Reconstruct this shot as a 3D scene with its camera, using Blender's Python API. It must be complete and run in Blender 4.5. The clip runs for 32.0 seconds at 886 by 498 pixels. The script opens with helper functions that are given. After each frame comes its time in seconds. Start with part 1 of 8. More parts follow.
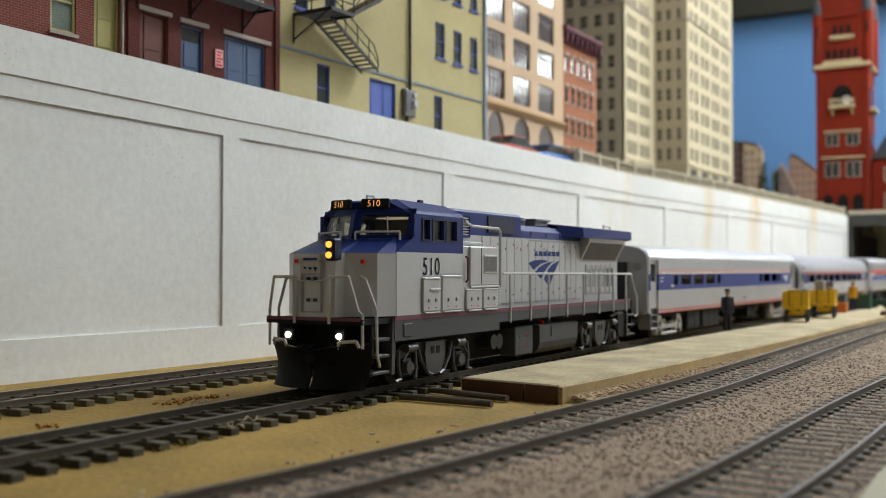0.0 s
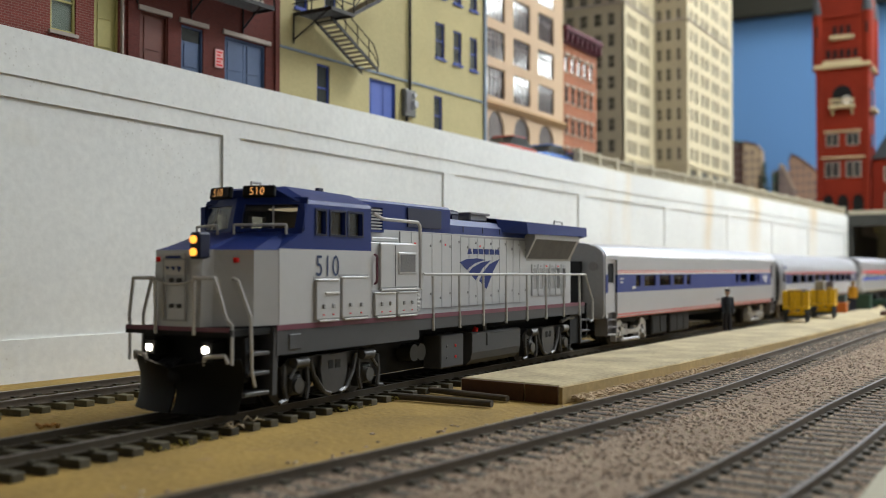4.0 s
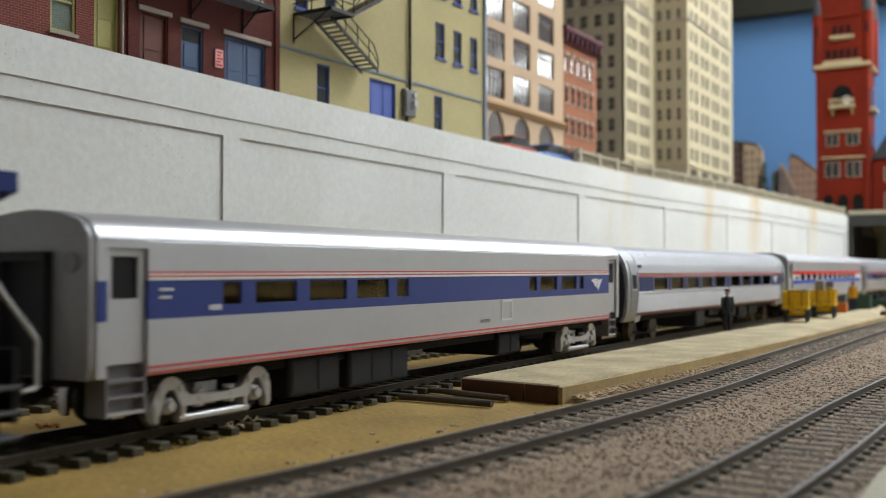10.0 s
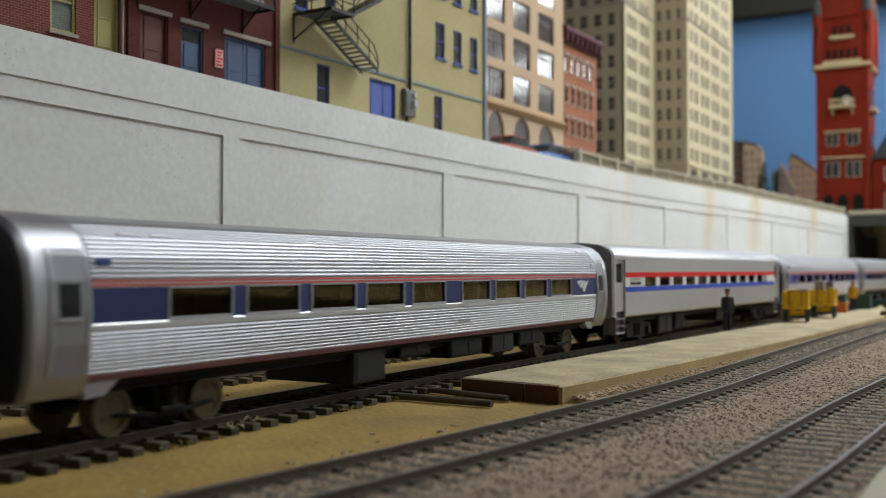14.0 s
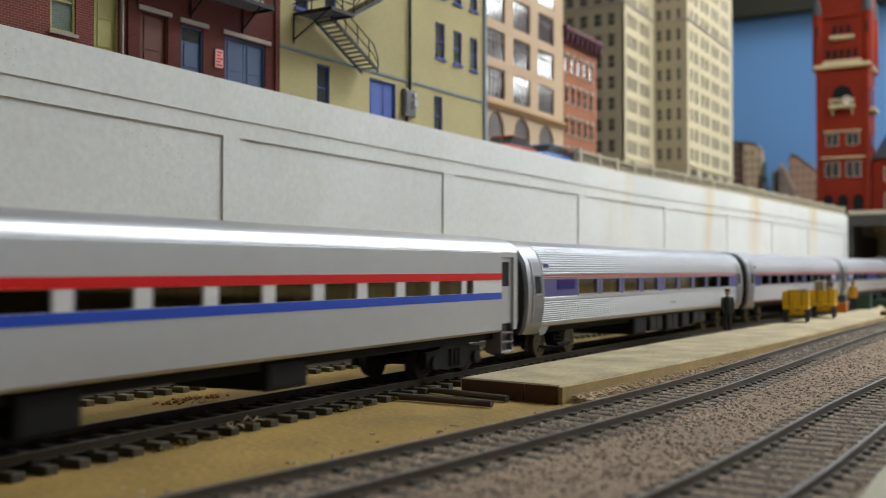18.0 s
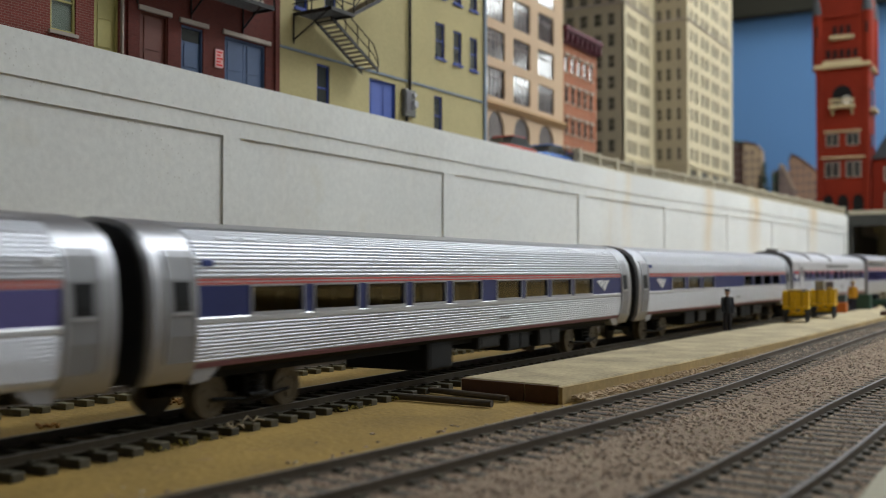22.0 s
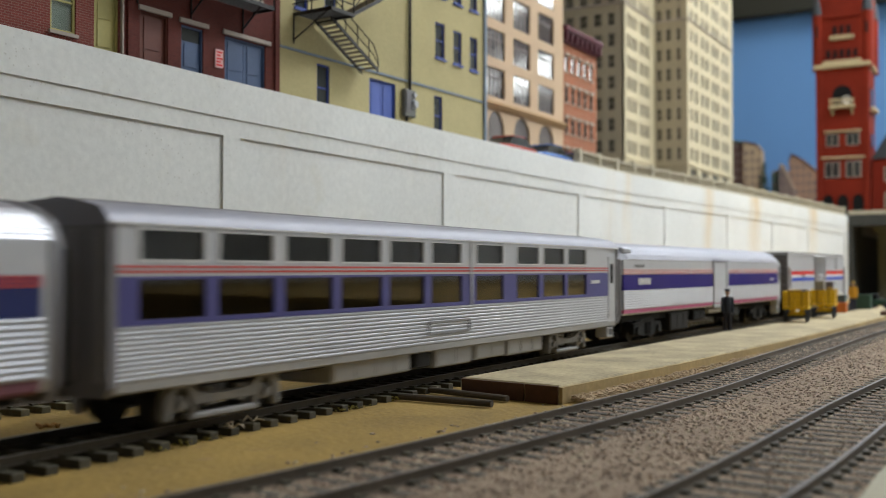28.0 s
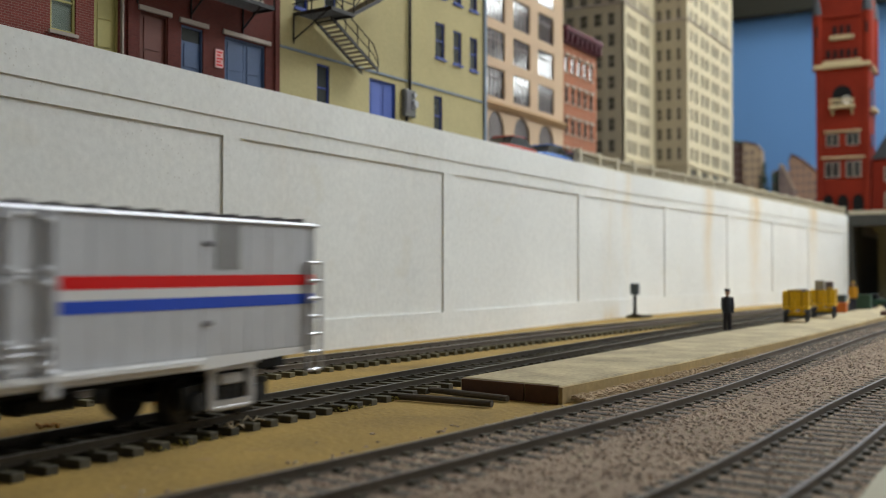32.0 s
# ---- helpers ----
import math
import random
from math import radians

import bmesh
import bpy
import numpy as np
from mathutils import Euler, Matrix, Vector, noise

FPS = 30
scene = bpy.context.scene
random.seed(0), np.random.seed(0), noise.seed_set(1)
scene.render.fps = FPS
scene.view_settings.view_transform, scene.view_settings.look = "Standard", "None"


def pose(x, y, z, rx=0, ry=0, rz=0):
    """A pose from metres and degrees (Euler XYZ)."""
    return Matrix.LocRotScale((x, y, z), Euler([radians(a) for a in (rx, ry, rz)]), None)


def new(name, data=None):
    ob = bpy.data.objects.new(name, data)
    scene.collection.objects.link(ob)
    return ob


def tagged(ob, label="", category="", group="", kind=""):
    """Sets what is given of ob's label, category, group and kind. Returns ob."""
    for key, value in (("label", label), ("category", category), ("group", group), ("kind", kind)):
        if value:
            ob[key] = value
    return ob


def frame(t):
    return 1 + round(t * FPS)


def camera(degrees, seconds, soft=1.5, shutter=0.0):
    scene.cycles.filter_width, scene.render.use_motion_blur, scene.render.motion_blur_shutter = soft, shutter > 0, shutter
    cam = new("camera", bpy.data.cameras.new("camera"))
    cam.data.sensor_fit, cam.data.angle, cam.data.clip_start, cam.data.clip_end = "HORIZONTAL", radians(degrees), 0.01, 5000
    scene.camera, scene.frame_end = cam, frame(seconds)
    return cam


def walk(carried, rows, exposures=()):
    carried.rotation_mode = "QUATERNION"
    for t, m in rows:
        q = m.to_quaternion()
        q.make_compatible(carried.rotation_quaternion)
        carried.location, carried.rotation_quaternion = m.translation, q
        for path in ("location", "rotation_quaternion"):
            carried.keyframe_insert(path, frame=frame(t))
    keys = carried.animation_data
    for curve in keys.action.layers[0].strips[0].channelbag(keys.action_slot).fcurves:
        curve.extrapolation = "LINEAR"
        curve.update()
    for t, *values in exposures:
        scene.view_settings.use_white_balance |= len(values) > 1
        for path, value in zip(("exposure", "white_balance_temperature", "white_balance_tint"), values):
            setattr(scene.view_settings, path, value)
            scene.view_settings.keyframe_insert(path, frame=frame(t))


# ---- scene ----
# ---- camera: a still tripod beside the track, rail top is z = 0 ----
cam = camera(48.02, 32.0, soft=0.9, shutter=0.5)
cam.data.dof.use_dof = True
cam.data.dof.focus_distance = 0.31
cam.data.dof.aperture_fstop = 20.0
STILL = pose(0, -0.1693, 0.034, 91.18, 0, -60.19)
walk(cam, [(0.0, STILL), (32.0, STILL)], [(0.0, 0.02), (2.0, 0.02), (3.5, 0.04), (6.0, 0.16), (9.0, 0.02), (13.0, -0.31), (14.5, -0.34), (17.0, -0.38), (18.0, -0.2), (19.0, -0.26), (20.0, -0.38), (22.0, -0.43), (25.0, -0.38), (28.0, -0.16), (30.0, -0.13), (31.0, -0.11), (32.0, -0.31)])

# ---- light: unseen fluorescent fixtures, added to brighten the layout; the first hangs low ----
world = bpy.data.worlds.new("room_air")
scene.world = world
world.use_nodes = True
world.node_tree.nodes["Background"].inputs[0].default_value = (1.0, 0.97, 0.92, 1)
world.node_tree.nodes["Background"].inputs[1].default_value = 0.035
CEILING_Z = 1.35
ADDED_FIXTURES = [(1.12, -0.42, 0.88, 11.4), (1.4, -0.3, CEILING_Z, 6.5), (2.0, -0.12, CEILING_Z, 9.0), (2.3, -1.6, CEILING_Z, 14.0), (-0.9, -1.1, CEILING_Z, 1.0)]
for fx, fy, fz, watts in ADDED_FIXTURES:
    lamp = bpy.data.lights.new("added_light", "AREA")
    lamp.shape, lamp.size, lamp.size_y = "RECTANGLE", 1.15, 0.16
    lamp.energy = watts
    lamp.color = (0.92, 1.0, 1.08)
    new("added_light", lamp).matrix_world = pose(fx, fy, fz - 0.09)

# ---- helpers: meshes are drawn in millimetres of the model and linked in metres ----
MM = 0.001


def empty(name, m=None, label="", category="", group="", kind=""):
    ob = new(name)
    ob.empty_display_size = 0.005
    if m is not None:
        ob.matrix_basis = m
    return tagged(ob, label, category, group, kind)


def mesh_of(name, bm, material, smooth=False):
    bmesh.ops.scale(bm, vec=(MM, MM, MM), verts=bm.verts)
    me = bpy.data.meshes.new(name)
    bm.to_mesh(me)
    bm.free()
    if smooth:
        for p in me.polygons:
            p.use_smooth = True
        me.set_sharp_from_angle(angle=radians(35))
    for mat in material if isinstance(material, (list, tuple)) else [material]:
        me.materials.append(mat)
    return me


def part(name, bm, material, parent, label="", smooth=False, kind=""):
    """Links a bmesh as one mesh object under a thing or under a part."""
    ob = new(name, mesh_of(name, bm, material, smooth))
    ob.parent = parent
    return tagged(ob, label, kind=kind)


def again(ob, x=0, y=0, z=0, rz=0, parent=None):
    """One more part on the mesh of ob, moved by millimetres."""
    o = new(ob.name.split(".")[0], ob.data)
    o.parent = parent or ob.parent
    o.matrix_basis = pose(x * MM, y * MM, z * MM, 0, 0, rz)
    if "label" in ob:
        o["label"] = ob["label"]
    return o


def solid(name, bm, material, label, category="", group="", kind="", smooth=False):
    """A top-level thing of one mesh."""
    return tagged(new(name, mesh_of(name, bm, material, smooth)), label, category, group, kind)


def B():
    return bmesh.new()


def box(bm, x0, x1, y0, y1, z0, z1, mi=0):
    v = [bm.verts.new((x, y, z)) for z in (z0, z1) for y in (y0, y1) for x in (x0, x1)]
    for q in ((0, 2, 3, 1), (4, 5, 7, 6), (0, 1, 5, 4), (2, 6, 7, 3), (0, 4, 6, 2), (1, 3, 7, 5)):
        bm.faces.new([v[i] for i in q]).material_index = mi
    return bm


def bbox(bm, x0, x1, y0, y1, z0, z1, r=0.3):
    """A box with chamfered edges."""
    t = bmesh.new()
    box(t, x0, x1, y0, y1, z0, z1)
    bmesh.ops.bevel(t, geom=list(t.edges), offset=r, segments=1, affect="EDGES", profile=0.5)
    join(bm, t)
    return bm


def join(bm, t, m=None):
    """Moves the contents of t into bm."""
    n = {}
    for v in t.verts:
        n[v] = bm.verts.new(m @ v.co if m is not None else v.co)
    for f in t.faces:
        g = bm.faces.new([n[v] for v in f.verts])
        g.material_index, g.smooth = f.material_index, f.smooth
    t.free()
    return bm


def prism(bm, pts, axis, a, b, mi=0):
    """Extrudes a closed outline along an axis from a to b. Outline pairs: (y, z) for x, (x, z) for y, (x, y) for z."""
    def at(p, s):
        return (s, p[0], p[1]) if axis == "x" else (p[0], s, p[1]) if axis == "y" else (p[0], p[1], s)
    u = [bm.verts.new(at(p, a)) for p in pts]
    w = [bm.verts.new(at(p, b)) for p in pts]
    k = len(pts)
    for i in range(k):
        bm.faces.new((u[i], u[(i + 1) % k], w[(i + 1) % k], w[i])).material_index = mi
    bm.faces.new(u[::-1]).material_index = mi
    bm.faces.new(w).material_index = mi
    bmesh.ops.recalc_face_normals(bm, faces=bm.faces)
    return bm


def cyl(bm, p, q, r, n=10, r2=None):
    """A closed rod from p to q."""
    p, q = Vector(p), Vector(q)
    d = (q - p).normalized()
    a = d.orthogonal().normalized()
    c = d.cross(a)
    r2 = r if r2 is None else r2
    us = [bm.verts.new(p + r * (math.cos(2 * math.pi * i / n) * a + math.sin(2 * math.pi * i / n) * c)) for i in range(n)]
    ws = [bm.verts.new(q + r2 * (math.cos(2 * math.pi * i / n) * a + math.sin(2 * math.pi * i / n) * c)) for i in range(n)]
    for i in range(n):
        bm.faces.new((us[i], us[(i + 1) % n], ws[(i + 1) % n], ws[i]))
    bm.faces.new(us[::-1])
    bm.faces.new(ws)
    return bm


def rod(bm, pts, r, n=6):
    """A bent wire through the points."""
    for a, b in zip(pts, pts[1:]):
        cyl(bm, a, b, r, n)
    return bm


def ring(bm, c, axis, r0, r1, w, n=20):
    """A flat ring (wheel tread, rim) round an axis 'y' or 'x'."""
    c = Vector(c)
    def at(a, r, s):
        return c + (Vector((r * math.cos(a), s, r * math.sin(a))) if axis == "y" else Vector((s, r * math.cos(a), r * math.sin(a))))
    vs = [[bm.verts.new(at(2 * math.pi * i / n, r, s)) for i in range(n)] for r, s in ((r0, -w / 2), (r1, -w / 2), (r1, w / 2), (r0, w / 2))]
    for k in range(4):
        for i in range(n):
            bm.faces.new((vs[k][i], vs[k][(i + 1) % n], vs[(k + 1) % 4][(i + 1) % n], vs[(k + 1) % 4][i]))
    return bm


def plate(bm, outline, holes, y0, y1, mi=0):
    """An upright plate in the x-z plane, from y0 to y1, with rectangular holes (x0, x1, z0, z1) inside the outline's box (x0, x1, z0, z1)."""
    xs = sorted({outline[0], outline[1], *[v for hl in holes for v in hl[:2]]})
    zs = sorted({outline[2], outline[3], *[v for hl in holes for v in hl[2:]]})
    def solid_at(i, j):
        if not (0 <= i < len(xs) - 1 and 0 <= j < len(zs) - 1):
            return False
        x, z = (xs[i] + xs[i + 1]) / 2, (zs[j] + zs[j + 1]) / 2
        return not any(a < x < b and c < z < d for a, b, c, d in holes)
    def quad(*p):
        bm.faces.new([bm.verts.new(q) for q in p]).material_index = mi
    for j in range(len(zs) - 1):
        i = 0
        while i < len(xs) - 1:
            if not solid_at(i, j):
                i += 1
                continue
            k = i
            while solid_at(k + 1, j):
                k += 1
            a, b, c, d = xs[i], xs[k + 1], zs[j], zs[j + 1]
            quad((a, y0, c), (b, y0, c), (b, y0, d), (a, y0, d))
            quad((b, y1, c), (a, y1, c), (a, y1, d), (b, y1, d))
            quad((a, y1, c), (a, y0, c), (a, y0, d), (a, y1, d))
            quad((b, y0, c), (b, y1, c), (b, y1, d), (b, y0, d))
            for m in range(i, k + 1):
                if not solid_at(m, j - 1):
                    quad((xs[m], y1, c), (xs[m + 1], y1, c), (xs[m + 1], y0, c), (xs[m], y0, c))
                if not solid_at(m, j + 1):
                    quad((xs[m], y0, d), (xs[m + 1], y0, d), (xs[m + 1], y1, d), (xs[m], y1, d))
            i = k + 1
    return bm


def text_mesh(words, height, material, name="lettering", bold=0.0, narrow=1.0):
    """Lettering in the built-in font as a thin mesh in the x-z plane, facing -y, starting at x = 0, as high as height mm."""
    c = bpy.data.curves.new(name, "FONT")
    c.body, c.size, c.extrude, c.offset = words, 1.0, 0.02, bold
    c.space_character = 1.08
    o = bpy.data.objects.new(name, c)
    me = bpy.data.meshes.new_from_object(o)
    bpy.data.objects.remove(o)
    co = np.empty(len(me.vertices) * 3)
    me.vertices.foreach_get("co", co)
    co = co.reshape(-1, 3)
    k = height * MM / max(1e-6, co[:, 1].max() - co[:, 1].min())
    out = np.stack([(co[:, 0] - co[:, 0].min()) * k * narrow, -np.abs(co[:, 2]) / 0.02 * 0.00008, (co[:, 1] - co[:, 1].min()) * k], 1)
    me.vertices.foreach_set("co", out.ravel())
    me.materials.clear()
    me.materials.append(material)
    return me


# ---- the train's line: headings along x, then its length from x = 300 mm ----
BEND = [(-100, 0.99), (150, 0.65), (300, 0.0), (450, -1.73), (600, -3.0), (800, -2.7), (1100, -2.42), (1420, -2.42)]


def make_line():
    """Points (length, x, y, heading) each 5 mm; past the bridge the line turns round a loop of 700 mm radius."""
    hx = [a for a, _ in BEND]
    hv = [radians(b) for _, b in BEND]
    pts = []
    x, y = 300.0, 0.0
    L = 0.0
    while L > -3700:
        pts.insert(0, (L, x, y, float(np.interp(x, hx, hv))))
        a = np.interp(x - 2.5, hx, hv)
        x, y, L = x - 5 * math.cos(a), y - 5 * math.sin(a), L - 5
    x, y, L, a = 300.0, 0.0, 0.0, 0.0
    while L < 3350:
        a = float(np.interp(x + 2.5, hx, hv)) if x < 1420 and L < 1300 else a - 5 / 700
        x, y, L = x + 5 * math.cos(a), y + 5 * math.sin(a), L + 5
        pts.append((L, x, y, a))
    return np.array(pts)


LINE = make_line()


def on_line(L, side=0.0):
    """Place (x, y) and heading of the train's line, side millimetres to its left."""
    x, y, a = (float(np.interp(L, LINE[:, 0], LINE[:, i])) for i in (1, 2, 3))
    return x - side * math.sin(a), y + side * math.cos(a), a

# ---- materials ----
def mat(name, color, rough=0.6, metal=0.0, var=0.12, scale=300.0, bump=0.0, fine=2500.0, coat=0.0, spots=0.0, spot=(0.1, 0.08, 0.05), obj_var=0.0, spec=0.35):
    """A painted or raw surface: base colour with two scales of variation, fine relief, specks."""
    m = bpy.data.materials.new(name)
    m.use_nodes = True
    nt = m.node_tree
    bs = nt.nodes["Principled BSDF"]
    N, K = nt.nodes.new, nt.links.new
    tc = N("ShaderNodeTexCoord")
    n1, n2 = N("ShaderNodeTexNoise"), N("ShaderNodeTexNoise")
    n1.inputs["Scale"].default_value, n1.inputs["Detail"].default_value = scale * 0.25, 5
    n2.inputs["Scale"].default_value, n2.inputs["Detail"].default_value = fine * 0.25, 3
    K(tc.outputs["Object"], n1.inputs["Vector"])
    K(tc.outputs["Object"], n2.inputs["Vector"])
    add = N("ShaderNodeMath")
    add.operation = "MULTIPLY_ADD"
    K(n1.outputs["Fac"], add.inputs[0])
    add.inputs[1].default_value = 0.65
    mul = N("ShaderNodeMath")
    mul.operation = "MULTIPLY"
    K(n2.outputs["Fac"], mul.inputs[0])
    mul.inputs[1].default_value = 0.35
    K(mul.outputs[0], add.inputs[2])
    ramp = N("ShaderNodeMapRange")
    K(add.outputs[0], ramp.inputs[0])
    ramp.inputs[1].default_value, ramp.inputs[2].default_value = 0.3, 0.7
    ramp.inputs[3].default_value, ramp.inputs[4].default_value = 1 - var, 1 + var
    val = ramp.outputs[0]
    if obj_var:
        oi = N("ShaderNodeObjectInfo")
        mr = N("ShaderNodeMapRange")
        K(oi.outputs["Random"], mr.inputs[0])
        mr.inputs[3].default_value, mr.inputs[4].default_value = 1 - obj_var, 1 + obj_var
        mm = N("ShaderNodeMath")
        mm.operation = "MULTIPLY"
        K(val, mm.inputs[0])
        K(mr.outputs[0], mm.inputs[1])
        val = mm.outputs[0]
    vm = N("ShaderNodeVectorMath")
    vm.operation = "SCALE"
    vm.inputs[0].default_value = color
    K(val, vm.inputs["Scale"])
    out = vm.outputs[0]
    if spots:
        sp = N("ShaderNodeTexNoise")
        sp.inputs["Scale"].default_value, sp.inputs["Detail"].default_value = scale * 1.3, 6
        K(tc.outputs["Object"], sp.inputs["Vector"])
        mr = N("ShaderNodeMapRange")
        K(sp.outputs["Fac"], mr.inputs[0])
        mr.inputs[1].default_value, mr.inputs[2].default_value = 0.62, 0.75
        mr.inputs[3].default_value, mr.inputs[4].default_value = 0.0, spots
        mx = N("ShaderNodeMix")
        mx.data_type = "RGBA"
        K(mr.outputs[0], mx.inputs["Factor"])
        K(out, mx.inputs["A"])
        mx.inputs["B"].default_value = (*spot, 1)
        out = mx.outputs["Result"]
    K(out, bs.inputs["Base Color"])
    rr = N("ShaderNodeMapRange")
    K(n1.outputs["Fac"], rr.inputs[0])
    rr.inputs[3].default_value, rr.inputs[4].default_value = max(0.02, rough - (0.1 if metal < 0.25 else 0.02)), min(1, rough + (0.1 if metal < 0.25 else 0.02))
    K(rr.outputs[0], bs.inputs["Roughness"])
    bs.inputs["Metallic"].default_value = metal
    bs.inputs["Coat Weight"].default_value = coat
    bs.inputs["Specular IOR Level"].default_value = spec
    if bump:
        bp = N("ShaderNodeBump")
        bp.inputs["Strength"].default_value, bp.inputs["Distance"].default_value = 1.0, bump * MM
        K(n2.outputs["Fac"], bp.inputs["Height"])
        K(bp.outputs[0], bs.inputs["Normal"])
    return m


def glow(name, color, strength):
    m = bpy.data.materials.new(name)
    m.use_nodes = True
    bs = m.node_tree.nodes["Principled BSDF"]
    bs.inputs["Base Color"].default_value = (*color, 1)
    bs.inputs["Emission Color"].default_value = (*color, 1)
    bs.inputs["Emission Strength"].default_value = strength
    return m


def glass(name, color=(0.02, 0.022, 0.025), rough=0.06):
    return mat(name, color, rough, 0, 0.3, 120, 0, 400, spec=0.6)


M_SAND = mat("sand_paint", (0.29, 0.185, 0.045), 0.9, 0, 0.38, 140, 0.35, 2200, spots=0.5, spot=(0.26, 0.16, 0.08))
M_GRAVEL = mat("gravel_bed", (0.27, 0.195, 0.13), 0.95, 0, 0.4, 60, 0.8, 2600)
M_RAILDULL = mat("rail_head_dull", (0.2, 0.18, 0.165), 0.45, 0.6, 0.25, 300, 0, 2500)
M_TIE3 = mat("olive_tie", (0.13, 0.112, 0.06), 0.85, 0, 0.35, 300, 0.1, 3000, obj_var=0.25)
M_TIE2 = mat("dusty_tie", (0.085, 0.072, 0.054), 0.85, 0, 0.35, 300, 0.1, 3000, obj_var=0.3)
M_TIE = mat("tie_brown", (0.07, 0.06, 0.036), 0.8, 0, 0.35, 300, 0.1, 3000, obj_var=0.3)
M_RAIL = mat("rail_weathered", (0.07, 0.058, 0.042), 0.5, 0.35, 0.3, 200, 0, 2500)
M_RAILDUST = mat("rail_dusty", (0.12, 0.095, 0.07), 0.7, 0.1, 0.3, 200, 0, 2500)
M_RAILTOP = mat("rail_head", (0.45, 0.42, 0.42), 0.35, 0.9, 0.2, 300, 0, 2500)
M_WALL = mat("wall_paint", (0.785, 0.785, 0.745), 0.75, 0, 0.13, 34, 0.06, 1500, spots=0.16, spot=(0.62, 0.55, 0.36))


def add_stains(m, stains):
    """Rust runs down a painted wall: (x, width, lowest z, highest z, strength) in millimetres, broken up by noise, and small brown specks."""
    nt = m.node_tree
    N, K = nt.nodes.new, nt.links.new
    bs = nt.nodes["Principled BSDF"]
    src = bs.inputs["Base Color"].links[0].from_socket
    tc, sx = N("ShaderNodeTexCoord"), N("ShaderNodeSeparateXYZ")
    K(tc.outputs["Object"], sx.inputs[0])
    nz = N("ShaderNodeTexNoise")
    mp = N("ShaderNodeMapping")
    mp.inputs["Scale"].default_value = (160, 160, 30)
    K(tc.outputs["Object"], mp.inputs[0])
    K(mp.outputs[0], nz.inputs["Vector"])
    nz.inputs["Scale"].default_value, nz.inputs["Detail"].default_value = 1.0, 6

    def op(kind, a, b):
        n = N("ShaderNodeMath")
        n.operation = kind
        for i, q in enumerate((a, b)):
            if q is None:
                continue
            if isinstance(q, (int, float)):
                n.inputs[i].default_value = q
            else:
                K(q, n.inputs[i])
        return n.outputs[0]

    def ramp(v, a, b, c=0.0, d=1.0):
        n = N("ShaderNodeMapRange")
        K(v, n.inputs[0])
        for i, q in enumerate((a, b, c, d)):
            n.inputs[i + 1].default_value = q
        return n.outputs[0]

    total = None
    for x0, w, z0, z1, k in stains:
        dist = op("ABSOLUTE", op("SUBTRACT", sx.outputs[0], x0 * MM), None)
        f = op("MULTIPLY", ramp(dist, 0, w * MM, 1, 0), ramp(sx.outputs[2], z0 * MM, z1 * MM, 0.15, 1))
        f = op("MULTIPLY", f, op("MULTIPLY", ramp(nz.outputs["Fac"], 0.3, 0.7, 0.1, 1.0), k))
        total = f if total is None else op("MAXIMUM", total, f)
    mx = N("ShaderNodeMix")
    mx.data_type = "RGBA"
    K(total, mx.inputs["Factor"])
    K(src, mx.inputs["A"])
    mx.inputs["B"].default_value = (0.68, 0.44, 0.12, 1)
    vo = N("ShaderNodeTexVoronoi")
    vo.inputs["Scale"].default_value = 430.0
    K(tc.outputs["Object"], vo.inputs["Vector"])
    n2 = N("ShaderNodeTexNoise")
    n2.inputs["Scale"].default_value = 12.0
    K(tc.outputs["Object"], n2.inputs["Vector"])
    specks = op("MULTIPLY", ramp(vo.outputs["Distance"], 0.05, 0.2, 1, 0), ramp(n2.outputs["Fac"], 0.4, 0.66, 0, 0.6))
    m2 = N("ShaderNodeMix")
    m2.data_type = "RGBA"
    K(specks, m2.inputs["Factor"])
    K(mx.outputs["Result"], m2.inputs["A"])
    m2.inputs["B"].default_value = (0.25, 0.2, 0.12, 1)
    K(m2.outputs["Result"], bs.inputs["Base Color"])


add_stains(M_WALL, [(762, 14, 30, 112, 0.55), (1062, 24, 10, 112, 1.0), (938, 18, -4, 70, 0.65), (1236, 18, 20, 105, 0.85), (728, 22, 10, -6, 0.95), (352, 22, 4, -6, 0.5)])
M_STONES = mat("stone_chips", (1.0, 1.0, 1.0), 0.9, 0, 0.2, 900, 0, 3000)
_n = M_STONES.node_tree
_g, _r, _s = _n.nodes.new("ShaderNodeNewGeometry"), _n.nodes.new("ShaderNodeValToRGB"), _n.nodes.new("ShaderNodeMix")
_s.data_type, _s.blend_type = "RGBA", "MULTIPLY"
_s.inputs["Factor"].default_value = 1.0
_r.color_ramp.elements[0].color, _r.color_ramp.elements[1].color = (0.14, 0.113, 0.08, 1), (0.56, 0.48, 0.33, 1)
for _p, _c in ((0.22, (0.28, 0.205, 0.15, 1)), (0.5, (0.37, 0.275, 0.205, 1)), (0.78, (0.45, 0.335, 0.24, 1))):
    _r.color_ramp.elements.new(_p).color = _c
_n.links.new(_g.outputs["Random Per Island"], _r.inputs[0])
_b = _n.nodes["Principled BSDF"].inputs["Base Color"]
_n.links.new(_b.links[0].from_socket, _s.inputs["A"])
_n.links.new(_r.outputs[0], _s.inputs["B"])
_n.links.new(_s.outputs["Result"], _b)
M_PLAT = mat("platform_top", (0.38, 0.31, 0.18), 0.85, 0, 0.42, 220, 0.08, 2500, spots=0.5, spot=(0.2, 0.15, 0.1))
M_STREET = mat("street_grey", (0.24, 0.23, 0.22), 0.9, 0, 0.15, 80)
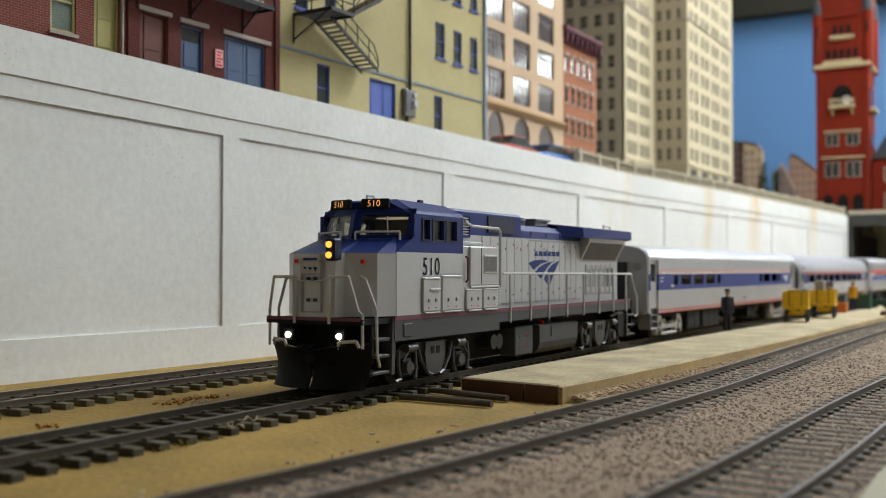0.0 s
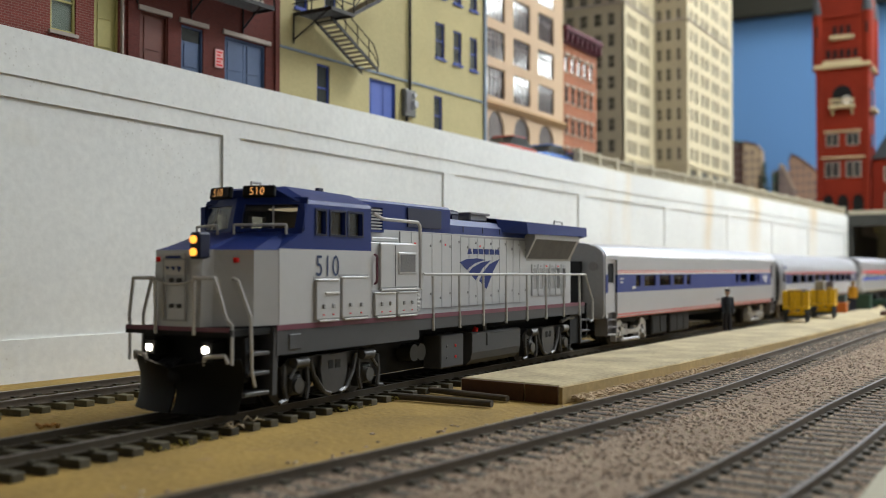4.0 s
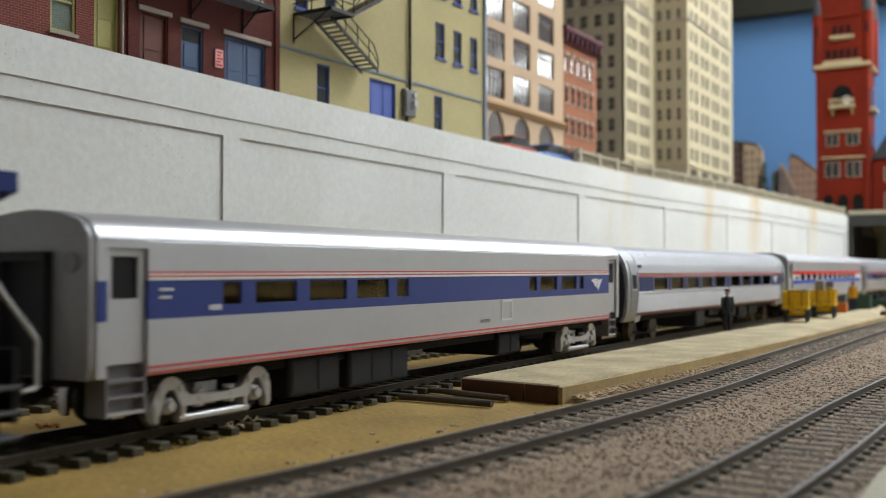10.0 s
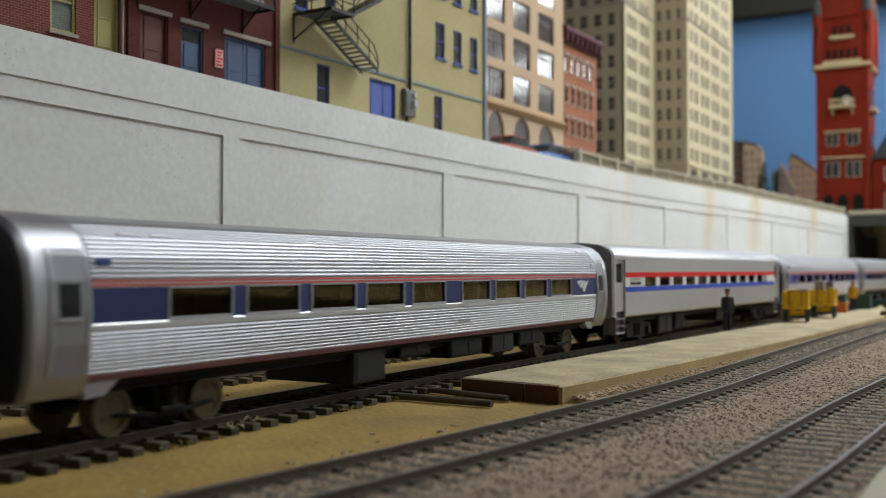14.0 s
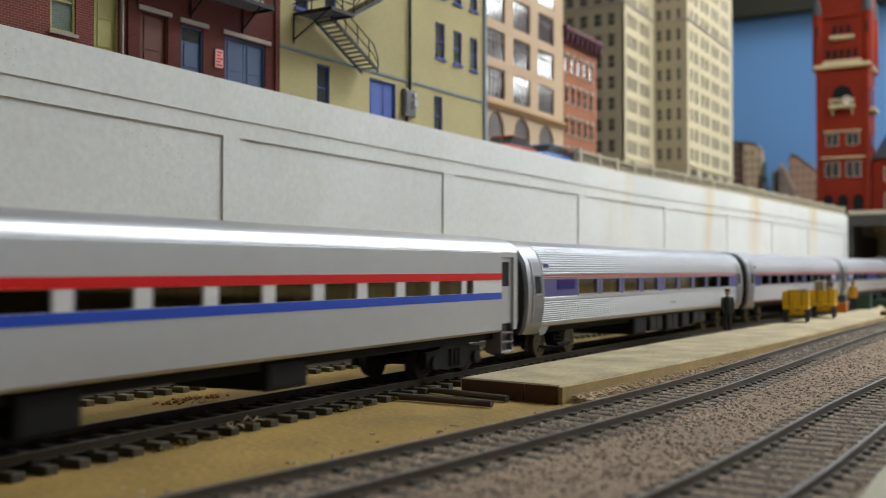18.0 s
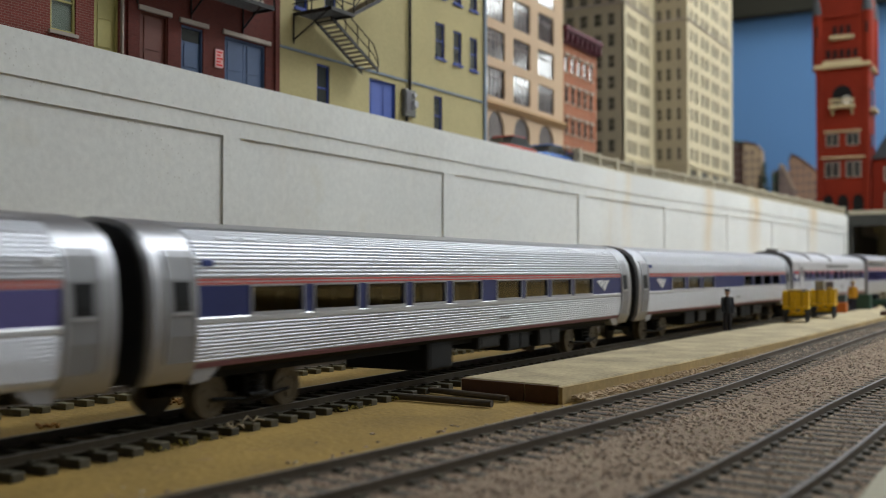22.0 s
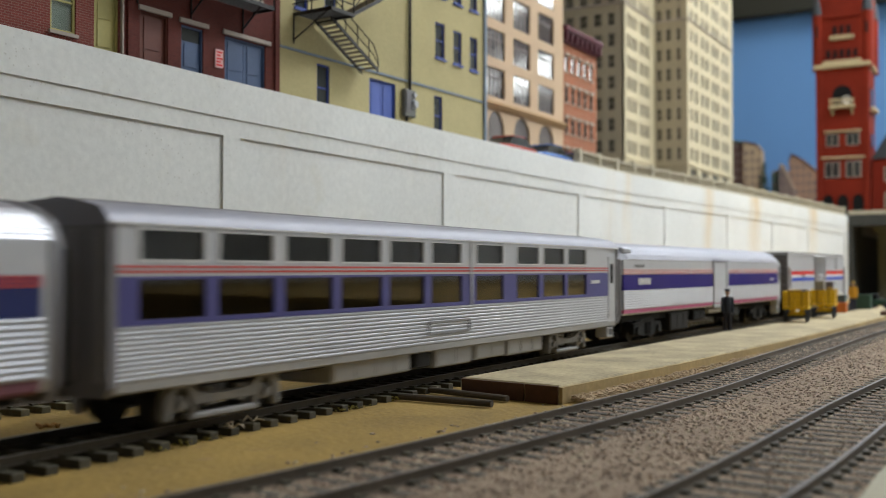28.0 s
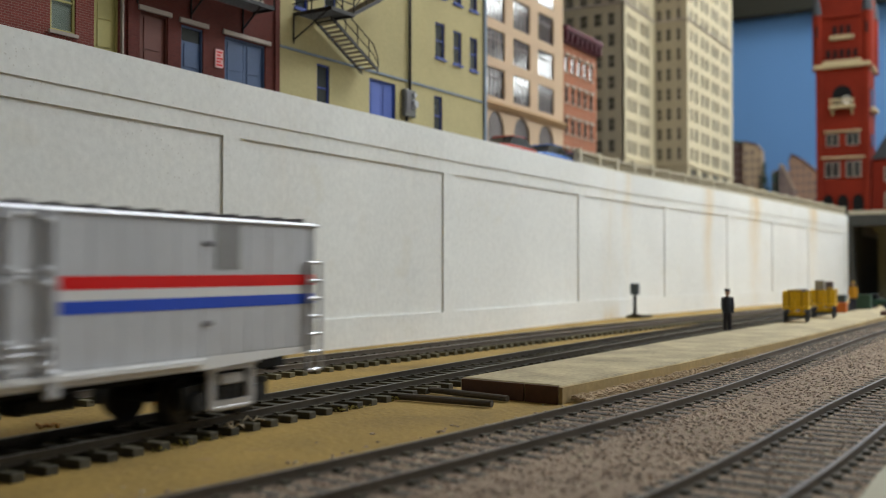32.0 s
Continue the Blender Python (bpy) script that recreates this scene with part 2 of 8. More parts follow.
M_SKY = mat("painted_sky", (0.13, 0.275, 0.52), 0.9, 0, 0.09, 6)
M_ROOM = mat("room_wall", (0.68, 0.68, 0.66), 0.9, 0, 0.04, 5)
M_CEIL = mat("ceiling_white", (0.72, 0.72, 0.7), 0.9, 0, 0.03, 5)
M_VALANCE = mat("valance_olive", (0.028, 0.026, 0.016), 0.8, 0, 0.2, 20)

M_STEEL = mat("stainless_steel", (0.47, 0.478, 0.505), 0.36, 0.55, 0.06, 150, 0, 1500)
M_STEELDULL = mat("satin_stainless", (0.4, 0.402, 0.415), 0.45, 0.4, 0.1, 150, 0, 1500)
M_STEELEND = mat("smooth_steel", (0.36, 0.36, 0.375), 0.4, 0.7, 0.08, 150, 0, 1500)
M_SILVER = mat("silver_paint", (0.55, 0.555, 0.57), 0.38, 0.6, 0.05, 120, 0, 1500)
M_ROOFS = mat("bright_roof_silver", (0.6, 0.6, 0.63), 0.34, 0.6, 0.05, 120, 0, 1500)
M_ROOFB = mat("soft_roof_silver", (0.36, 0.36, 0.4), 0.5, 0.3, 0.08, 120, 0, 1500)
M_BOXS = mat("boxcar_silver", (0.55, 0.555, 0.57), 0.4, 0.3, 0.07, 120, 0, 1500)
M_UNDERS = mat("dusty_silver_box", (0.4, 0.395, 0.385), 0.55, 0.2, 0.15, 150, 0, 1500)
M_ENDG = mat("end_grey", (0.26, 0.255, 0.25), 0.5, 0.1, 0.12, 150)
M_DKROOF = mat("dark_roof_grey", (0.19, 0.18, 0.185), 0.6, 0.1, 0.12, 150)
M_CAP = mat("roof_cap_grey", (0.4, 0.4, 0.41), 0.45, 0.4, 0.1, 150)
M_BLUE = mat("stripe_blue", (0.028, 0.05, 0.21), 0.4, 0, 0.06, 150)
M_BANDBLUE = mat("band_blue", (0.02, 0.034, 0.13), 0.4, 0, 0.06, 150)
M_PURPLE = mat("stripe_violet_blue", (0.019, 0.008, 0.16), 0.45, 0, 0.06, 150, spec=0.15)
M_NAVY = mat("stripe_navy", (0.016, 0.025, 0.12), 0.4, 0, 0.08, 150)
M_LBLUE = mat("bright_blue", (0.016, 0.07, 0.5), 0.4, 0, 0.05, 150)
M_RED = mat("stripe_red", (0.7, 0.01, 0.009), 0.42, 0, 0.05, 150, spec=0.2)
M_PINK = mat("thin_stripe_red", (0.55, 0.07, 0.06), 0.45, 0, 0.06, 150)
M_MAROON = mat("sill_maroon", (0.22, 0.095, 0.125), 0.45, 0, 0.08, 150)
M_MAGENTA = mat("sill_magenta", (0.46, 0.09, 0.2), 0.45, 0, 0.08, 150)
M_DOORG = mat("door_grey_steel", (0.24, 0.24, 0.25), 0.45, 0.3, 0.06, 150)
M_WHITE = mat("stripe_white", (0.72, 0.71, 0.69), 0.45, 0, 0.04, 150)
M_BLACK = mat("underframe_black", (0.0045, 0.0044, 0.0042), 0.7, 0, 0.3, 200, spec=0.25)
M_DKGREY = mat("underframe_grey", (0.01, 0.0098, 0.0095), 0.6, 0, 0.2, 200, spec=0.3)
M_RUBBER = mat("diaphragm_rubber", (0.02, 0.02, 0.022), 0.7, 0, 0.2, 200)
M_TRUCK = mat("truck_silver", (0.54, 0.54, 0.55), 0.34, 0.55, 0.15, 300)
M_WHEEL = mat("wheel_steel", (0.125, 0.105, 0.075), 0.4, 0.5, 0.2, 300)
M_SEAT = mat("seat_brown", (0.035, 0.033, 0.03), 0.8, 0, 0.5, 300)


def tinted(name, tint, rough=0.03):
    """Tinted window glass: light passes dimmed, the surface mirrors by Fresnel."""
    m = bpy.data.materials.new(name)
    m.use_nodes = True
    nt = m.node_tree
    nt.nodes.remove(nt.nodes["Principled BSDF"])
    tr, gl, lw, pw, fr, mx = (nt.nodes.new(k) for k in ("ShaderNodeBsdfTransparent", "ShaderNodeBsdfGlossy", "ShaderNodeLayerWeight", "ShaderNodeMath", "ShaderNodeMath", "ShaderNodeMixShader"))
    pw.operation, fr.operation = "POWER", "MULTIPLY_ADD"
    lw.inputs["Blend"].default_value = 0.5
    nt.links.new(lw.outputs["Facing"], pw.inputs[0])
    pw.inputs[1].default_value = 5.0
    nt.links.new(pw.outputs[0], fr.inputs[0])
    fr.inputs[1].default_value, fr.inputs[2].default_value = 1.0, 0.06
    tr.inputs[0].default_value = (*tint, 1)
    gl.inputs["Roughness"].default_value = rough
    nt.links.new(fr.outputs[0], mx.inputs[0])
    nt.links.new(tr.outputs[0], mx.inputs[1])
    nt.links.new(gl.outputs[0], mx.inputs[2])
    nt.links.new(mx.outputs[0], nt.nodes["Material Output"].inputs[0])
    return m


M_TINT = tinted("tinted_glass", (0.58, 0.57, 0.53))

# ---- the room and the layout's ground ----
bm = box(B(), -3900, 3300, -2900, 1100, -1060, -1040)
solid("floor", bm, mat("room_floor", (0.2, 0.18, 0.16), 0.7, 0, 0.1, 6), "plain grey room floor", "floor", kind="structure")
bm = box(B(), -3900, 3300, -2900, 1100, 1350, 1380)
solid("ceiling", bm, M_CEIL, "plain white room ceiling", "ceiling", kind="structure")
for nm, q in (("wall_north", (-3900, 3300, 1100, 1130)), ("wall_south", (-3900, 3300, -2930, -2900)), ("wall_west", (-3930, -3900, -2900, 1100)), ("wall_east", (3300, 3330, -2900, 1100))):
    solid(nm, box(B(), *q, -1040, 1350), M_ROOM, "plain cream room wall", "wall", kind="structure")
# unseen bright window, added where the office panes' white reflections point
rw = empty("window_1", None, "unseen bright window with a white frame, added for reflections", "window", kind="structure")
part("window_frame", box(box(box(B(), 3288, 3300, -1560, -1520, 660, 1180), 3288, 3300, -760, -720, 660, 1180), 3288, 3300, -1520, -760, 815, 995), M_CEIL, rw)
part("window_sill", box(box(B(), 3270, 3300, -1580, -700, 660, 705), 3288, 3300, -1580, -700, 1150, 1180), M_CEIL, rw)
for a, b in ((705, 815), (995, 1150)):
    part("pane", box(B(), 3294, 3297, -1520, -760, a, b), glow("daylight_pane", (0.95, 1.0, 1.0), 18.0), rw)
# the layout's table: sand-painted ground
bm = B()
outer = [(-3800, 900), (2900, 900), (2900, -1800), (1300, -1800), (1000, -260), (-3800, -260)]
prism(bm, outer, "z", -60, -3.7)
solid("ground", bm, M_SAND, "sandy tan painted ground of the layout", "ground", kind="structure")

# retaining wall in plan, with its top height; pilasters stand between recessed panels
WALL = [(-700, 165, 116), (0, 128, 115), (209, 117, 114), (316, 111, 112), (475, 103, 110.5), (645, 102, 111), (770, 97, 110.5), (1005, 72, 110), (1190, 45, 107), (1345, 11, 101.5)]
PILASTERS = [(-545, -536), (-374, -365), (-203, -194), (-32, -23), (139, 148), (308.6, 318), (476, 488.7), (668, 681), (836, 849), (987, 1001), (1112, 1124), (1222, 1233), (1335, 1345)]


def wall_at(x):
    return tuple(float(np.interp(x, [w[0] for w in WALL], [w[k] for w in WALL])) for k in (1, 2))


def wall_strip(bm, xs, lo, hi, off, deep):
    """A slab along the wall between heights lo(x) and hi(x), its face off mm in front of the wall line."""
    rows = []
    for x in xs:
        y, top = wall_at(x)
        a, b = lo(top), hi(top)
        rows.append([bm.verts.new(p) for p in ((x, y - off, a), (x, y - off, b), (x + 0.5, y + deep, b), (x + 0.5, y + deep, a))])
    for p, q in zip(rows, rows[1:]):
        for i in range(4):
            bm.faces.new((p[i], q[i], q[(i + 1) % 4], p[(i + 1) % 4]))
    bm.faces.new(rows[0])
    bm.faces.new(rows[-1][::-1])
    bmesh.ops.recalc_face_normals(bm, faces=bm.faces)
    return bm


def cuts(a, b):
    return [a] + [w[0] for w in WALL if a < w[0] < b] + [b]


PANEL_TOP, BASE_TOP = 23.0, 10.8
bm = B()
wall_strip(bm, cuts(-700, 1345), lambda t: -8.0, lambda t: BASE_TOP, 0.0, 9)
wall_strip(bm, cuts(-700, 1345), lambda t: t - PANEL_TOP, lambda t: t - 15.6, 0.0, 9)
for a, b in PILASTERS:
    wall_strip(bm, cuts(a, b), lambda t: BASE_TOP, lambda t: t - PANEL_TOP, 0.0, 9)
wall = solid("retaining_wall", bm, M_WALL, "long white concrete retaining wall with recessed panels", "wall", kind="structure")
part("wall_cap", wall_strip(B(), cuts(-700, 1345), lambda t: t - 15.6, lambda t: t, 0.6, 9.2), M_WALL, wall)
for (_, a), (b, _) in zip(PILASTERS, PILASTERS[1:]):
    part("wall_panel", wall_strip(B(), cuts(a, b), lambda t: BASE_TOP, lambda t: t - PANEL_TOP, -0.85, 8.8), M_WALL, wall)
# balustrade along the upper street
rail_top = empty("balustrade", None, "pale beige balustrade on the wall", "railing")
M_BEIGE = mat("balustrade_beige", (0.5, 0.45, 0.33), 0.8, 0, 0.1, 100)
for name, lo, hi, off in (("bottom_rail", 0.2, 2.0, -2.4), ("top_rail", 8.2, 9.8, -2.0)):
    part(name, wall_strip(B(), cuts(672, 1340), lambda t, a=lo: t + a, lambda t, a=hi: t + a, off, 6), M_BEIGE, rail_top)
for i in range(20):
    x = 674 + i * 35
    y, t = wall_at(x)
    part("post", bbox(B(), x, x + 4, y + 1.4, y + 6.4, t - 0.5, t + 11.4, 0.4), M_BEIGE, rail_top)
ball = None
for i in range(180):
    x = 679 + i * 3.68
    if (x - 674) % 35 < 5.5:
        continue
    y, t = wall_at(x)
    if ball is None:
        ball = part("baluster", bbox(B(), -0.6, 0.6, -0.6, 0.6, 0, 6.4, 0.2), M_BEIGE, rail_top)
        ball.matrix_basis = pose(x * MM, (y + 3.8) * MM, (t + 1.9) * MM)
    else:
        again(ball, x, y + 3.8, t + 1.9)
bm = B()
pts = [(x + 1, y + 8.5) for x, y, z in WALL] + [(2300, -120), (2300, 900), (-700, 900)]
prism(bm, pts, "z", 80, 100.5)
solid("street_deck", bm, M_STREET, "grey upper street deck", "street", kind="structure")
prism_walk = [(x + 1, y + 9.0) for x, y, z in WALL[3:7]]
solid("pavement", prism(B(), prism_walk + [(x, y + 42) for x, y in reversed(prism_walk)], "z", 100.5, 105.6), mat("pavement_grey", (0.3, 0.29, 0.27), 0.85, 0, 0.15, 80), "raised grey pavement of the upper street", "pavement", kind="structure")
solid("backdrop", box(B(), 2320, 2330, -260, 1000, 90, 1100), M_SKY, "painted blue sky backdrop", "backdrop", kind="structure")
solid("valance", box(B(), 2282, 2319, -260, 1000, 606, 720), M_VALANCE, "dark olive valance board", "valance", kind="structure")

# station platform: a tan board with a brown-painted end
bm = B()
prism(bm, [(263, -25), (258, -59), (344, -67), (488, -78), (623, -85), (766, -91), (1290, -131), (1290, -88), (1000, -70), (620, -44), (450, -33)], "z", -3.7, 1.6)
bmesh.ops.bevel(bm, geom=[e for e in bm.edges if all(v.co.z > 1 for v in e.verts)], offset=0.5, segments=1, affect="EDGES")
platform = solid("platform", bm, M_PLAT, "long tan station platform with a brown end", "platform", kind="structure")
M_PEND = mat("platform_end_brown", (0.085, 0.034, 0.014), 0.5, 0, 0.3, 150, 0.05, 2000)
for k, (a, b) in enumerate(((0.02, 0.66), (0.68, 0.99))):
    bm = B()
    p, q = Vector((263, -25)).lerp(Vector((258, -59)), a), Vector((263, -25)).lerp(Vector((258, -59)), b)
    prism(bm, [(p.x - 0.9, p.y), (q.x - 0.9, q.y), (q.x + 0.2, q.y), (p.x + 0.2, p.y)], "z", -3.7, 1.3)
    part("end_board", bm, M_PEND, platform, "dark brown end board")
bm = B()
prism(bm, [(258, -59.9), (344, -67.9), (488, -78.9), (623, -85.9), (766, -91.9), (766, -91), (623, -85), (488, -78), (344, -67), (258, -59)], "z", -3.7, 1.0)
part("edge_board", bm, mat("platform_edge", (0.42, 0.3, 0.13), 0.8, 0, 0.25, 120, 0.05, 2000), platform, "brown edge board")


def line_strip(bm, pts, off0, off1, z0, z1, mi=0):
    """A bar along plan points (x, y, heading), between two side offsets and two heights."""
    row = []
    for x, y, a in pts:
        n = (-math.sin(a), math.cos(a))
        row.append([bm.verts.new((x + n[0] * o, y + n[1] * o, z)) for o, z in ((off0, z0), (off1, z0), (off1, z1), (off0, z1))])
    for p, q in zip(row, row[1:]):
        for i in range(4):
            bm.faces.new((p[i], q[i], q[(i + 1) % 4], p[(i + 1) % 4])).material_index = mi
    bm.faces.new(row[0])
    bm.faces.new(row[-1][::-1])
    bmesh.ops.recalc_face_normals(bm, faces=bm.faces)


MAIN = [on_line(L) for L in range(-3600, 3340, 20)]
def curve_pts(knots, step=10):
    """A smooth line through plan knots (x, y)."""
    kx, ky = [k[0] for k in knots], [k[1] for k in knots]
    xs = np.arange(kx[0], kx[-1] + 1, step)
    ys = np.interp(xs, kx, ky)
    for _ in range(12):
        ys[1:-1] = (ys[:-2] + 2 * ys[1:-1] + ys[2:]) / 4
    hs = np.arctan2(np.gradient(ys), np.gradient(xs))
    return [(float(x), float(y), float(h)) for x, y, h in zip(xs, ys, hs)]


REAR = curve_pts([(-900, 66), (0, 66), (180, 66.5), (270, 65), (420, 57), (560, 46), (680, 34), (800, 19), (900, 8), (980, -3)])
FRONT = curve_pts([(-900, -30), (60, -60), (110, -67), (151, -73), (210, -80), (290, -87.5), (420, -91), (550, -94.5), (670, -101), (1000, -118), (1300, -134), (1900, -170)])
FRONT2 = curve_pts([(-900, -90), (100, -124), (150, -130.5), (190, -133.5), (270, -137), (340, -143), (700, -163), (1300, -198)])
# gravel bed round the two front tracks
bed_line = [p for p in FRONT if p[0] > 60]
bm = B()
edge = [(x - math.sin(a) * 12.5, y + math.cos(a) * (11 + 4 * noise.noise((x * 0.03, 0, 0)))) for x, y, a in bed_line[::2]]
prism(bm, edge + [(1900, -600), (1000, -262), (-200, -262), (40, -75)], "z", -5, -2.2)
solid("gravel_bed", bm, M_GRAVEL, "brown gravel bed under the front tracks", "gravel", kind="structure")

# pale fascia board along the near edge of the layout
bm = B()
prism(bm, [(100, -150), (150, -147.6), (190, -148.2), (260, -153), (420, -172), (420, -188), (100, -188)], "z", -3.0, -1.4)
bmesh.ops.bevel(bm, geom=list(bm.edges), offset=0.5, segments=1, affect="EDGES")
solid("edge_board", bm, mat("edge_board_cream", (0.4, 0.37, 0.27), 0.8, 0, 0.15, 60), "pale cream board along the layout's edge", "trim", kind="structure")

# stones: small loose chips on the bed and thin along its edge
rng = np.random.default_rng(4)


def stones(name, pts, size, material, label):
    """Many small angular chips, each an eight-sided lump, joined into one object."""
    n = len(pts)
    base = np.array([(1, 0, 0), (-1, 0, 0), (0, 1, 0), (0, -1, 0), (0, 0, 1), (0, 0, -1.0)])
    v = base[None] * rng.uniform(0.55, 1.25, (n, 6, 1)) * (size * rng.uniform(0.5, 1.4, n))[:, None, None]
    ang = rng.uniform(0, 6.3, n)
    c, s_ = np.cos(ang)[:, None], np.sin(ang)[:, None]
    tilt = rng.uniform(-0.6, 0.6, (n, 1))
    x, y, z = v[..., 0], v[..., 1], v[..., 2] * 0.55
    x, z = x + tilt * z, z - tilt * x
    v = np.stack([x * c - y * s_, x * s_ + y * c, z], -1) + pts[:, None]
    tri = np.array([(0, 2, 4), (2, 1, 4), (1, 3, 4), (3, 0, 4), (2, 0, 5), (1, 2, 5), (3, 1, 5), (0, 3, 5)])
    f = (np.arange(n)[:, None, None] * 6 + tri[None]).reshape(-1, 3)
    me = bpy.data.meshes.new(name)
    me.from_pydata((v.reshape(-1, 3) * MM).tolist(), [], f.tolist())
    me.materials.append(material)
    return tagged(new(name, me), label, "gravel", kind="stuff")


def clear_of(pts, q, half):
    """Keeps points that lie farther than half mm from a track's rails and within no tie's top."""
    fx, fy = np.array([p[0] for p in q]), np.array([p[1] for p in q])
    d = np.abs(pts[:, 1] - np.interp(pts[:, 0], fx, fy))
    return pts[np.abs(d - 8.7) > half]


n = 95000
px = 60 + 1000 * rng.random(n) ** 1.7
fy = np.interp(px, [p[0] for p in FRONT], [p[1] for p in FRONT])
py = fy + 13 - 120 * rng.random(n) ** 1.25
pts = np.stack([px, py, np.full(n, -2.3) + rng.uniform(-0.3, 0.25, n)], 1)
pts = clear_of(clear_of(pts, FRONT, 1.3), FRONT2, 1.3)
stones("ballast_stones", pts, 0.56, M_STONES, "loose brown and tan ballast chips")
n = 2600
px = 110 + 700 * rng.random(n) ** 1.5
fy = np.interp(px, [p[0] for p in FRONT], [p[1] for p in FRONT])
py = fy + 12 + rng.exponential(3.2, n)
n2_ = 5200
qx = 262 + 700 * rng.random(n2_) ** 1.3
qe = np.interp(qx, [258, 344, 488, 623, 766, 1290], [-60.4, -68.4, -79.4, -86.4, -92.4, -132])
qy = qe - np.abs(rng.normal(0, 3.2, n2_))
M_PALECHIP = mat("pale_chips", (0.5, 0.38, 0.24), 0.9, 0, 0.3, 900, 0, 3000)
stones("platform_gravel", np.stack([qx, qy, -2.2 + rng.uniform(-0.4, 0.7, n2_) - 0.12 * (qe - qy)], 1), 0.62, M_PALECHIP, "tan gravel banked against the platform edge")
stones("scattered_stones", np.stack([px, py, np.full(n, -3.6)], 1), 0.6, M_STONES, "thinly scattered gravel chips on sand")

n = 900
qx = 60 + 300 * rng.random(n)
qy = np.interp(qx, [p[1] for p in sorted((on_line(L)[0], on_line(L)[0]) for L in range(-400, 400, 20))], [p[1] for p in sorted((on_line(L)[0], on_line(L)[1]) for L in range(-400, 400, 20))])
keep = np.sin(qx * 0.21) + np.sin(qx * 0.083 + 1) > 0.5
qy = qy - 14.5 + rng.normal(0, 1.6, n)
stones("track_flock", np.stack([qx, qy, -3.4 + rng.uniform(0, 0.8, n)], 1)[keep], 0.45, mat("flock_olive", (0.2, 0.165, 0.03), 0.95, 0, 0.3, 900), "olive-yellow flock crumbs along the ties")
# tracks: rails in lengths, ties one by one where the camera is near
TIE = None
for nm, pts, spacing, zt in (("main_track", MAIN, 7.2, -2.0), ("rear_track", REAR, 7.2, -2.0), ("front_track", FRONT, 6.6, -2.0), ("side_track", FRONT2, 6.6, -2.0)):
    tr_ob = empty(nm, None, {"main_track": "straight model track carrying the train", "rear_track": "model track along the retaining wall", "front_track": "gravel-ballasted model track beside the platform", "side_track": "ballasted model track near the layout edge"}[nm], "track", "tracks", "structure")
    for s in (-8.7, 8.7):
        bm = B()
        line_strip(bm, pts, s - 0.7, s + 0.7, -2.0, -1.8)
        line_strip(bm, pts, s - 0.2, s + 0.2, -1.8, -0.55)
        line_strip(bm, pts, s - 0.38, s + 0.38, -0.55, -0.1)
        rl = part("rail", bm, M_RAIL if nm == "main_track" else M_RAILDUST, tr_ob, "weathered brown rail")
        bm = B()
        line_strip(bm, pts, s - 0.36, s + 0.36, -0.1, 0.0)
        part("rail_head", bm, M_RAILTOP if nm == "rear_track" else M_RAILDULL, rl)
    if TIE is None:
        TIES = [mesh_of("tie", bbox(B(), -1.45, 1.45, -15, 15, -1.9, 0, 0.18), q) for q in (M_TIE, M_TIE2, M_TIE3)]
        TIE = TIES[0]
        PLATE = mesh_of("spike_plate", box(box(B(), -0.9, 0.9, -10.6, -6.8, 0, 0.45), -0.9, 0.9, 6.8, 10.6, 0, 0.45), M_TIE)
    xs = np.array([p[0] for p in pts])
    seg = np.concatenate([[0], np.cumsum(np.hypot(np.diff(xs), np.diff([p[1] for p in pts])))])
    far_ties = B()
    d = 3.0
    made = 0
    while d < seg[-1]:
        x, y, a = (float(np.interp(d, seg, [p[k] for p in pts])) for k in range(3))
        a += rng.normal(0, 0.02)
        near = 70 < x < 760 and -400 < y < 300 and made < 110
        m = Matrix.Translation((x * MM, y * MM, zt * MM)) @ Matrix.Rotation(a, 4, "Z")
        if near:
            made += 1
            t = new("tie", TIES[2 if nm == "rear_track" else int(nm != "main_track")])
            t.parent, t.matrix_basis = tr_ob, m
            if x < 420:
                t2 = new("spike_plate", PLATE)
                t2.parent, t2.matrix_basis = t, Matrix.Identity(4)
        else:
            m2 = Matrix.Translation((x, y, zt)) @ Matrix.Rotation(a, 4, "Z")
            c = [m2 @ Vector(p) for p in ((-1.45, -15, -1.9), (1.45, -15, -1.9), (1.45, 15, -1.9), (-1.45, 15, -1.9), (-1.45, -15, 0), (1.45, -15, 0), (1.45, 15, 0), (-1.45, 15, 0))]
            v = [far_ties.verts.new(p) for p in c]
            for q in ((4, 5, 6, 7), (0, 1, 5, 4), (2, 3, 7, 6), (1, 2, 6, 5), (3, 0, 4, 7)):
                far_ties.faces.new([v[i] for i in q])
        d += spacing
    part("far_ties", far_ties, {"main_track": M_TIE, "rear_track": M_TIE3}.get(nm, M_TIE2), tr_ob, "rows of far brown ties", kind="stuff")

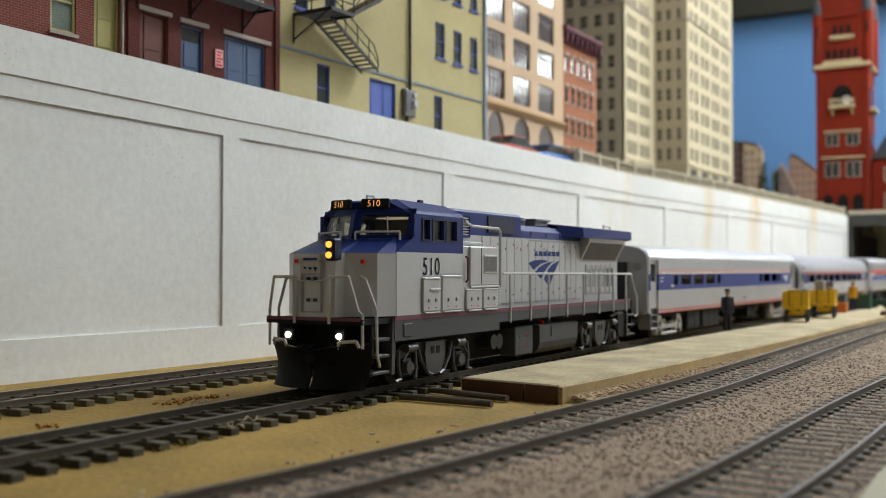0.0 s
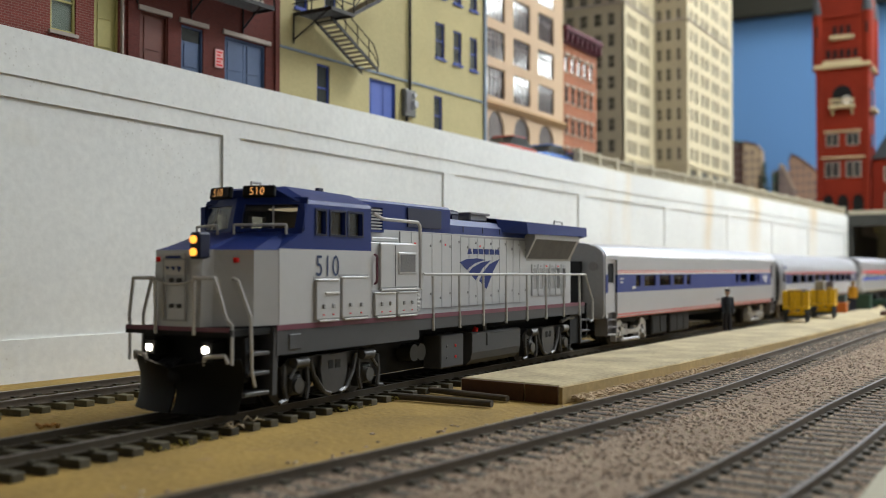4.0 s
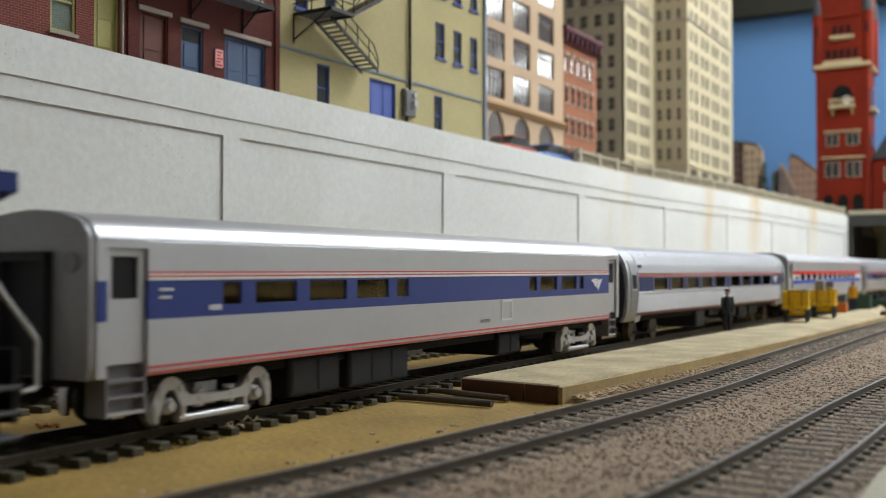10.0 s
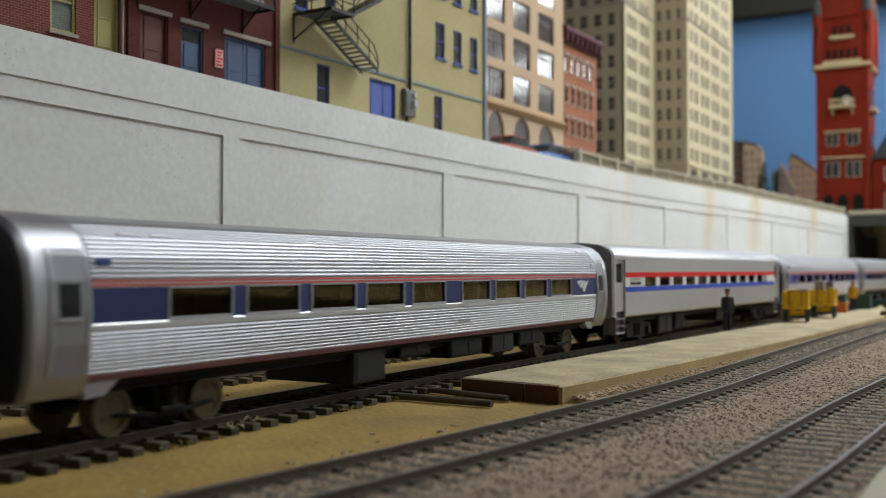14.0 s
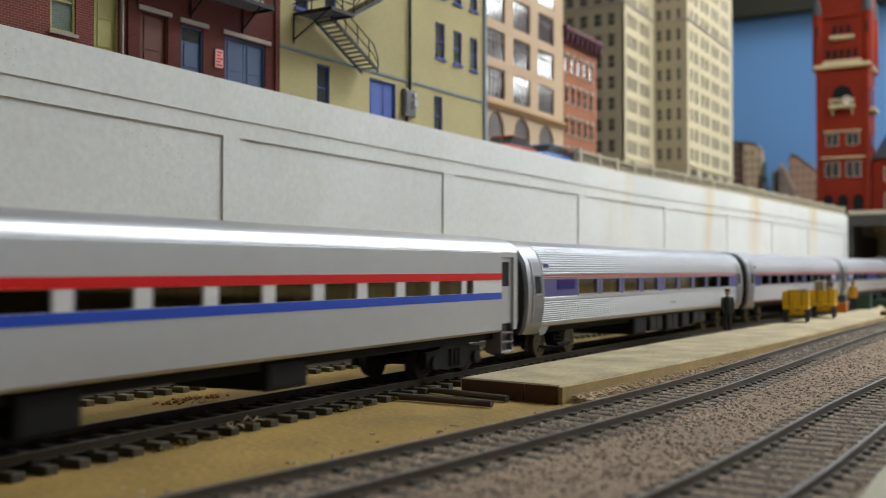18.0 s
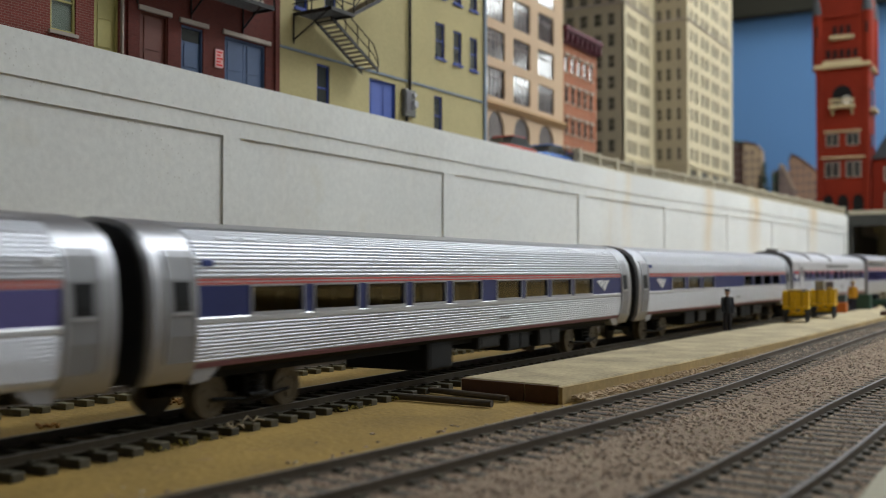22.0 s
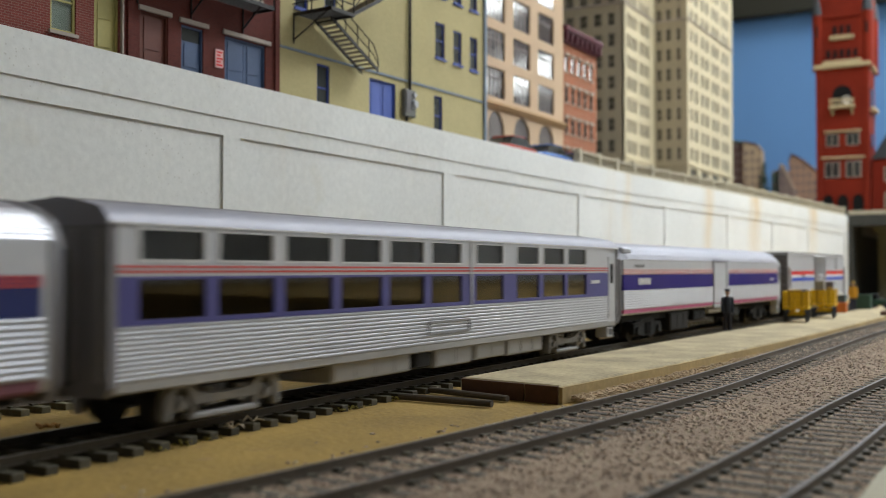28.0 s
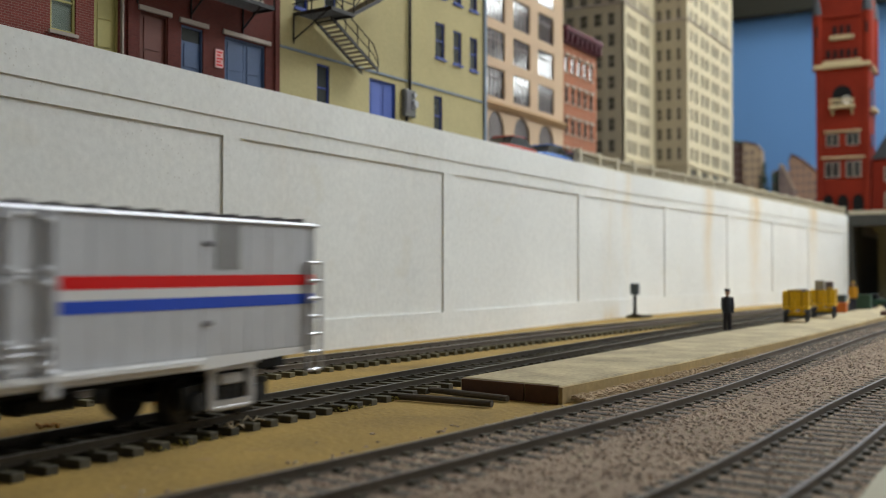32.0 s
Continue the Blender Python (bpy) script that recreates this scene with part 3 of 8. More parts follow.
# ---- buildings on the upper street ----
def brick_mat(name, color, mortar, row=0.95, length=2.6, rough=0.85, bump=0.25, second=0.8):
    """Model brick: courses drawn by a brick texture in the wall's own plane (x along, z up), with relief."""
    m = mat(name, color, rough, 0, 0.12, 120, 0, 2000)
    nt = m.node_tree
    N, K = nt.nodes.new, nt.links.new
    bs = nt.nodes["Principled BSDF"]
    tc, mp, br = N("ShaderNodeTexCoord"), N("ShaderNodeMapping"), N("ShaderNodeTexBrick")
    mp.inputs["Rotation"].default_value = (radians(90), 0, 0)
    K(tc.outputs["Object"], mp.inputs[0])
    K(mp.outputs[0], br.inputs["Vector"])
    br.inputs["Scale"].default_value = 1.0
    br.inputs["Brick Width"].default_value, br.inputs["Row Height"].default_value = length * MM, row * MM
    br.inputs["Mortar Size"].default_value = 0.1 * MM
    br.inputs["Color1"].default_value = (1, 1, 1, 1)
    br.inputs["Color2"].default_value = (second, second, second, 1)
    br.inputs["Mortar"].default_value = (*[b / max(a, 0.01) for a, b in zip(color, mortar)], 1)
    mx = N("ShaderNodeMix")
    mx.data_type, mx.blend_type = "RGBA", "MULTIPLY"
    mx.inputs["Factor"].default_value = 1.0
    K(bs.inputs["Base Color"].links[0].from_socket, mx.inputs["A"])
    K(br.outputs["Color"], mx.inputs["B"])
    K(mx.outputs["Result"], bs.inputs["Base Color"])
    bp = N("ShaderNodeBump")
    bp.invert = True
    bp.inputs["Strength"].default_value, bp.inputs["Distance"].default_value = 1.0, bump * MM
    K(br.outputs["Fac"], bp.inputs["Height"])
    K(bp.outputs[0], bs.inputs["Normal"])
    return m


M_BRICK1 = brick_mat("red_brick", (0.225, 0.046, 0.033), (0.27, 0.15, 0.12))
M_BRICK2 = brick_mat("dark_red_brick", (0.14, 0.027, 0.018), (0.12, 0.04, 0.03))
M_YBRICK = brick_mat("yellow_painted_brick", (0.5, 0.43, 0.215), (0.47, 0.4, 0.2), 1.5, 3.2, bump=0.02, second=0.97)
M_BRICK3 = brick_mat("orange_brick", (0.45, 0.155, 0.07), (0.42, 0.24, 0.16))
M_TOWERBRICK = mat("clock_tower_red", (0.2, 0.021, 0.009), 0.85, 0, 0.28, 60, 0.1, 1200, spec=0.15)
M_PINKSTONE = mat("pink_stone", (0.56, 0.4, 0.255), 0.8, 0, 0.07, 60)
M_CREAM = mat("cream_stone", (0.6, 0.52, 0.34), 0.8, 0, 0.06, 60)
# Darker copy of the same cream: shade painted into the tower's side faces.
M_CREAMSHADE = mat("cream_stone_shaded", (0.42, 0.355, 0.24), 0.8, 0, 0.06, 60)
M_TOWERTRIM = mat("tower_trim", (0.5, 0.4, 0.23), 0.75, 0, 0.12, 100)
M_STONETRIM = mat("stone_trim", (0.4, 0.34, 0.29), 0.8, 0, 0.1, 100)
M_PALETRIM = mat("pale_trim", (0.6, 0.55, 0.42), 0.75, 0, 0.06, 100)
M_BLUEPAINT = mat("blue_paint", (0.045, 0.075, 0.32), 0.5, 0, 0.1, 120)
M_BLUEDOOR = mat("blue_door_paint", (0.07, 0.12, 0.42), 0.5, 0, 0.08, 120)
M_SLATEBLUE = mat("slate_blue_paint", (0.065, 0.105, 0.2), 0.5, 0, 0.1, 120)
M_YELLOWGREEN = mat("yellow_green_paint", (0.46, 0.41, 0.15), 0.5, 0, 0.1, 120)
M_BROWNDOOR = mat("brown_door_paint", (0.13, 0.035, 0.02), 0.5, 0, 0.15, 120)
M_IRON = mat("black_iron", (0.02, 0.017, 0.016), 0.5, 0.2, 0.2, 200)
M_PANE = glass("dark_pane", (0.03, 0.035, 0.035), 0.04)
M_PANEG = glass("office_pane", (0.045, 0.043, 0.042), 0.05)
M_PANET = glass("tower_pane", (0.09, 0.08, 0.045), 0.5)
M_CLEAR = tinted("clear_pane", (0.85, 0.87, 0.85))
M_LINE = mat("blue_grey_line", (0.2, 0.25, 0.31), 0.6, 0, 0.1, 100)
M_BLIND = mat("window_blind", (0.35, 0.4, 0.36), 0.7, 0, 0.1, 100)


def site(x, y, heading):
    return pose(x * MM, y * MM, 0, 0, 0, heading)


def sash(bld, x0, x1, z0, z1, y, frame_m, pane_m=None, bars_v=0, sill=None, mid=True, blind=False, bar=0.3):
    """A window in its opening: frame, pane, meeting rail, upright bars, sill; a child of its building."""
    t = min(0.9, (x1 - x0) * 0.1)
    w = part("window", plate(B(), (x0, x1, z0, z1), [(x0 + t, x1 - t, z0 + t, z1 - t)], y + 0.6, y + 1.6), frame_m, bld)
    part("pane", box(B(), x0 + t, x1 - t, y + 1.2, y + 1.35, z0 + t, z1 - t), (M_CLEAR if blind else pane_m or M_PANE), w)
    if mid:
        part("meeting_rail", box(B(), x0 + t, x1 - t, y + 0.7, y + 1.3, (z0 + z1) / 2 - 0.35, (z0 + z1) / 2 + 0.35), frame_m, w)
    for k in range(bars_v):
        a = x0 + t + (x1 - x0 - 2 * t) * (k + 1) / (bars_v + 1)
        part("glazing_bar", box(B(), a - bar, a + bar, y + 0.7, y + 1.3, z0 + t, z1 - t), frame_m, w)
    if blind:
        part("blind", box(B(), x0 + t, x1 - t, y + 1.7, y + 1.9, z0 + t, z1 - t), M_BLIND, w)
    if sill:
        part("sill", box(B(), x0 - 0.8, x1 + 0.8, y - 0.9, y + 0.8, z0 - 1.3, z0), sill, w)
    return w


def doorway(bld, x0, x1, z0, z1, y, leaf_m, leaves=1, panels=3, transom=0.0):
    """A door set back in its opening, with panelled leaves and, where given, a dark transom light above."""
    d = part("door", plate(B(), (x0, x1, z0, z1), [(x0 + 0.7, x1 - 0.7, z0 + 0.01, z1 - 0.7)], y + 0.6, y + 2.2), leaf_m, bld)
    zt = z1 - 0.7 - transom
    if transom:
        part("transom_light", box(B(), x0 + 0.7, x1 - 0.7, y + 1.6, y + 1.8, zt, z1 - 0.7), M_PANE, d)
    w = (x1 - x0 - 1.4) / leaves
    for k in range(leaves):
        a = x0 + 0.7 + k * w
        lf = box(B(), a + 0.08, a + w - 0.08, y + 1.5, y + 2.4, z0, zt)
        for p in range(panels):
            zz = z0 + 1.2 + (zt - z0 - 1.6) * p / panels
            box(lf, a + w * 0.18, a + w * 0.82, y + 1.2, y + 1.5, zz, zz + (zt - z0 - 1.6) / panels - 1.0)
        part("door_leaf", lf, leaf_m, d)
    return d


def shell(bld, x0, x1, z0, z1, y, deep, holes, wall_m, name="facade"):
    part(name, plate(B(), (x0, x1, z0, z1), holes, y, y + 2.4), wall_m, bld)
    part("body", box(B(), x0 + 0.1, x1 - 0.1, y + 3.4, y + deep, z0, z1 - 0.2), wall_m, bld)
    part("side_wall", box(B(), x0, x0 + 1.6, y + 2.4, y + deep, z0, z1), wall_m, bld)


SZ = 100.5
# red brick house with a yellow-green sash window and panelled door
F1 = site(209, 139, -3)
h = empty("brick_house", F1, "red brick house with yellow-green window and door", "building")
holes = [(35.2, 46.2, 122.4, 146), (54.4, 66.0, SZ + 8, 143.5), (-40, -28, 122, 146), (-12, -2, 122, 146)]
shell(h, -190, 67, SZ, 262, 0, 110, holes, M_BRICK1)
for a, b, c, d in (holes[0], holes[2], holes[3]):
    sash(h, a, b, c, d, 0, M_YELLOWGREEN, M_PANE, 0, M_STONETRIM, True, True)
doorway(h, 54.4, 66.0, SZ + 8, 143.5, 0, M_YELLOWGREEN, 1, 3)
part("flat_roof", box(B(), -190, 67, 2.4, 110, 261.8, 263), M_STREET, h)
# dark red house with doors, sign and fire-escape landing
h = empty("dark_brick_house", F1, "dark red brick house with blue doors", "building")
holes = [(76.0, 90.6, SZ + 8, 138.6), (97.8, 110.2, SZ + 8, 137.2), (123.0, 148.8, SZ + 8, 137.4), (84, 94, 158, 180), (112, 122, 158, 180), (136, 146, 158, 180)]
shell(h, 67.2, 157.2, SZ, 262, -0.6, 110, holes, M_BRICK2)
doorway(h, 76.0, 90.6, SZ + 8, 138.6, -0.6, M_BROWNDOOR, 1, 2)
doorway(h, 97.8, 110.2, SZ + 8, 137.2, -0.6, M_SLATEBLUE, 1, 2, 5.5)
doorway(h, 123.0, 148.8, SZ + 8, 137.4, -0.6, M_SLATEBLUE, 2, 2)
for a, b, c, d in holes[3:]:
    sash(h, a, b, c, d, -0.6, M_BLUEPAINT, M_PANE, 0, M_STONETRIM)
for a, b, z in ((75, 92.4, 138.6), (96.6, 113.0, 138.0), (121.6, 152.2, 138.0)):
    part("lintel", bbox(B(), a, b, -1.5, 0.6, z, z + 2.0, 0.2), M_STONETRIM, h, "grey stone lintel")
for a in (69.6, 155.0):
    part("pilaster", box(B(), a, a + 3.0, -1.4, -0.6, SZ, 258), M_BRICK2, h)
part("downpipe", cyl(B(), (66.6, -1.4, SZ), (66.6, -1.4, 258), 0.7, 8), M_STONETRIM, h)
sg = part("wall_sign", box(B(), 116.8, 121.4, -1.3, -0.6, 122.4, 130.4), mat("sign_pink", (0.75, 0.42, 0.4), 0.5), h, "small pink wall sign")
for k in range(5):
    part("sign_bar", box(B(), 117.4, 120.8 - (k % 2), -1.42, -1.3, 123.2 + k * 1.4, 123.9 + k * 1.4), M_RED, sg)
part("cornice", bbox(B(), 66.8, 157.6, -3.0, 0, 256, 262, 0.5), M_STONETRIM, h)
part("flat_roof", box(B(), 67.2, 157.2, 2.4, 110, 261.8, 263), M_STREET, h)


def fire_escape(x0, x1, z, y, deep, brackets, drop, flights, label):
    """A black iron landing on brackets with a railing; flights: (upper x, z, lower x, z, inner and outer offset from the wall)."""
    fe = empty("fire_escape", F1, label, "fire escape")
    n = round(deep / 1.5)
    for k in range(n):
        a = y - deep * (k + 0.9) / n
        part("landing_bar", box(B(), x0, x1, a, a + deep * 0.62 / n, z, z + 0.5), M_IRON, fe)
    part("edge_beam", plate(B(), (x0, x1, z - 1.1, z + 0.7), [], y - deep - 0.5, y - deep), M_IRON, fe)
    for x in (x0, x1 - 0.5):
        part("end_beam", box(B(), x, x + 0.5, y - deep, y - 0.1, z - 1.1, z + 0.7), M_IRON, fe)
    for x in brackets:
        part("bracket", rod(B(), [(x, y, z - drop), (x, y - deep + 1.5, z - 0.5)], 0.42), M_IRON, fe)
        part("bracket_leg", rod(B(), [(x, y - 0.3, z - drop - 1.5), (x, y - 0.3, z)], 0.45), M_IRON, fe)
    for zz in (5, 10):
        part("guard_rail", rod(B(), [(x0, y, z + zz), (x0, y - deep, z + zz), (x1, y - deep, z + zz)], 0.32), M_IRON, fe)
    n = max(2, int((x1 - x0) / 8))
    for k in range(n + 1):
        x = x0 + (x1 - x0) * k / n
        part("baluster", rod(B(), [(x, y - deep, z), (x, y - deep, z + 10)], 0.35), M_IRON, fe)
    part("baluster", rod(B(), [(x0, y - deep / 2, z), (x0, y - deep / 2, z + 10)], 0.35), M_IRON, fe)
    for sx, sz, ex, ez, yi, yo in flights:
        for yy in (y - yi, y - yo):
            bm = prism(B(), [(sx, sz - 1.4), (sx, sz + 0.6), (ex, ez + 0.6), (ex, ez - 1.4)], "y", yy - 0.25, yy + 0.25)
            part("stringer", bm, M_IRON, fe)
        yy = y - yo
        for hh in (5.2, 10.4):
            part("stair_rail", rod(B(), [(sx, yy, sz + hh), (sx + (ex - sx) * 0.9, yy, sz + (ez - sz) * 0.9 + hh), (ex + 0.2, yy, ez + hh * 0.5), (ex, yy, ez)], 0.3), M_IRON, fe)
        for k in range(4):
            f = (k + 0.2) / 4
            part("rail_post", rod(B(), [(sx + (ex - sx) * f, yy, sz + (ez - sz) * f), (sx + (ex - sx) * f, yy, sz + (ez - sz) * f + 10.4)], 0.28), M_IRON, fe)
        n = max(3, round(abs(sz - ez) / 1.55))
        w = abs(ex - sx) / n * 0.42
        for k in range(n):
            f = (k + 0.5) / n
            x, zz = sx + (ex - sx) * f, sz + (ez - sz) * f
            part("tread", box(B(), x - w, x + w, y - yo + 0.3, y - yi - 0.3, zz - 0.1, zz + 0.45), mat_tread, fe)
    return fe


mat_tread = mat("iron_tread", (0.3, 0.26, 0.19), 0.6, 0, 0.2, 200)
fire_escape(70, 141, 151.6, -0.6, 12.5, (74.5, 103, 134), 9.4, [(100, 176, 72, 152.4, 2, 11)], "black iron fire-escape landing on brick wall")
# yellow brick building with blue trim
h = empty("yellow_building", F1, "yellow painted brick building with blue windows and door", "building")
WY = [(187.0, 196.8, 113.0, 136.6), (292.8, 301.8, 113.0, 136.2), (294.2, 304.4, 159.0, 180.0), (314.2, 323.6, 158.6, 179.0), (333.4, 342.4, 158.2, 178.6), (294.2, 304.4, 195.6, 217), (314.2, 323.6, 195.6, 217), (333.4, 342.4, 195.6, 217), (170.5, 180, 161.0, 180.0), (193, 202, 166, 186), (170.5, 180, 205, 226), (204, 213, 205, 226)]
DY = (230.2, 254.2, SZ + 8, 136.4)
shell(h, 157.4, 350.4, SZ, 262, 0.4, 110, WY + [DY], M_YBRICK)
for a, b, c, d in WY:
    sash(h, a, b, c, d, 0.4, M_BLUEPAINT, M_PANE, 0, M_BLUEPAINT)
doorway(h, *DY[:2], DY[2], DY[3], 0.4, M_BLUEDOOR, 2, 1)
part("string_course", box(B(), 157.4, 350.4, -0.3, 0.4, 139.4, 140.5), M_LINE, h, "thin blue-grey string course")
part("corner_strip", box(B(), 349.6, 352.4, -0.8, 2, SZ, 262), M_LINE, h)
part("flat_roof", box(B(), 157.4, 350.4, 2.8, 110, 261.8, 263), M_STREET, h)
mt = empty("electric_meter", F1, "grey electric meter with a riser pipe", "meter")
part("meter_box", bbox(B(), 259.6, 270.6, -2.2, 0.4, 119.6, 135.0, 0.5), mat("meter_grey", (0.17, 0.17, 0.15), 0.45, 0.2, 0.3, 300), mt, "dented dark grey meter box")
part("box_lid", bbox(B(), 260.6, 265.4, -2.7, -2.2, 121.6, 133.8, 0.2), M_DKROOF, mt)
part("meter_dial", cyl(B(), (267.6, -2.2, 126.8), (267.6, -4.6, 126.8), 2.6, 16, 2.0), M_STEEL, mt, "round glass meter dial", True)
part("meter_dial", cyl(B(), (268.0, -2.2, 132.0), (268.0, -3.6, 132.0), 1.7, 14, 1.3), M_STEEL, mt, "", True)
part("conduit_stub", cyl(B(), (262.6, -1.2, 117.0), (262.6, -1.2, 119.8), 0.9, 8), M_IRON, mt)
part("riser_pipe", cyl(B(), (266.4, -0.8, 133), (266.4, -0.8, 262), 0.85, 8), M_IRON, mt)
fire_escape(169, 186.5, 157.0, 0.4, 23.5, (169.4,), 12.5, [(182.5, 157.4, 221, 137.6, 2, 12.5), (238, 186, 187, 158, 13.5, 23)], "black iron fire escape on yellow wall")

# pink stone office block
F2 = site(620, 165, -1.4)
M_ARCHPANE = glass("arch_pane", (0.15, 0.135, 0.14), 0.2)
M_OFFBAR = mat("bronze_bar", (0.16, 0.12, 0.11), 0.55, 0.1, 0.1, 100)
h = empty("pink_office", F2, "pink stone office block with arched ground floor", "building")
cols = [(-14.5, 13.5), (27.8, 55.6), (70.0, 99.0), (113.8, 143.6)]
rows = [(162.4, 184.4), (191.6, 213.0), (220.4, 243.0), (250.0, 272.4), (279.6, 302), (309, 331)]
holes = [(a, b, c, d) for a, b in cols for c, d in rows]
arch = [(a + 1, b - 1) for a, b in cols]
shell(h, -24, 162.4, 158.2, 345, 0, 90, holes, M_PINKSTONE)
for a, b, c, d in holes:
    w = sash(h, a, b, c, d, 0.4, M_OFFBAR, M_PANEG, 3, None, False, bar=1.0)
    part("transom_bar", box(B(), a + 0.9, b - 0.9, 1.05, 1.75, c + (d - c) * 0.66, c + (d - c) * 0.66 + 0.9), M_OFFBAR, w)
    for o in w.children:
        if o.name.startswith("pane"):
            o.rotation_euler = (radians(random.uniform(-0.2, 0.2)), 0, radians(random.uniform(-0.4, 0.4)))
part("band_course", bbox(bbox(B(), -26, 164, -3.4, 2.2, 155.4, 158.2, 0.4), -25, 163, -1.8, 2.2, 153.2, 155.4, 0.3), mat("ochre_band", (0.42, 0.26, 0.12), 0.8, 0, 0.1, 80), h, "ochre stone band course")
bm = B()
for k, (a, b) in enumerate(arch):
    c, r = (a + b) / 2, (b - a) / 2
    left = cols[k - 1][1] - 1 if k else -24
    q = [(left + (a - left) * 0.0 if k == 0 else (cols[k - 1][1] - 1 + a) / 2, SZ), (a, SZ), (a, 139.0)]
    q += [(c + r * math.cos(t), 139.0 + 13.0 * math.sin(t)) for t in np.linspace(math.pi, 0, 13)[1:-1]]
    q += [(b, 139.0), (b, SZ), ((b + cols[k + 1][0] + 1) / 2 if k < 3 else 162.4, SZ), ((b + cols[k + 1][0] + 1) / 2 if k < 3 else 162.4, 153.2), (q[0][0], 153.2)]
    aw = part("arch_bay", prism(B(), q, "y", 0, 2.4), M_PINKSTONE, h, "pink stone arched bay")
    part("arch_window", box(B(), a, b, 1.6, 1.8, SZ, 152), M_ARCHPANE, aw)
    for kk in range(4):
        part("glazing_bar", box(B(), a + (b - a) * (kk + 1) / 5 - 0.3, a + (b - a) * (kk + 1) / 5 + 0.3, 1.0, 1.6, SZ, 150), M_STONETRIM, aw)
part("ground_body", box(B(), -24, 162.4, 3.4, 90, SZ, 158), M_PINKSTONE, h)
# red brick shop house with bracketed cornice
h = empty("cornice_house", site(620, 168, -1.4), "narrow orange brick house with dark bracketed cornice", "building")
M_HOOD = mat("hood_stone", (0.42, 0.36, 0.28), 0.8, 0, 0.1, 100)
cx = [172.6 + 13.6 * k for k in range(5)]
rz = [(124.4, 137.9), (151.6, 164.8), (178.5, 192.2), (205.4, 218.6)]
holes = [(a, a + 7.0, c, d) for a in cx for c, d in rz]
shell(h, 163, 243, SZ, 231, 0, 60, holes, M_BRICK3)
for a, b, c, d in holes:
    sash(h, a, b, c, d, 0, M_STONETRIM, M_PANE)
    part("hood_mould", bbox(B(), a - 1.0, b + 1.0, -1.4, 0, d, d + 2.6, 0.3), M_HOOD, h)
    part("sill", box(B(), a - 0.8, b + 0.8, -1.0, 0, c - 1.2, c), M_HOOD, h)
M_MAROONC = mat("maroon_cornice", (0.1, 0.02, 0.03), 0.6, 0, 0.1, 100)
co = part("cornice", bbox(bbox(B(), 162, 245, -6.5, 4, 238, 242.5, 0.6), 163, 243, -2, 4, 229, 238, 0.4), M_MAROONC, h, "dark maroon cornice")
for k in range(8):
    part("bracket", bbox(B(), 165 + k * 10.6, 168.4 + k * 10.6, -5.6, 0, 230, 238, 0.4), M_MAROONC, co)

# cream office tower: stepped plan, rows of paired windows
h = empty("cream_tower", pose(0, 0, 0), "tall cream stone office tower with stepped corners", "building")
tops = [190.2 + 25.5 * k for k in range(11)]


def grid_face(length, wins, z0, z1, place, wall_m, hgt=16.2, ground=None):
    """A facade of the tower: a plate with window holes, each window a part; place: its pose in metres."""
    holes = [(a, b, t - hgt, t) for a, b in wins for t in tops] + (ground or [])
    f = part("facade", plate(B(), (0, length, SZ, z1), holes, 0, 2.4), wall_m, h)
    f.matrix_basis = place
    fr = None
    made = {}
    for a, b, c, d in holes:
        key = (round(b - a, 2), round(d - c, 2))
        if key not in made:
            bm = plate(B(), (0, key[0], 0, key[1]), [(0.8, key[0] - 0.8, 0.8, key[1] / 2 - 0.4), (0.8, key[0] - 0.8, key[1] / 2 + 0.4, key[1] - 0.8)], 0.8, 1.6)
            box(bm, 0.8, key[0] - 0.8, 1.3, 1.5, 0.8, key[1] - 0.8, 1)
            made[key] = mesh_of("window", bm, [M_STONETRIM, M_PANET])
        o = new("window", made[key])
        o.parent = f
        o.matrix_basis = pose(a * MM, 0, c * MM)
    for z in (SZ + 66, 352.6):
        part("belt_course", bbox(B(), -0.6, length + 0.6, -1.6, 0, z, z + 2.2, 0.3), M_STONETRIM if z > 300 else wall_m, f)
    return f


ZT = 470
dw = [(12, 23), (33, 46), (63, 75), (84, 98), (115, 128), (135, 149), (167, 180), (188, 202)]
grid_face(225, dw, SZ, ZT, pose(1.2476, 0.1874, 0, 0, 0, -0.6), M_CREAM, ground=[(9 + 52 * k, 44 + 52 * k, SZ + 4, 164) for k in range(4)])
grid_face(43, [(2.4, 9.9), (14.6, 22), (28.4, 34.6)], SZ, ZT, pose(1.2476, 0.2304, 0, 0, 0, -90), M_CREAMSHADE)
grid_face(116.4, [(11, 19.2), (23.3, 31.6), (35.8, 46), (58.5, 67.2), (71.6, 79), (83.3, 94)], SZ, ZT, pose(1.1312, 0.2304, 0), M_CREAM, ground=[(9 + 26 * k, 28 + 26 * k, SZ + 4, 158) for k in range(4)])
grid_face(90, [(51.3, 62.2), (69.3, 78.6), (15, 26), (33, 44)], SZ, ZT, pose(1.1312, 0.3204, 0, 0, 0, -90), M_CREAMSHADE)
part("tower_core", box(box(B(), 1252, 1470, 194, 330, SZ, ZT), 1136, 1250, 236, 330, SZ, ZT), M_CREAMSHADE, h)
part("east_wall", box(B(), 1470, 1472.4, 188, 330, SZ, ZT), M_CREAMSHADE, h)
part("flat_roof", box(box(B(), 1249, 1472, 190, 330, ZT - 0.2, ZT + 1), 1132, 1249, 233, 330, ZT - 0.2, ZT + 1), M_STREET, h)

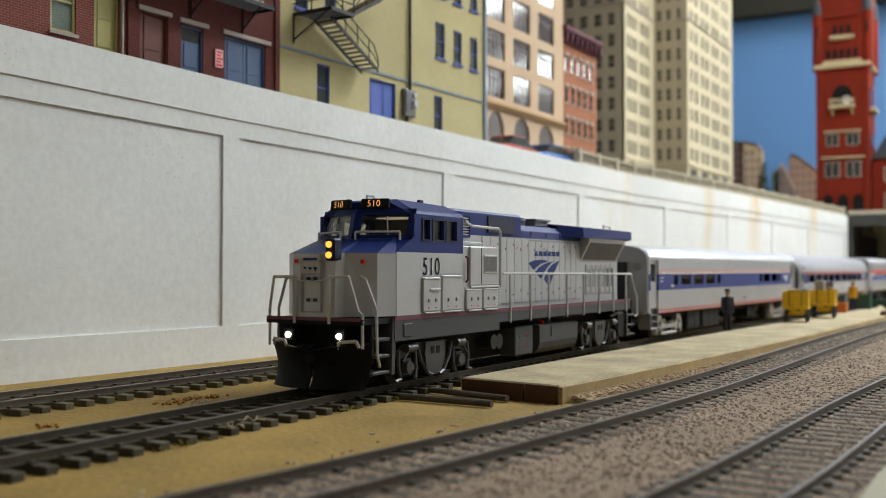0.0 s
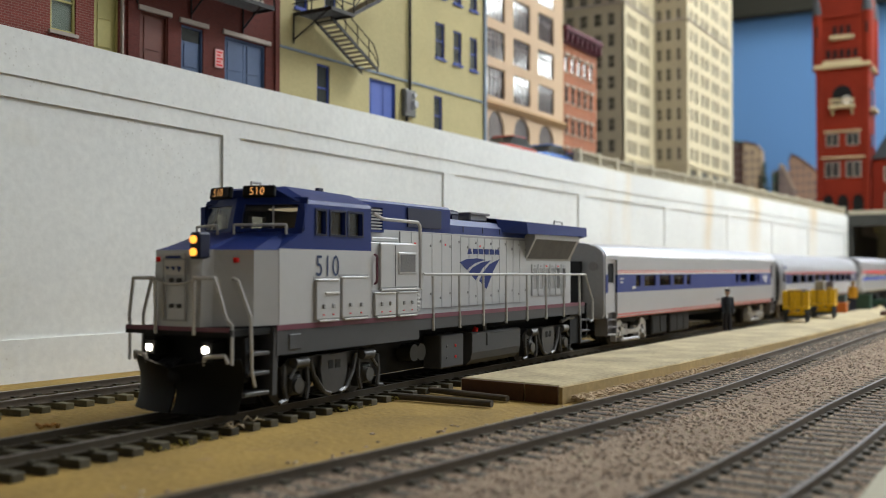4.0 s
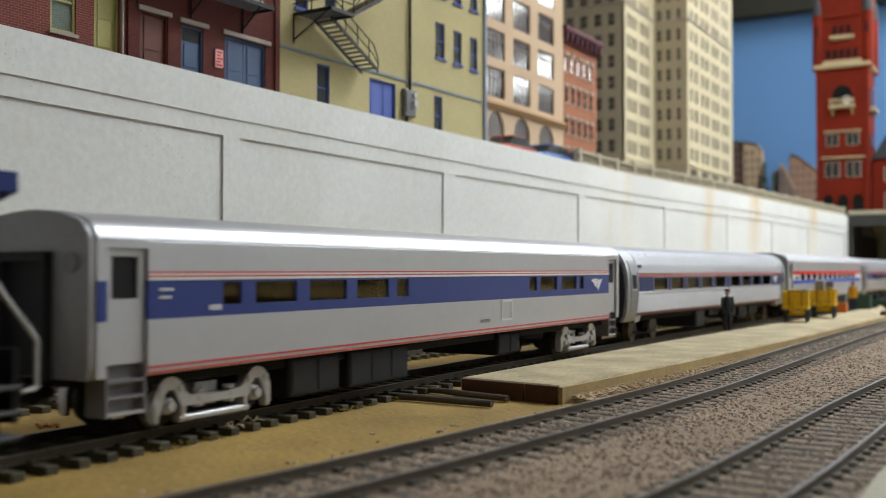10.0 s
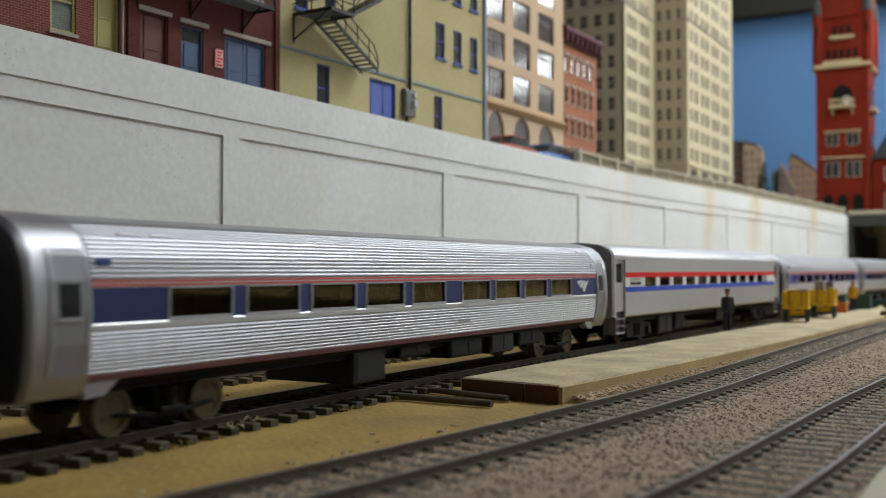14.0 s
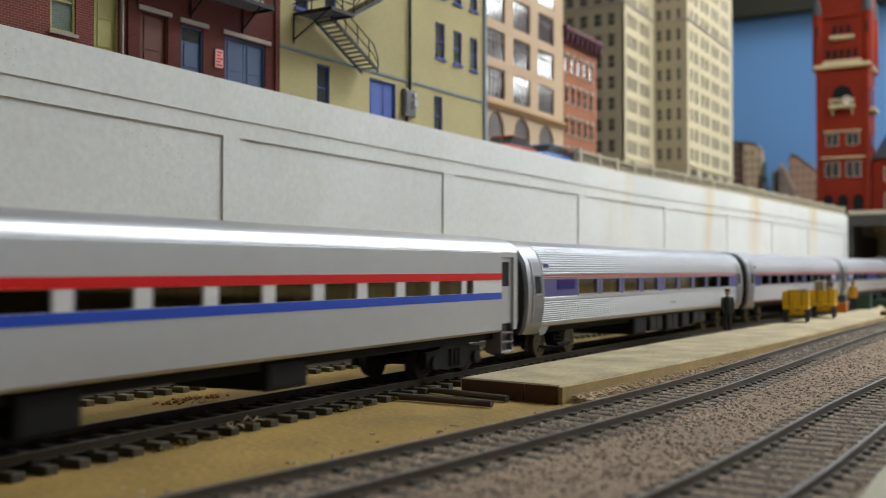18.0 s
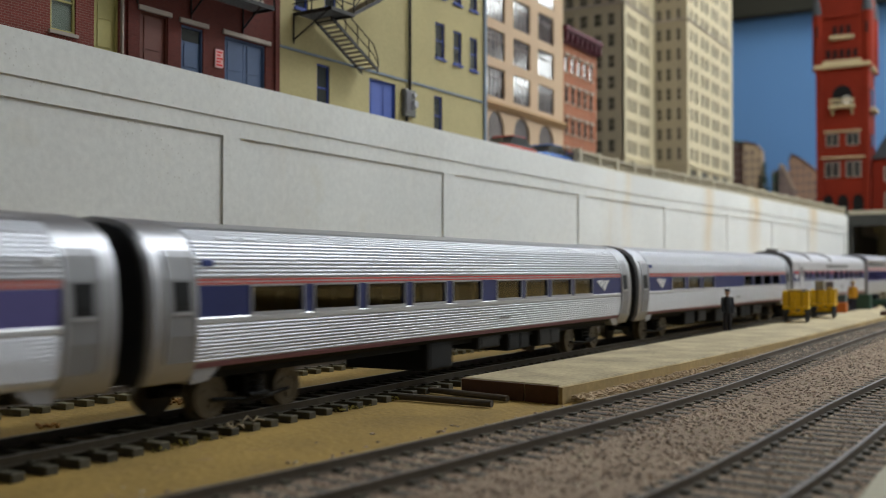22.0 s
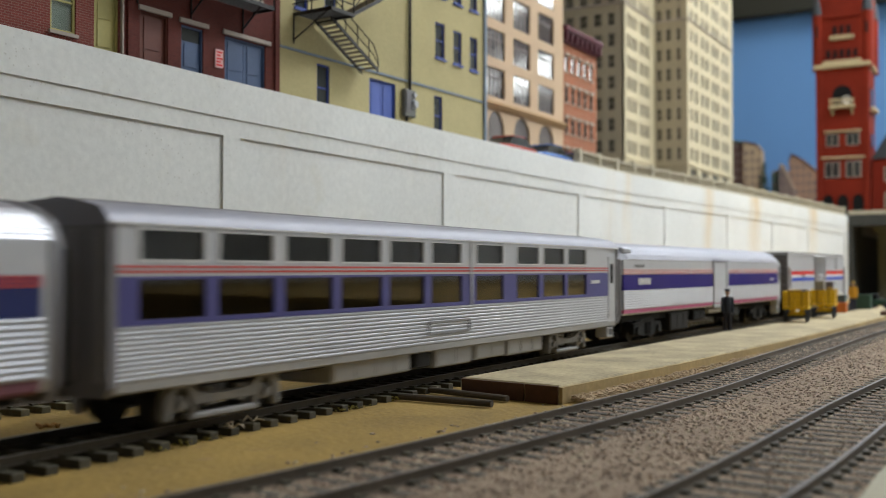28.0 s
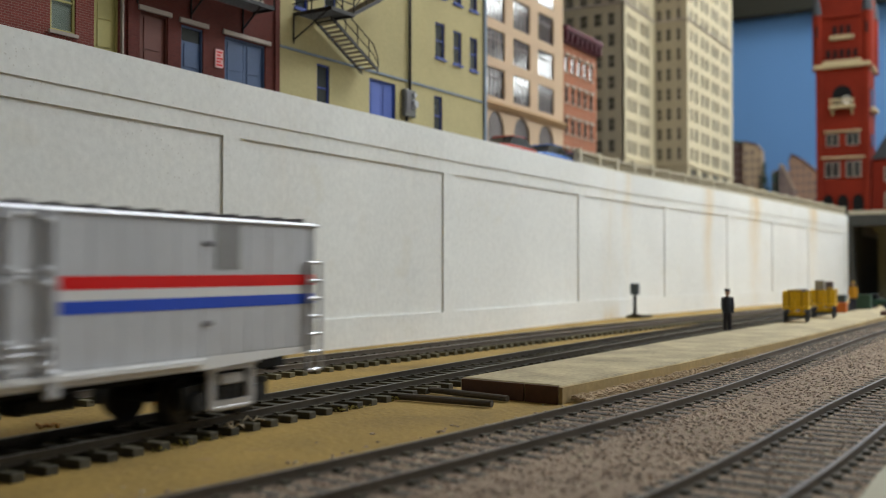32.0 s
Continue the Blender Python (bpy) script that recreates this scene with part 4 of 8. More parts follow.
# red brick clock tower with turrets
h = empty("clock_tower", pose(1.5, 0.038, 0), "tall red brick station tower with corner turrets", "tower")
HW2 = 34
part("shaft", box(B(), 0, 76, -HW2, HW2, SZ, 320), M_TOWERBRICK, h)
for y in (-HW2 - 1, HW2 - 6):
    part("corner_pilaster", box(B(), -2.4, 1, y, y + 7, SZ, 320), M_TOWERBRICK, h)
for y0, y1, z0, z1, m in ((-24, -4, 164, 187, M_PANEG), (4, 24, 164, 187, M_PANEG), (-22, -5, 209, 227, M_PANE), (5, 22, 209, 227, M_PANE)):
    w = part("window", box(B(), -1.2, 0.4, y0, y1, z0, z1), M_STONETRIM, h)
    part("pane", box(B(), -1.5, -1.2, y0 + 1.2, (y0 + y1) / 2 - 0.6, z0 + 1, z1 - 1), m, w)
    part("pane", box(B(), -1.5, -1.2, (y0 + y1) / 2 + 0.6, y1 - 1.2, z0 + 1, z1 - 1), m, w)
for z, y0, y1 in ((190.5, -29, 29), (228, -25, 25)):
    part("stone_band", bbox(B(), -3, 0.5, y0, y1, z + 0.6, z + 3.2, 0.5), M_TOWERTRIM, h)
for k in range(3):
    y = -20 + 20 * k
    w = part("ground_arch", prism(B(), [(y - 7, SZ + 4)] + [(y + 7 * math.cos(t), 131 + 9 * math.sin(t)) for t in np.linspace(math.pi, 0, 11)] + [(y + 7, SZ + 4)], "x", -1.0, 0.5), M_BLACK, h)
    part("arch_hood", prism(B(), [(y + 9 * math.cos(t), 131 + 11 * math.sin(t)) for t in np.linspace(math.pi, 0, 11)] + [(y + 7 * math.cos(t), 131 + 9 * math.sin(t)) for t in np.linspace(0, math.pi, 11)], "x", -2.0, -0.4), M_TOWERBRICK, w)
# Black slab stands for the darkness inside the open belfry arch.
ar = part("belfry_arch", prism(B(), [(-13, 262)] + [(13 * math.cos(t), 281 + 14 * math.sin(t)) for t in np.linspace(math.pi, 0, 13)] + [(13, 262)], "x", -0.9, 0.5), M_BLACK, h, "black arched slab for the dark belfry opening")
# Pale slab stands for bright sky seen through the far arch.
part("belfry_sky_patch", bbox(B(), -1.6, -0.8, -12, -1, 268, 279, 3), M_WHITE, ar)
bl = part("balcony", bbox(B(), -9, 0.5, -17, 17, 262, 266, 0.6), M_TOWERTRIM, h, "pale stone balcony")
for k in range(7):
    part("baluster", cyl(B(), (-8, -15 + 5 * k, 266), (-8, -15 + 5 * k, 273), 0.9, 8), M_TOWERTRIM, bl)
part("balcony_rail", bbox(B(), -9, -7, -17, 17, 273, 275, 0.4), M_TOWERTRIM, bl)
for y in (-13, 13):
    part("balcony_bracket", prism(B(), [(-8, 262), (0.5, 262), (0.5, 252)], "y", y - 1.5, y + 1.5), M_TOWERTRIM, bl)
part("cornice_band", bbox(B(), -5, 80, -38, 38, 320, 326, 1), M_TOWERTRIM, h, "broad pale cornice band")
part("cornice_band", bbox(B(), -3.5, 79, -26, 26, 326, 331, 1), M_TOWERTRIM, h)
part("upper_shaft", box(B(), -1, 77, -35.5, 35.5, 326, 430), M_TOWERBRICK, h)
for k in range(5):
    y = -18 + 9 * k
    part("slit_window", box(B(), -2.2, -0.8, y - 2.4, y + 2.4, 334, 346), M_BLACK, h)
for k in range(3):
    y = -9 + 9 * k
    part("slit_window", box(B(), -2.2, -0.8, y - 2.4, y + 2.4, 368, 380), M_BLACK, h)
part("stone_band", bbox(B(), -5, 0, -16, 16, 360, 366, 0.8), M_TOWERTRIM, h)
M_SLATE = mat("slate_grey", (0.045, 0.05, 0.055), 0.6, 0, 0.15, 80)
for y in (-33, 33):
    for x in (3, 73):
        t = part("turret", cyl(B(), (x, y, 318), (x, y, 398), 7, 16), M_TOWERBRICK, h, "round red corner turret", True)
        part("turret_cap", cyl(B(), (x, y, 398), (x, y, 450), 8.2, 16, 0.4), M_SLATE, t, "grey conical cap")
        part("turret_slit", box(B(), x - 8, x - 5, y - 1.5, y + 1.5, 366, 382), M_BLACK, t)
part("gable", prism(B(), [(-24, 392), (24, 392), (0, 440)], "x", -4, 2), M_TOWERBRICK, h)
part("spire_roof", prism(B(), [(-34, 430), (34, 430), (0, 520)], "x", 0, 76), M_SLATE, h)
for z0, z1 in ((164, 187), (209, 227), (262, 292), (336, 348)):
    part("side_window", box(B(), 26, 50, -HW2 - 1.2, -HW2 + 0.4, z0, z1), M_PANE, h)
part("side_balcony", bbox(B(), 20, 56, -HW2 - 7, -HW2, 258, 264, 0.6), M_TOWERTRIM, h)
# station wing beside the tower
h = empty("station_wing", pose(1.52, -0.05, 0), "red brick station wing with a grey roof", "building")
part("wing_wall", box(B(), 0, 120, -190, 52, SZ, 190), M_TOWERBRICK, h)
part("wing_roof", prism(B(), [(-192, 190), (53, 190), (20, 245), (-160, 245)], "x", -2, 122), M_SLATE, h, "steep grey slate roof")
for k in range(7):
    for z in (122, 158):
        w = part("window", box(B(), -1.2, 0.4, 22 - k * 28, 36 - k * 28, z, z + 20), M_PALETRIM, h)
        part("pane", box(B(), -1.5, -1.2, 23.4 - k * 28, 34.6 - k * 28, z + 1.4, z + 18.6), M_PANE, w)

# far city flats before the painted sky
M_FLAT = [mat("flat_tan", (0.46, 0.33, 0.2), 0.9, 0, 0.1, 30), mat("flat_brown", (0.1, 0.05, 0.04), 0.9, 0, 0.1, 30), mat("flat_green", (0.09, 0.13, 0.1), 0.9, 0, 0.1, 30), mat("flat_mauve", (0.2, 0.145, 0.12), 0.9, 0, 0.2, 30), mat("flat_rust", (0.33, 0.2, 0.13), 0.9, 0, 0.2, 30)]
M_FLATWIN = mat("flat_window", (0.16, 0.115, 0.1), 0.6, 0, 0.2, 60)
for outline, m, x in (([(326, 98), (420, 98), (420, 316), (349, 312), (326, 306)], 1, 2160), ([(288, 98), (326, 98), (326, 308), (300, 300), (288, 284)], 0, 2150), ([(250, 98), (273, 98), (273, 236), (264, 244), (250, 244)], 2, 2170), ([(222, 98), (254, 98), (252, 252), (246, 254), (222, 202)], 3, 2148), ([(178, 98), (236, 98), (236, 262), (231, 277), (214, 268), (194, 251), (180, 238)], 4, 2165), ([(60, 98), (178, 98), (178, 236), (60, 230)], 1, 2172)):
    h = empty("city_flat", pose(x * MM, 0, 0), "small tan and brown distant building front", "building", "far city fronts")
    part("front", prism(B(), outline, "x", 0, 24), M_FLAT[m], h)
    y0, y1 = min(p[0] for p in outline), max(p[0] for p in outline)
    oy, oz = zip(*sorted(((p[0], p[1]) for p in outline if p[1] > 100)))
    n = max(2, int((y1 - y0) / 11))
    for i in range(n):
        a, b = y0 + (y1 - y0) * (i + 0.28) / n, y0 + (y1 - y0) * (i + 0.72) / n
        for zz in np.arange(140, min(np.interp(a, oy, oz), np.interp(b, oy, oz)) - 15, 17):
            part("window", box(B(), -0.8, 0.2, a, b, zz, zz + 10), M_FLATWIN if m != 1 else M_FLAT[3], h)
    ledge = [(p, q) for p, q in zip(oy, oz)]
    part("parapet", prism(B(), ledge + [(p, q - 4) for p, q in reversed(ledge)], "x", -2, 0), M_FLAT[(m + 1) % 4], h)
tree = empty("model_tree", pose(2.14, 0.281, 0.098), "small dark green model tree before the sky", "tree")
part("trunk", cyl(B(), (0, 0, 0), (0, 0, 110), 2.4, 8, 1.2), M_FLAT[1], tree)
bm = B()
for k in range(150):
    zc = random.uniform(60, 158)
    r = 11 * (1 - abs(zc - 100) / 75) * random.uniform(0.3, 1.0)
    a = random.uniform(0, 6.28)
    bmesh.ops.create_icosphere(bm, subdivisions=1, radius=random.uniform(1.8, 3.6), matrix=pose(r * math.cos(a), r * math.sin(a), zc, random.uniform(0, 90), random.uniform(0, 90), 0) @ Matrix.Diagonal((1, 1.3, 0.6, 1)))
part("crown", bm, mat("model_foliage", (0.035, 0.06, 0.04), 0.9, 0, 0.4, 200), tree, "dark green clumped crown")

# street bridge over the tracks, with piers in its shade
br = empty("street_bridge", None, "beige street bridge across the tracks", "bridge")
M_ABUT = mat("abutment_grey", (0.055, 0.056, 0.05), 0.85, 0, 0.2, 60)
M_BRIDGE = mat("bridge_olive", (0.2, 0.19, 0.12), 0.8, 0, 0.15, 60)
part("deck", box(B(), 1346, 1760, -420, 60, 92, 100.6), M_BRIDGE, br)
part("fascia", bbox(B(), 1343, 1346.2, -420, 11, 88.5, 103.0, 0.6), M_ABUT, br, "dark grey concrete fascia")
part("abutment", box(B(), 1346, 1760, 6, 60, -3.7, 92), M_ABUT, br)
# Black wall added to stand for the dark under the bridge.
part("shade_wall", box(B(), 1740, 1760, -420, 6, -3.7, 92), M_BLACK, br)
for y in (-22, -190, -330):
    part("pier", bbox(B(), 1420, 1436, y - 7, y + 7, -3.7, 92, 1.2), M_BRIDGE, br, "square bridge pier")
    part("pier_cap", bbox(B(), 1416, 1440, y - 12, y + 12, 82, 92, 1.0), M_BRIDGE, br)
part("bridge_parapet", bbox(B(), 1344, 1348, -420, 11, 103.0, 108, 0.5), M_BEIGE, br)

# ---- station things ----
M_CARTY = mat("cart_yellow", (0.8, 0.5, 0.015), 0.5, 0, 0.12, 200)
M_STRAP = mat("strap_ochre", (0.42, 0.22, 0.015), 0.6, 0, 0.2, 200)
M_TYRE = mat("cart_wheel_dark", (0.03, 0.035, 0.045), 0.6, 0, 0.2, 200)


def luggage_cart(x, y, rz, load):
    c = empty("luggage_cart", pose(x * MM, y * MM, 1.6 * MM, 0, 0, rz), "yellow wooden baggage cart loaded with cases", "cart", "baggage carts on the platform")
    part("bed", bbox(B(), -12, 12, -7.4, 7.4, 8.0, 9.6, 0.2), M_CARTY, c)
    for s in (-1, 1):
        for k in range(4):
            part("slat", box(B(), s * 11.6 - 0.3, s * 11.6 + 0.3, -7.4, 7.4, 10.0 + k * 2.2, 12.0 + k * 2.2), M_CARTY, c)
        for k in range(4):
            part("side_slat", box(B(), -12, 12, s * 7.2 - 0.3, s * 7.2 + 0.3, 10.0 + k * 2.2, 12.0 + k * 2.2), M_CARTY, c)
        for k in (-4.5, 4.5):
            part("strap", box(B(), k - 0.5, k + 0.5, min(s * 7.4, s * 7.8), max(s * 7.4, s * 7.8), 9.6, 18.8), M_STRAP, c)
            part("end_strap", box(B(), min(s * 11.8, s * 12.2), max(s * 11.8, s * 12.2), k * 0.8 - 0.4, k * 0.8 + 0.4, 9.6, 18.8), M_STRAP, c)
        for q in (-1, 0, 1):
            part("stake", box(B(), s * 11.2 - 0.4, s * 11.2 + 0.4, q * 6.6 - 0.4, q * 6.6 + 0.4, 8, 19.4), M_CARTY, c)
    for sx in (-8.4, 8.4):
        part("axle", cyl(B(), (sx, -6.6, 3.6), (sx, 6.6, 3.6), 0.5, 8), M_TYRE, c)
        for sy in (-6.2, 6.2):
            w = part("wheel", ring(B(), (sx, sy, 3.6), "y", 2.6, 3.6, 1.2, 18), M_TYRE, c, "dark spoked wheel")
            for k in range(4):
                a = math.pi * k / 4
                part("spoke", cyl(B(), (sx - 2.8 * math.cos(a), sy, 3.6 - 2.8 * math.sin(a)), (sx + 2.8 * math.cos(a), sy, 3.6 + 2.8 * math.sin(a)), 0.25, 5), M_TYRE, w)
        part("axle_frame", box(B(), sx - 0.8, sx + 0.8, -4.4, 4.4, 4.2, 5.4), M_CARTY, c)
        for q in (-3, 3):
            part("axle_strut", box(B(), sx - 0.6, sx + 0.6, q - 0.6, q + 0.6, 5.4, 8), M_CARTY, c)
    part("tongue", rod(rod(B(), [(-9, -3, 6), (-13.5, 0, 6.4), (-9, 3, 6)], 0.55), [(-13.5, 0, 6.4), (-15.0, 0, 9.5), (-15.4, 0, 14)], 0.5), M_CARTY, c, "yellow draw bar")
    part("tongue_grip", rod(B(), [(-15.4, -2, 14), (-15.4, 2, 14)], 0.45), M_CARTY, c)
    for k, (a, b, w, d, hh, col) in enumerate(load):
        ob = solid("suitcase", bbox(B(), -w / 2, w / 2, -d / 2, d / 2, 0, hh, 0.6), mat("case_" + str(k), col, 0.6, 0, 0.15, 200), "small packed case on a baggage cart", "suitcase", "cases on the carts")
        ob.matrix_basis = c.matrix_basis @ pose(a * MM, b * MM, 9.6 * MM, 0, 0, random.uniform(-8, 8))


luggage_cart(647, -52.4, 6, [(-6, 1, 9, 8, 10.4, (0.4, 0.25, 0.05)), (5, -2, 8, 9, 10.6, (0.22, 0.2, 0.18)), (5.5, 4, 5, 4, 9, (0.3, 0.12, 0.06))])
luggage_cart(713, -58.4, 4, [(-6, 2, 8, 6, 15.5, (0.35, 0.33, 0.28)), (4, -2, 8, 7, 14.6, (0.16, 0.13, 0.14)), (-4, -4, 7, 4, 11, (0.45, 0.28, 0.06))])


def figurine(x, y, rz, coat, trousers, hat, label, k=1.0):
    """A plain painted model figure in one mesh."""
    bm = B()
    for s in (-1, 1):
        cyl(bm, (s * 1.3, 0.3, 0), (s * 1.1, 0, 10.4), 1.0, 8, 1.35)
        bbox(bm, s * 1.3 - 0.9, s * 1.3 + 0.9, -1.9, 1.1, 0, 0.9, 0.3)
    legs = len(bm.faces)
    cyl(bm, (0, 0, 9.4), (0, 0, 14.2), 2.1, 12, 2.4)
    cyl(bm, (0, 0, 14.2), (0, 0, 18.4), 2.4, 12, 1.9)
    for s in (-1, 1):
        cyl(bm, (s * 2.5, 0, 18.0), (s * 2.9, -0.5, 13.4), 0.85, 8)
        cyl(bm, (s * 2.9, -0.5, 13.4), (s * 2.4, -1.6, 9.8), 0.8, 8)
    coat_n = len(bm.faces)
    bmesh.ops.create_uvsphere(bm, u_segments=12, v_segments=8, radius=1.45, matrix=Matrix.Translation((0, -0.1, 20.8)))
    cyl(bm, (0, 0, 18.2), (0, 0, 19.8), 0.8, 8)
    head_n = len(bm.faces)
    cyl(bm, (0, 0, 21.6), (0, 0, 22.7), 1.4, 12, 1.5)
    bbox(bm, -1.3, 1.3, -2.5, -0.8, 21.5, 21.8, 0.1)
    for i, f in enumerate(bm.faces):
        f.material_index = 1 if i < legs else 0 if i < coat_n else 2 if i < head_n else 3
    bmesh.ops.scale(bm, vec=(k, k, k), verts=bm.verts)
    ob = solid("figurine", bm, [mat("fig_coat", coat, 0.6), mat("fig_trousers", trousers, 0.6), mat("fig_paint", (0.42, 0.25, 0.17), 0.6), mat("fig_cap", hat, 0.6)], label, "figurine", "model figures", smooth=True)
    ob.matrix_basis = pose(x * MM, y * MM, 1.6 * MM, 0, 0, rz)


figurine(536, -37, -60, (0.03, 0.036, 0.05), (0.02, 0.02, 0.03), (0.035, 0.04, 0.06), "painted model figure in dark uniform and cap", 0.97)
figurine(850, -58.5, -70, (0.62, 0.3, 0.02), (0.03, 0.035, 0.07), (0.5, 0.35, 0.1), "painted model figure in a yellow jacket", 1.02)
for x, y, a, b, hh, col, lab in ((813, -54.5, 9, 8, 13, (0.12, 0.17, 0.17), "grey-green crate on the platform"), (802, -57, 8, 7, 7.5, (0.65, 0.17, 0.03), "small orange crate on the platform"), (884, -62, 12, 12, 12, (0.035, 0.08, 0.055), "dark green machine box on the platform")):
    solid("crate", bbox(bbox(B(), x - a / 2, x + a / 2, y - b / 2, y + b / 2, 1.6, 1.6 + hh, 0.4), x - a / 2 - 0.3, x + a / 2 + 0.3, y - b / 2 - 0.3, y + b / 2 + 0.3, 1.6 + hh * 0.8, 1.6 + hh, 0.2), mat("crate_paint", col, 0.6, 0, 0.15, 150), lab, "crate", "crates by the carts")
tr2 = empty("baggage_tractor", pose(0.905, -0.073, 0.0016, 0, 0, 75), "small green baggage tractor", "tractor")
part("chassis", bbox(B(), -10, 10, -5, 5, 2.4, 7.4, 0.8), mat("tractor_green", (0.03, 0.075, 0.05), 0.5, 0, 0.1, 150), tr2)
part("seat", bbox(B(), 2, 8, -4, 4, 7.4, 12, 0.8), M_BLACK, tr2)
part("steering_wheel", ring(B(), (-1, 0, 12), "x", 1.6, 2.1, 0.4, 14), M_BLACK, tr2)
for sx in (-6.5, 6.5):
    for sy in (-5, 5):
        part("wheel", cyl(B(), (sx, sy - 0.9, 2.4), (sx, sy + 0.9, 2.4), 2.4, 14), M_TYRE, tr2)
solid("timber_block", bbox(B(), 764, 782, -93, -87.6, 1.6, 4.6, 0.5), mat("block_brown", (0.1, 0.05, 0.03), 0.7, 0, 0.25, 150), "short dark brown timber block on the platform edge", "timber")
# switch stand by the wall
sw = empty("switch_stand", pose(0.74, 0.084, -0.0037), "dark switch stand on a timber by the wall", "switch stand")
part("base_tie", bbox(B(), -3, 24, -6, 6, 0, 2.2, 0.3), M_TIE, sw)
part("stand_post", cyl(B(), (0, 0, 2), (0, 0, 20), 1.25, 10), M_DKGREY, sw)
part("target_box", bbox(B(), -2.6, 2.6, -3.0, 3.0, 18.4, 27.0, 0.4), mat("switch_box", (0.055, 0.075, 0.09), 0.5, 0, 0.15, 200), sw, "dark blue-grey target box")
part("foot_plate", bbox(B(), -3, 3, -3, 3, 2.2, 3.4, 0.3), M_DKGREY, sw)
# loose rails lying by the platform's end
for (xa, ya), (xb, yb), r in (((243, -15.6), (242, -46), 0.98), ((261, -15.3), (253.7, -45), 0.9)):
    solid("loose_rail", cyl(B(), (xa, ya, -2.5), (xb, yb, -2.5), r, 10), mat("log_dark", (0.085, 0.068, 0.05), 0.7, 0, 0.25, 200, 0.1), "dark round bar lying on the sand", "bar", "bars by the platform", smooth=True)
# litter caught in the ties
for x, y, z in ((181, -14.5, -1.6), (208, 28, -3.4), (172, -16, -1.8)):
    bm = B()
    for k in range(7):
        a = random.uniform(0, 6.28)
        rod(bm, [(x, y, z), (x + 1.6 * math.cos(a), y + 1.6 * math.sin(a), z + random.uniform(0.2, 1.4)), (x + 2.6 * math.cos(a + 0.6), y + 2.6 * math.sin(a + 0.6), z + random.uniform(-0.2, 0.6))], 0.12, 5)
    solid("grass_tuft", bm, mat("dry_fibre", (0.45, 0.38, 0.26), 0.9), "pale dry fibre tuft by the ties", "tuft", kind="stuff")
for x, y in ((205, 36), (209, 38), (216, 37), (221, 35.6), (160, 31)):
    bm = B()
    for k in range(14):
        a = [random.gauss(0, 1.6) for _ in range(2)]
        bbox(bm, x + a[0], x + a[0] + 0.9, y + a[1], y + a[1] + 0.9, -3.7, -3.0, 0.2)
    solid("debris", bm, mat("orange_crumb", (0.4, 0.2, 0.05), 0.9), "orange-brown crumbs on the sand", "debris", kind="stuff")


def street_car(x, y, rz, color, label):
    c = empty("model_car", pose(x * MM, y * MM, 105.6 * MM, 0, 0, rz), label, "car", "cars parked on the street")
    paint = mat("car_paint", color, 0.25, 0, 0.05, 100, coat=0.5)
    bm = B()
    prism(bm, [(-26, 4), (-26, 8.6), (-24, 10.2), (-10, 11.2), (25, 10.4), (26, 8), (26, 4)], "y", -10, 10)
    bmesh.ops.bevel(bm, geom=list(bm.edges), offset=0.8, segments=1, affect="EDGES")
    part("body", bm, paint, c)
    bm = B()
    prism(bm, [(-11, 11.0), (-5, 17.0), (13, 17.0), (20, 10.8)], "y", -8.6, 8.6)
    part("cabin", bm, M_PANE, c, "dark glass cabin")
    part("roof", bbox(B(), -5, 13, -8.4, 8.4, 16.6, 17.8, 0.5), paint, c)
    for sx in (-16, 16):
        for sy in (-9, 9):
            part("wheel", cyl(B(), (sx, sy - 1.4, 3.6), (sx, sy + 1.4, 3.6), 3.6, 16), M_TYRE, c)


street_car(600, 125.5, -4, (0.5, 0.06, 0.04), "red model car parked on the street")
street_car(655, 122.5, -4, (0.06, 0.16, 0.5), "bright blue model car parked on the street")
street_car(712, 119.5, -4, (0.03, 0.08, 0.32), "blue model car parked on the street")
# housings for the added, unseen light fixtures under the room's ceiling
for fx, fy, fz, watts in ADDED_FIXTURES:
    c = empty("added_light_fixture", pose(fx, fy, fz), "unseen long fluorescent fixture added to light the layout", "ceiling light", "fluorescent fixtures")
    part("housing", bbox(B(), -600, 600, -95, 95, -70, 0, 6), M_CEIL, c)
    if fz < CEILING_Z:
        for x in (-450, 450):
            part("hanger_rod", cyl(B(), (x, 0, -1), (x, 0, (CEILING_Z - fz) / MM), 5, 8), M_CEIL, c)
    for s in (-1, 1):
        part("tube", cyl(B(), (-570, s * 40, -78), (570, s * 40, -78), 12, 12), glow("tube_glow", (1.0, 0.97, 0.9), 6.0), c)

# ---- the train: shared pieces ----
def ribs(pts, pitch, depth):
    """Corrugates an outline (y, z): rounded ribs that stand out to its left side seen from its start."""
    pts = [Vector(p) for p in pts]
    seg = [(b - a).length for a, b in zip(pts, pts[1:])]
    total = sum(seg)
    n = max(1, round(total / pitch))
    out = []
    for i in range(n):
        for f, d in ((0.02, 0), (0.14, 0.62), (0.34, 0.95), (0.64, 0.95), (0.84, 0.62)):
            s = (i + f) / n * total
            k = 0
            while k < len(seg) - 1 and s > seg[k]:
                s -= seg[k]
                k += 1
            a, b = pts[k], pts[k + 1]
            t = (b - a).normalized()
            q = a + t * s + Vector((-t.y, t.x)) * depth * d
            out.append((q.x, q.y))
    return out


def hull(bm, near, x0, x1):
    """A solid along x from its near outline (y < 0, bottom to top), mirrored to the far side."""
    return prism(bm, list(near) + [(-y, z) for y, z in reversed(near)], "x", x0, x1)


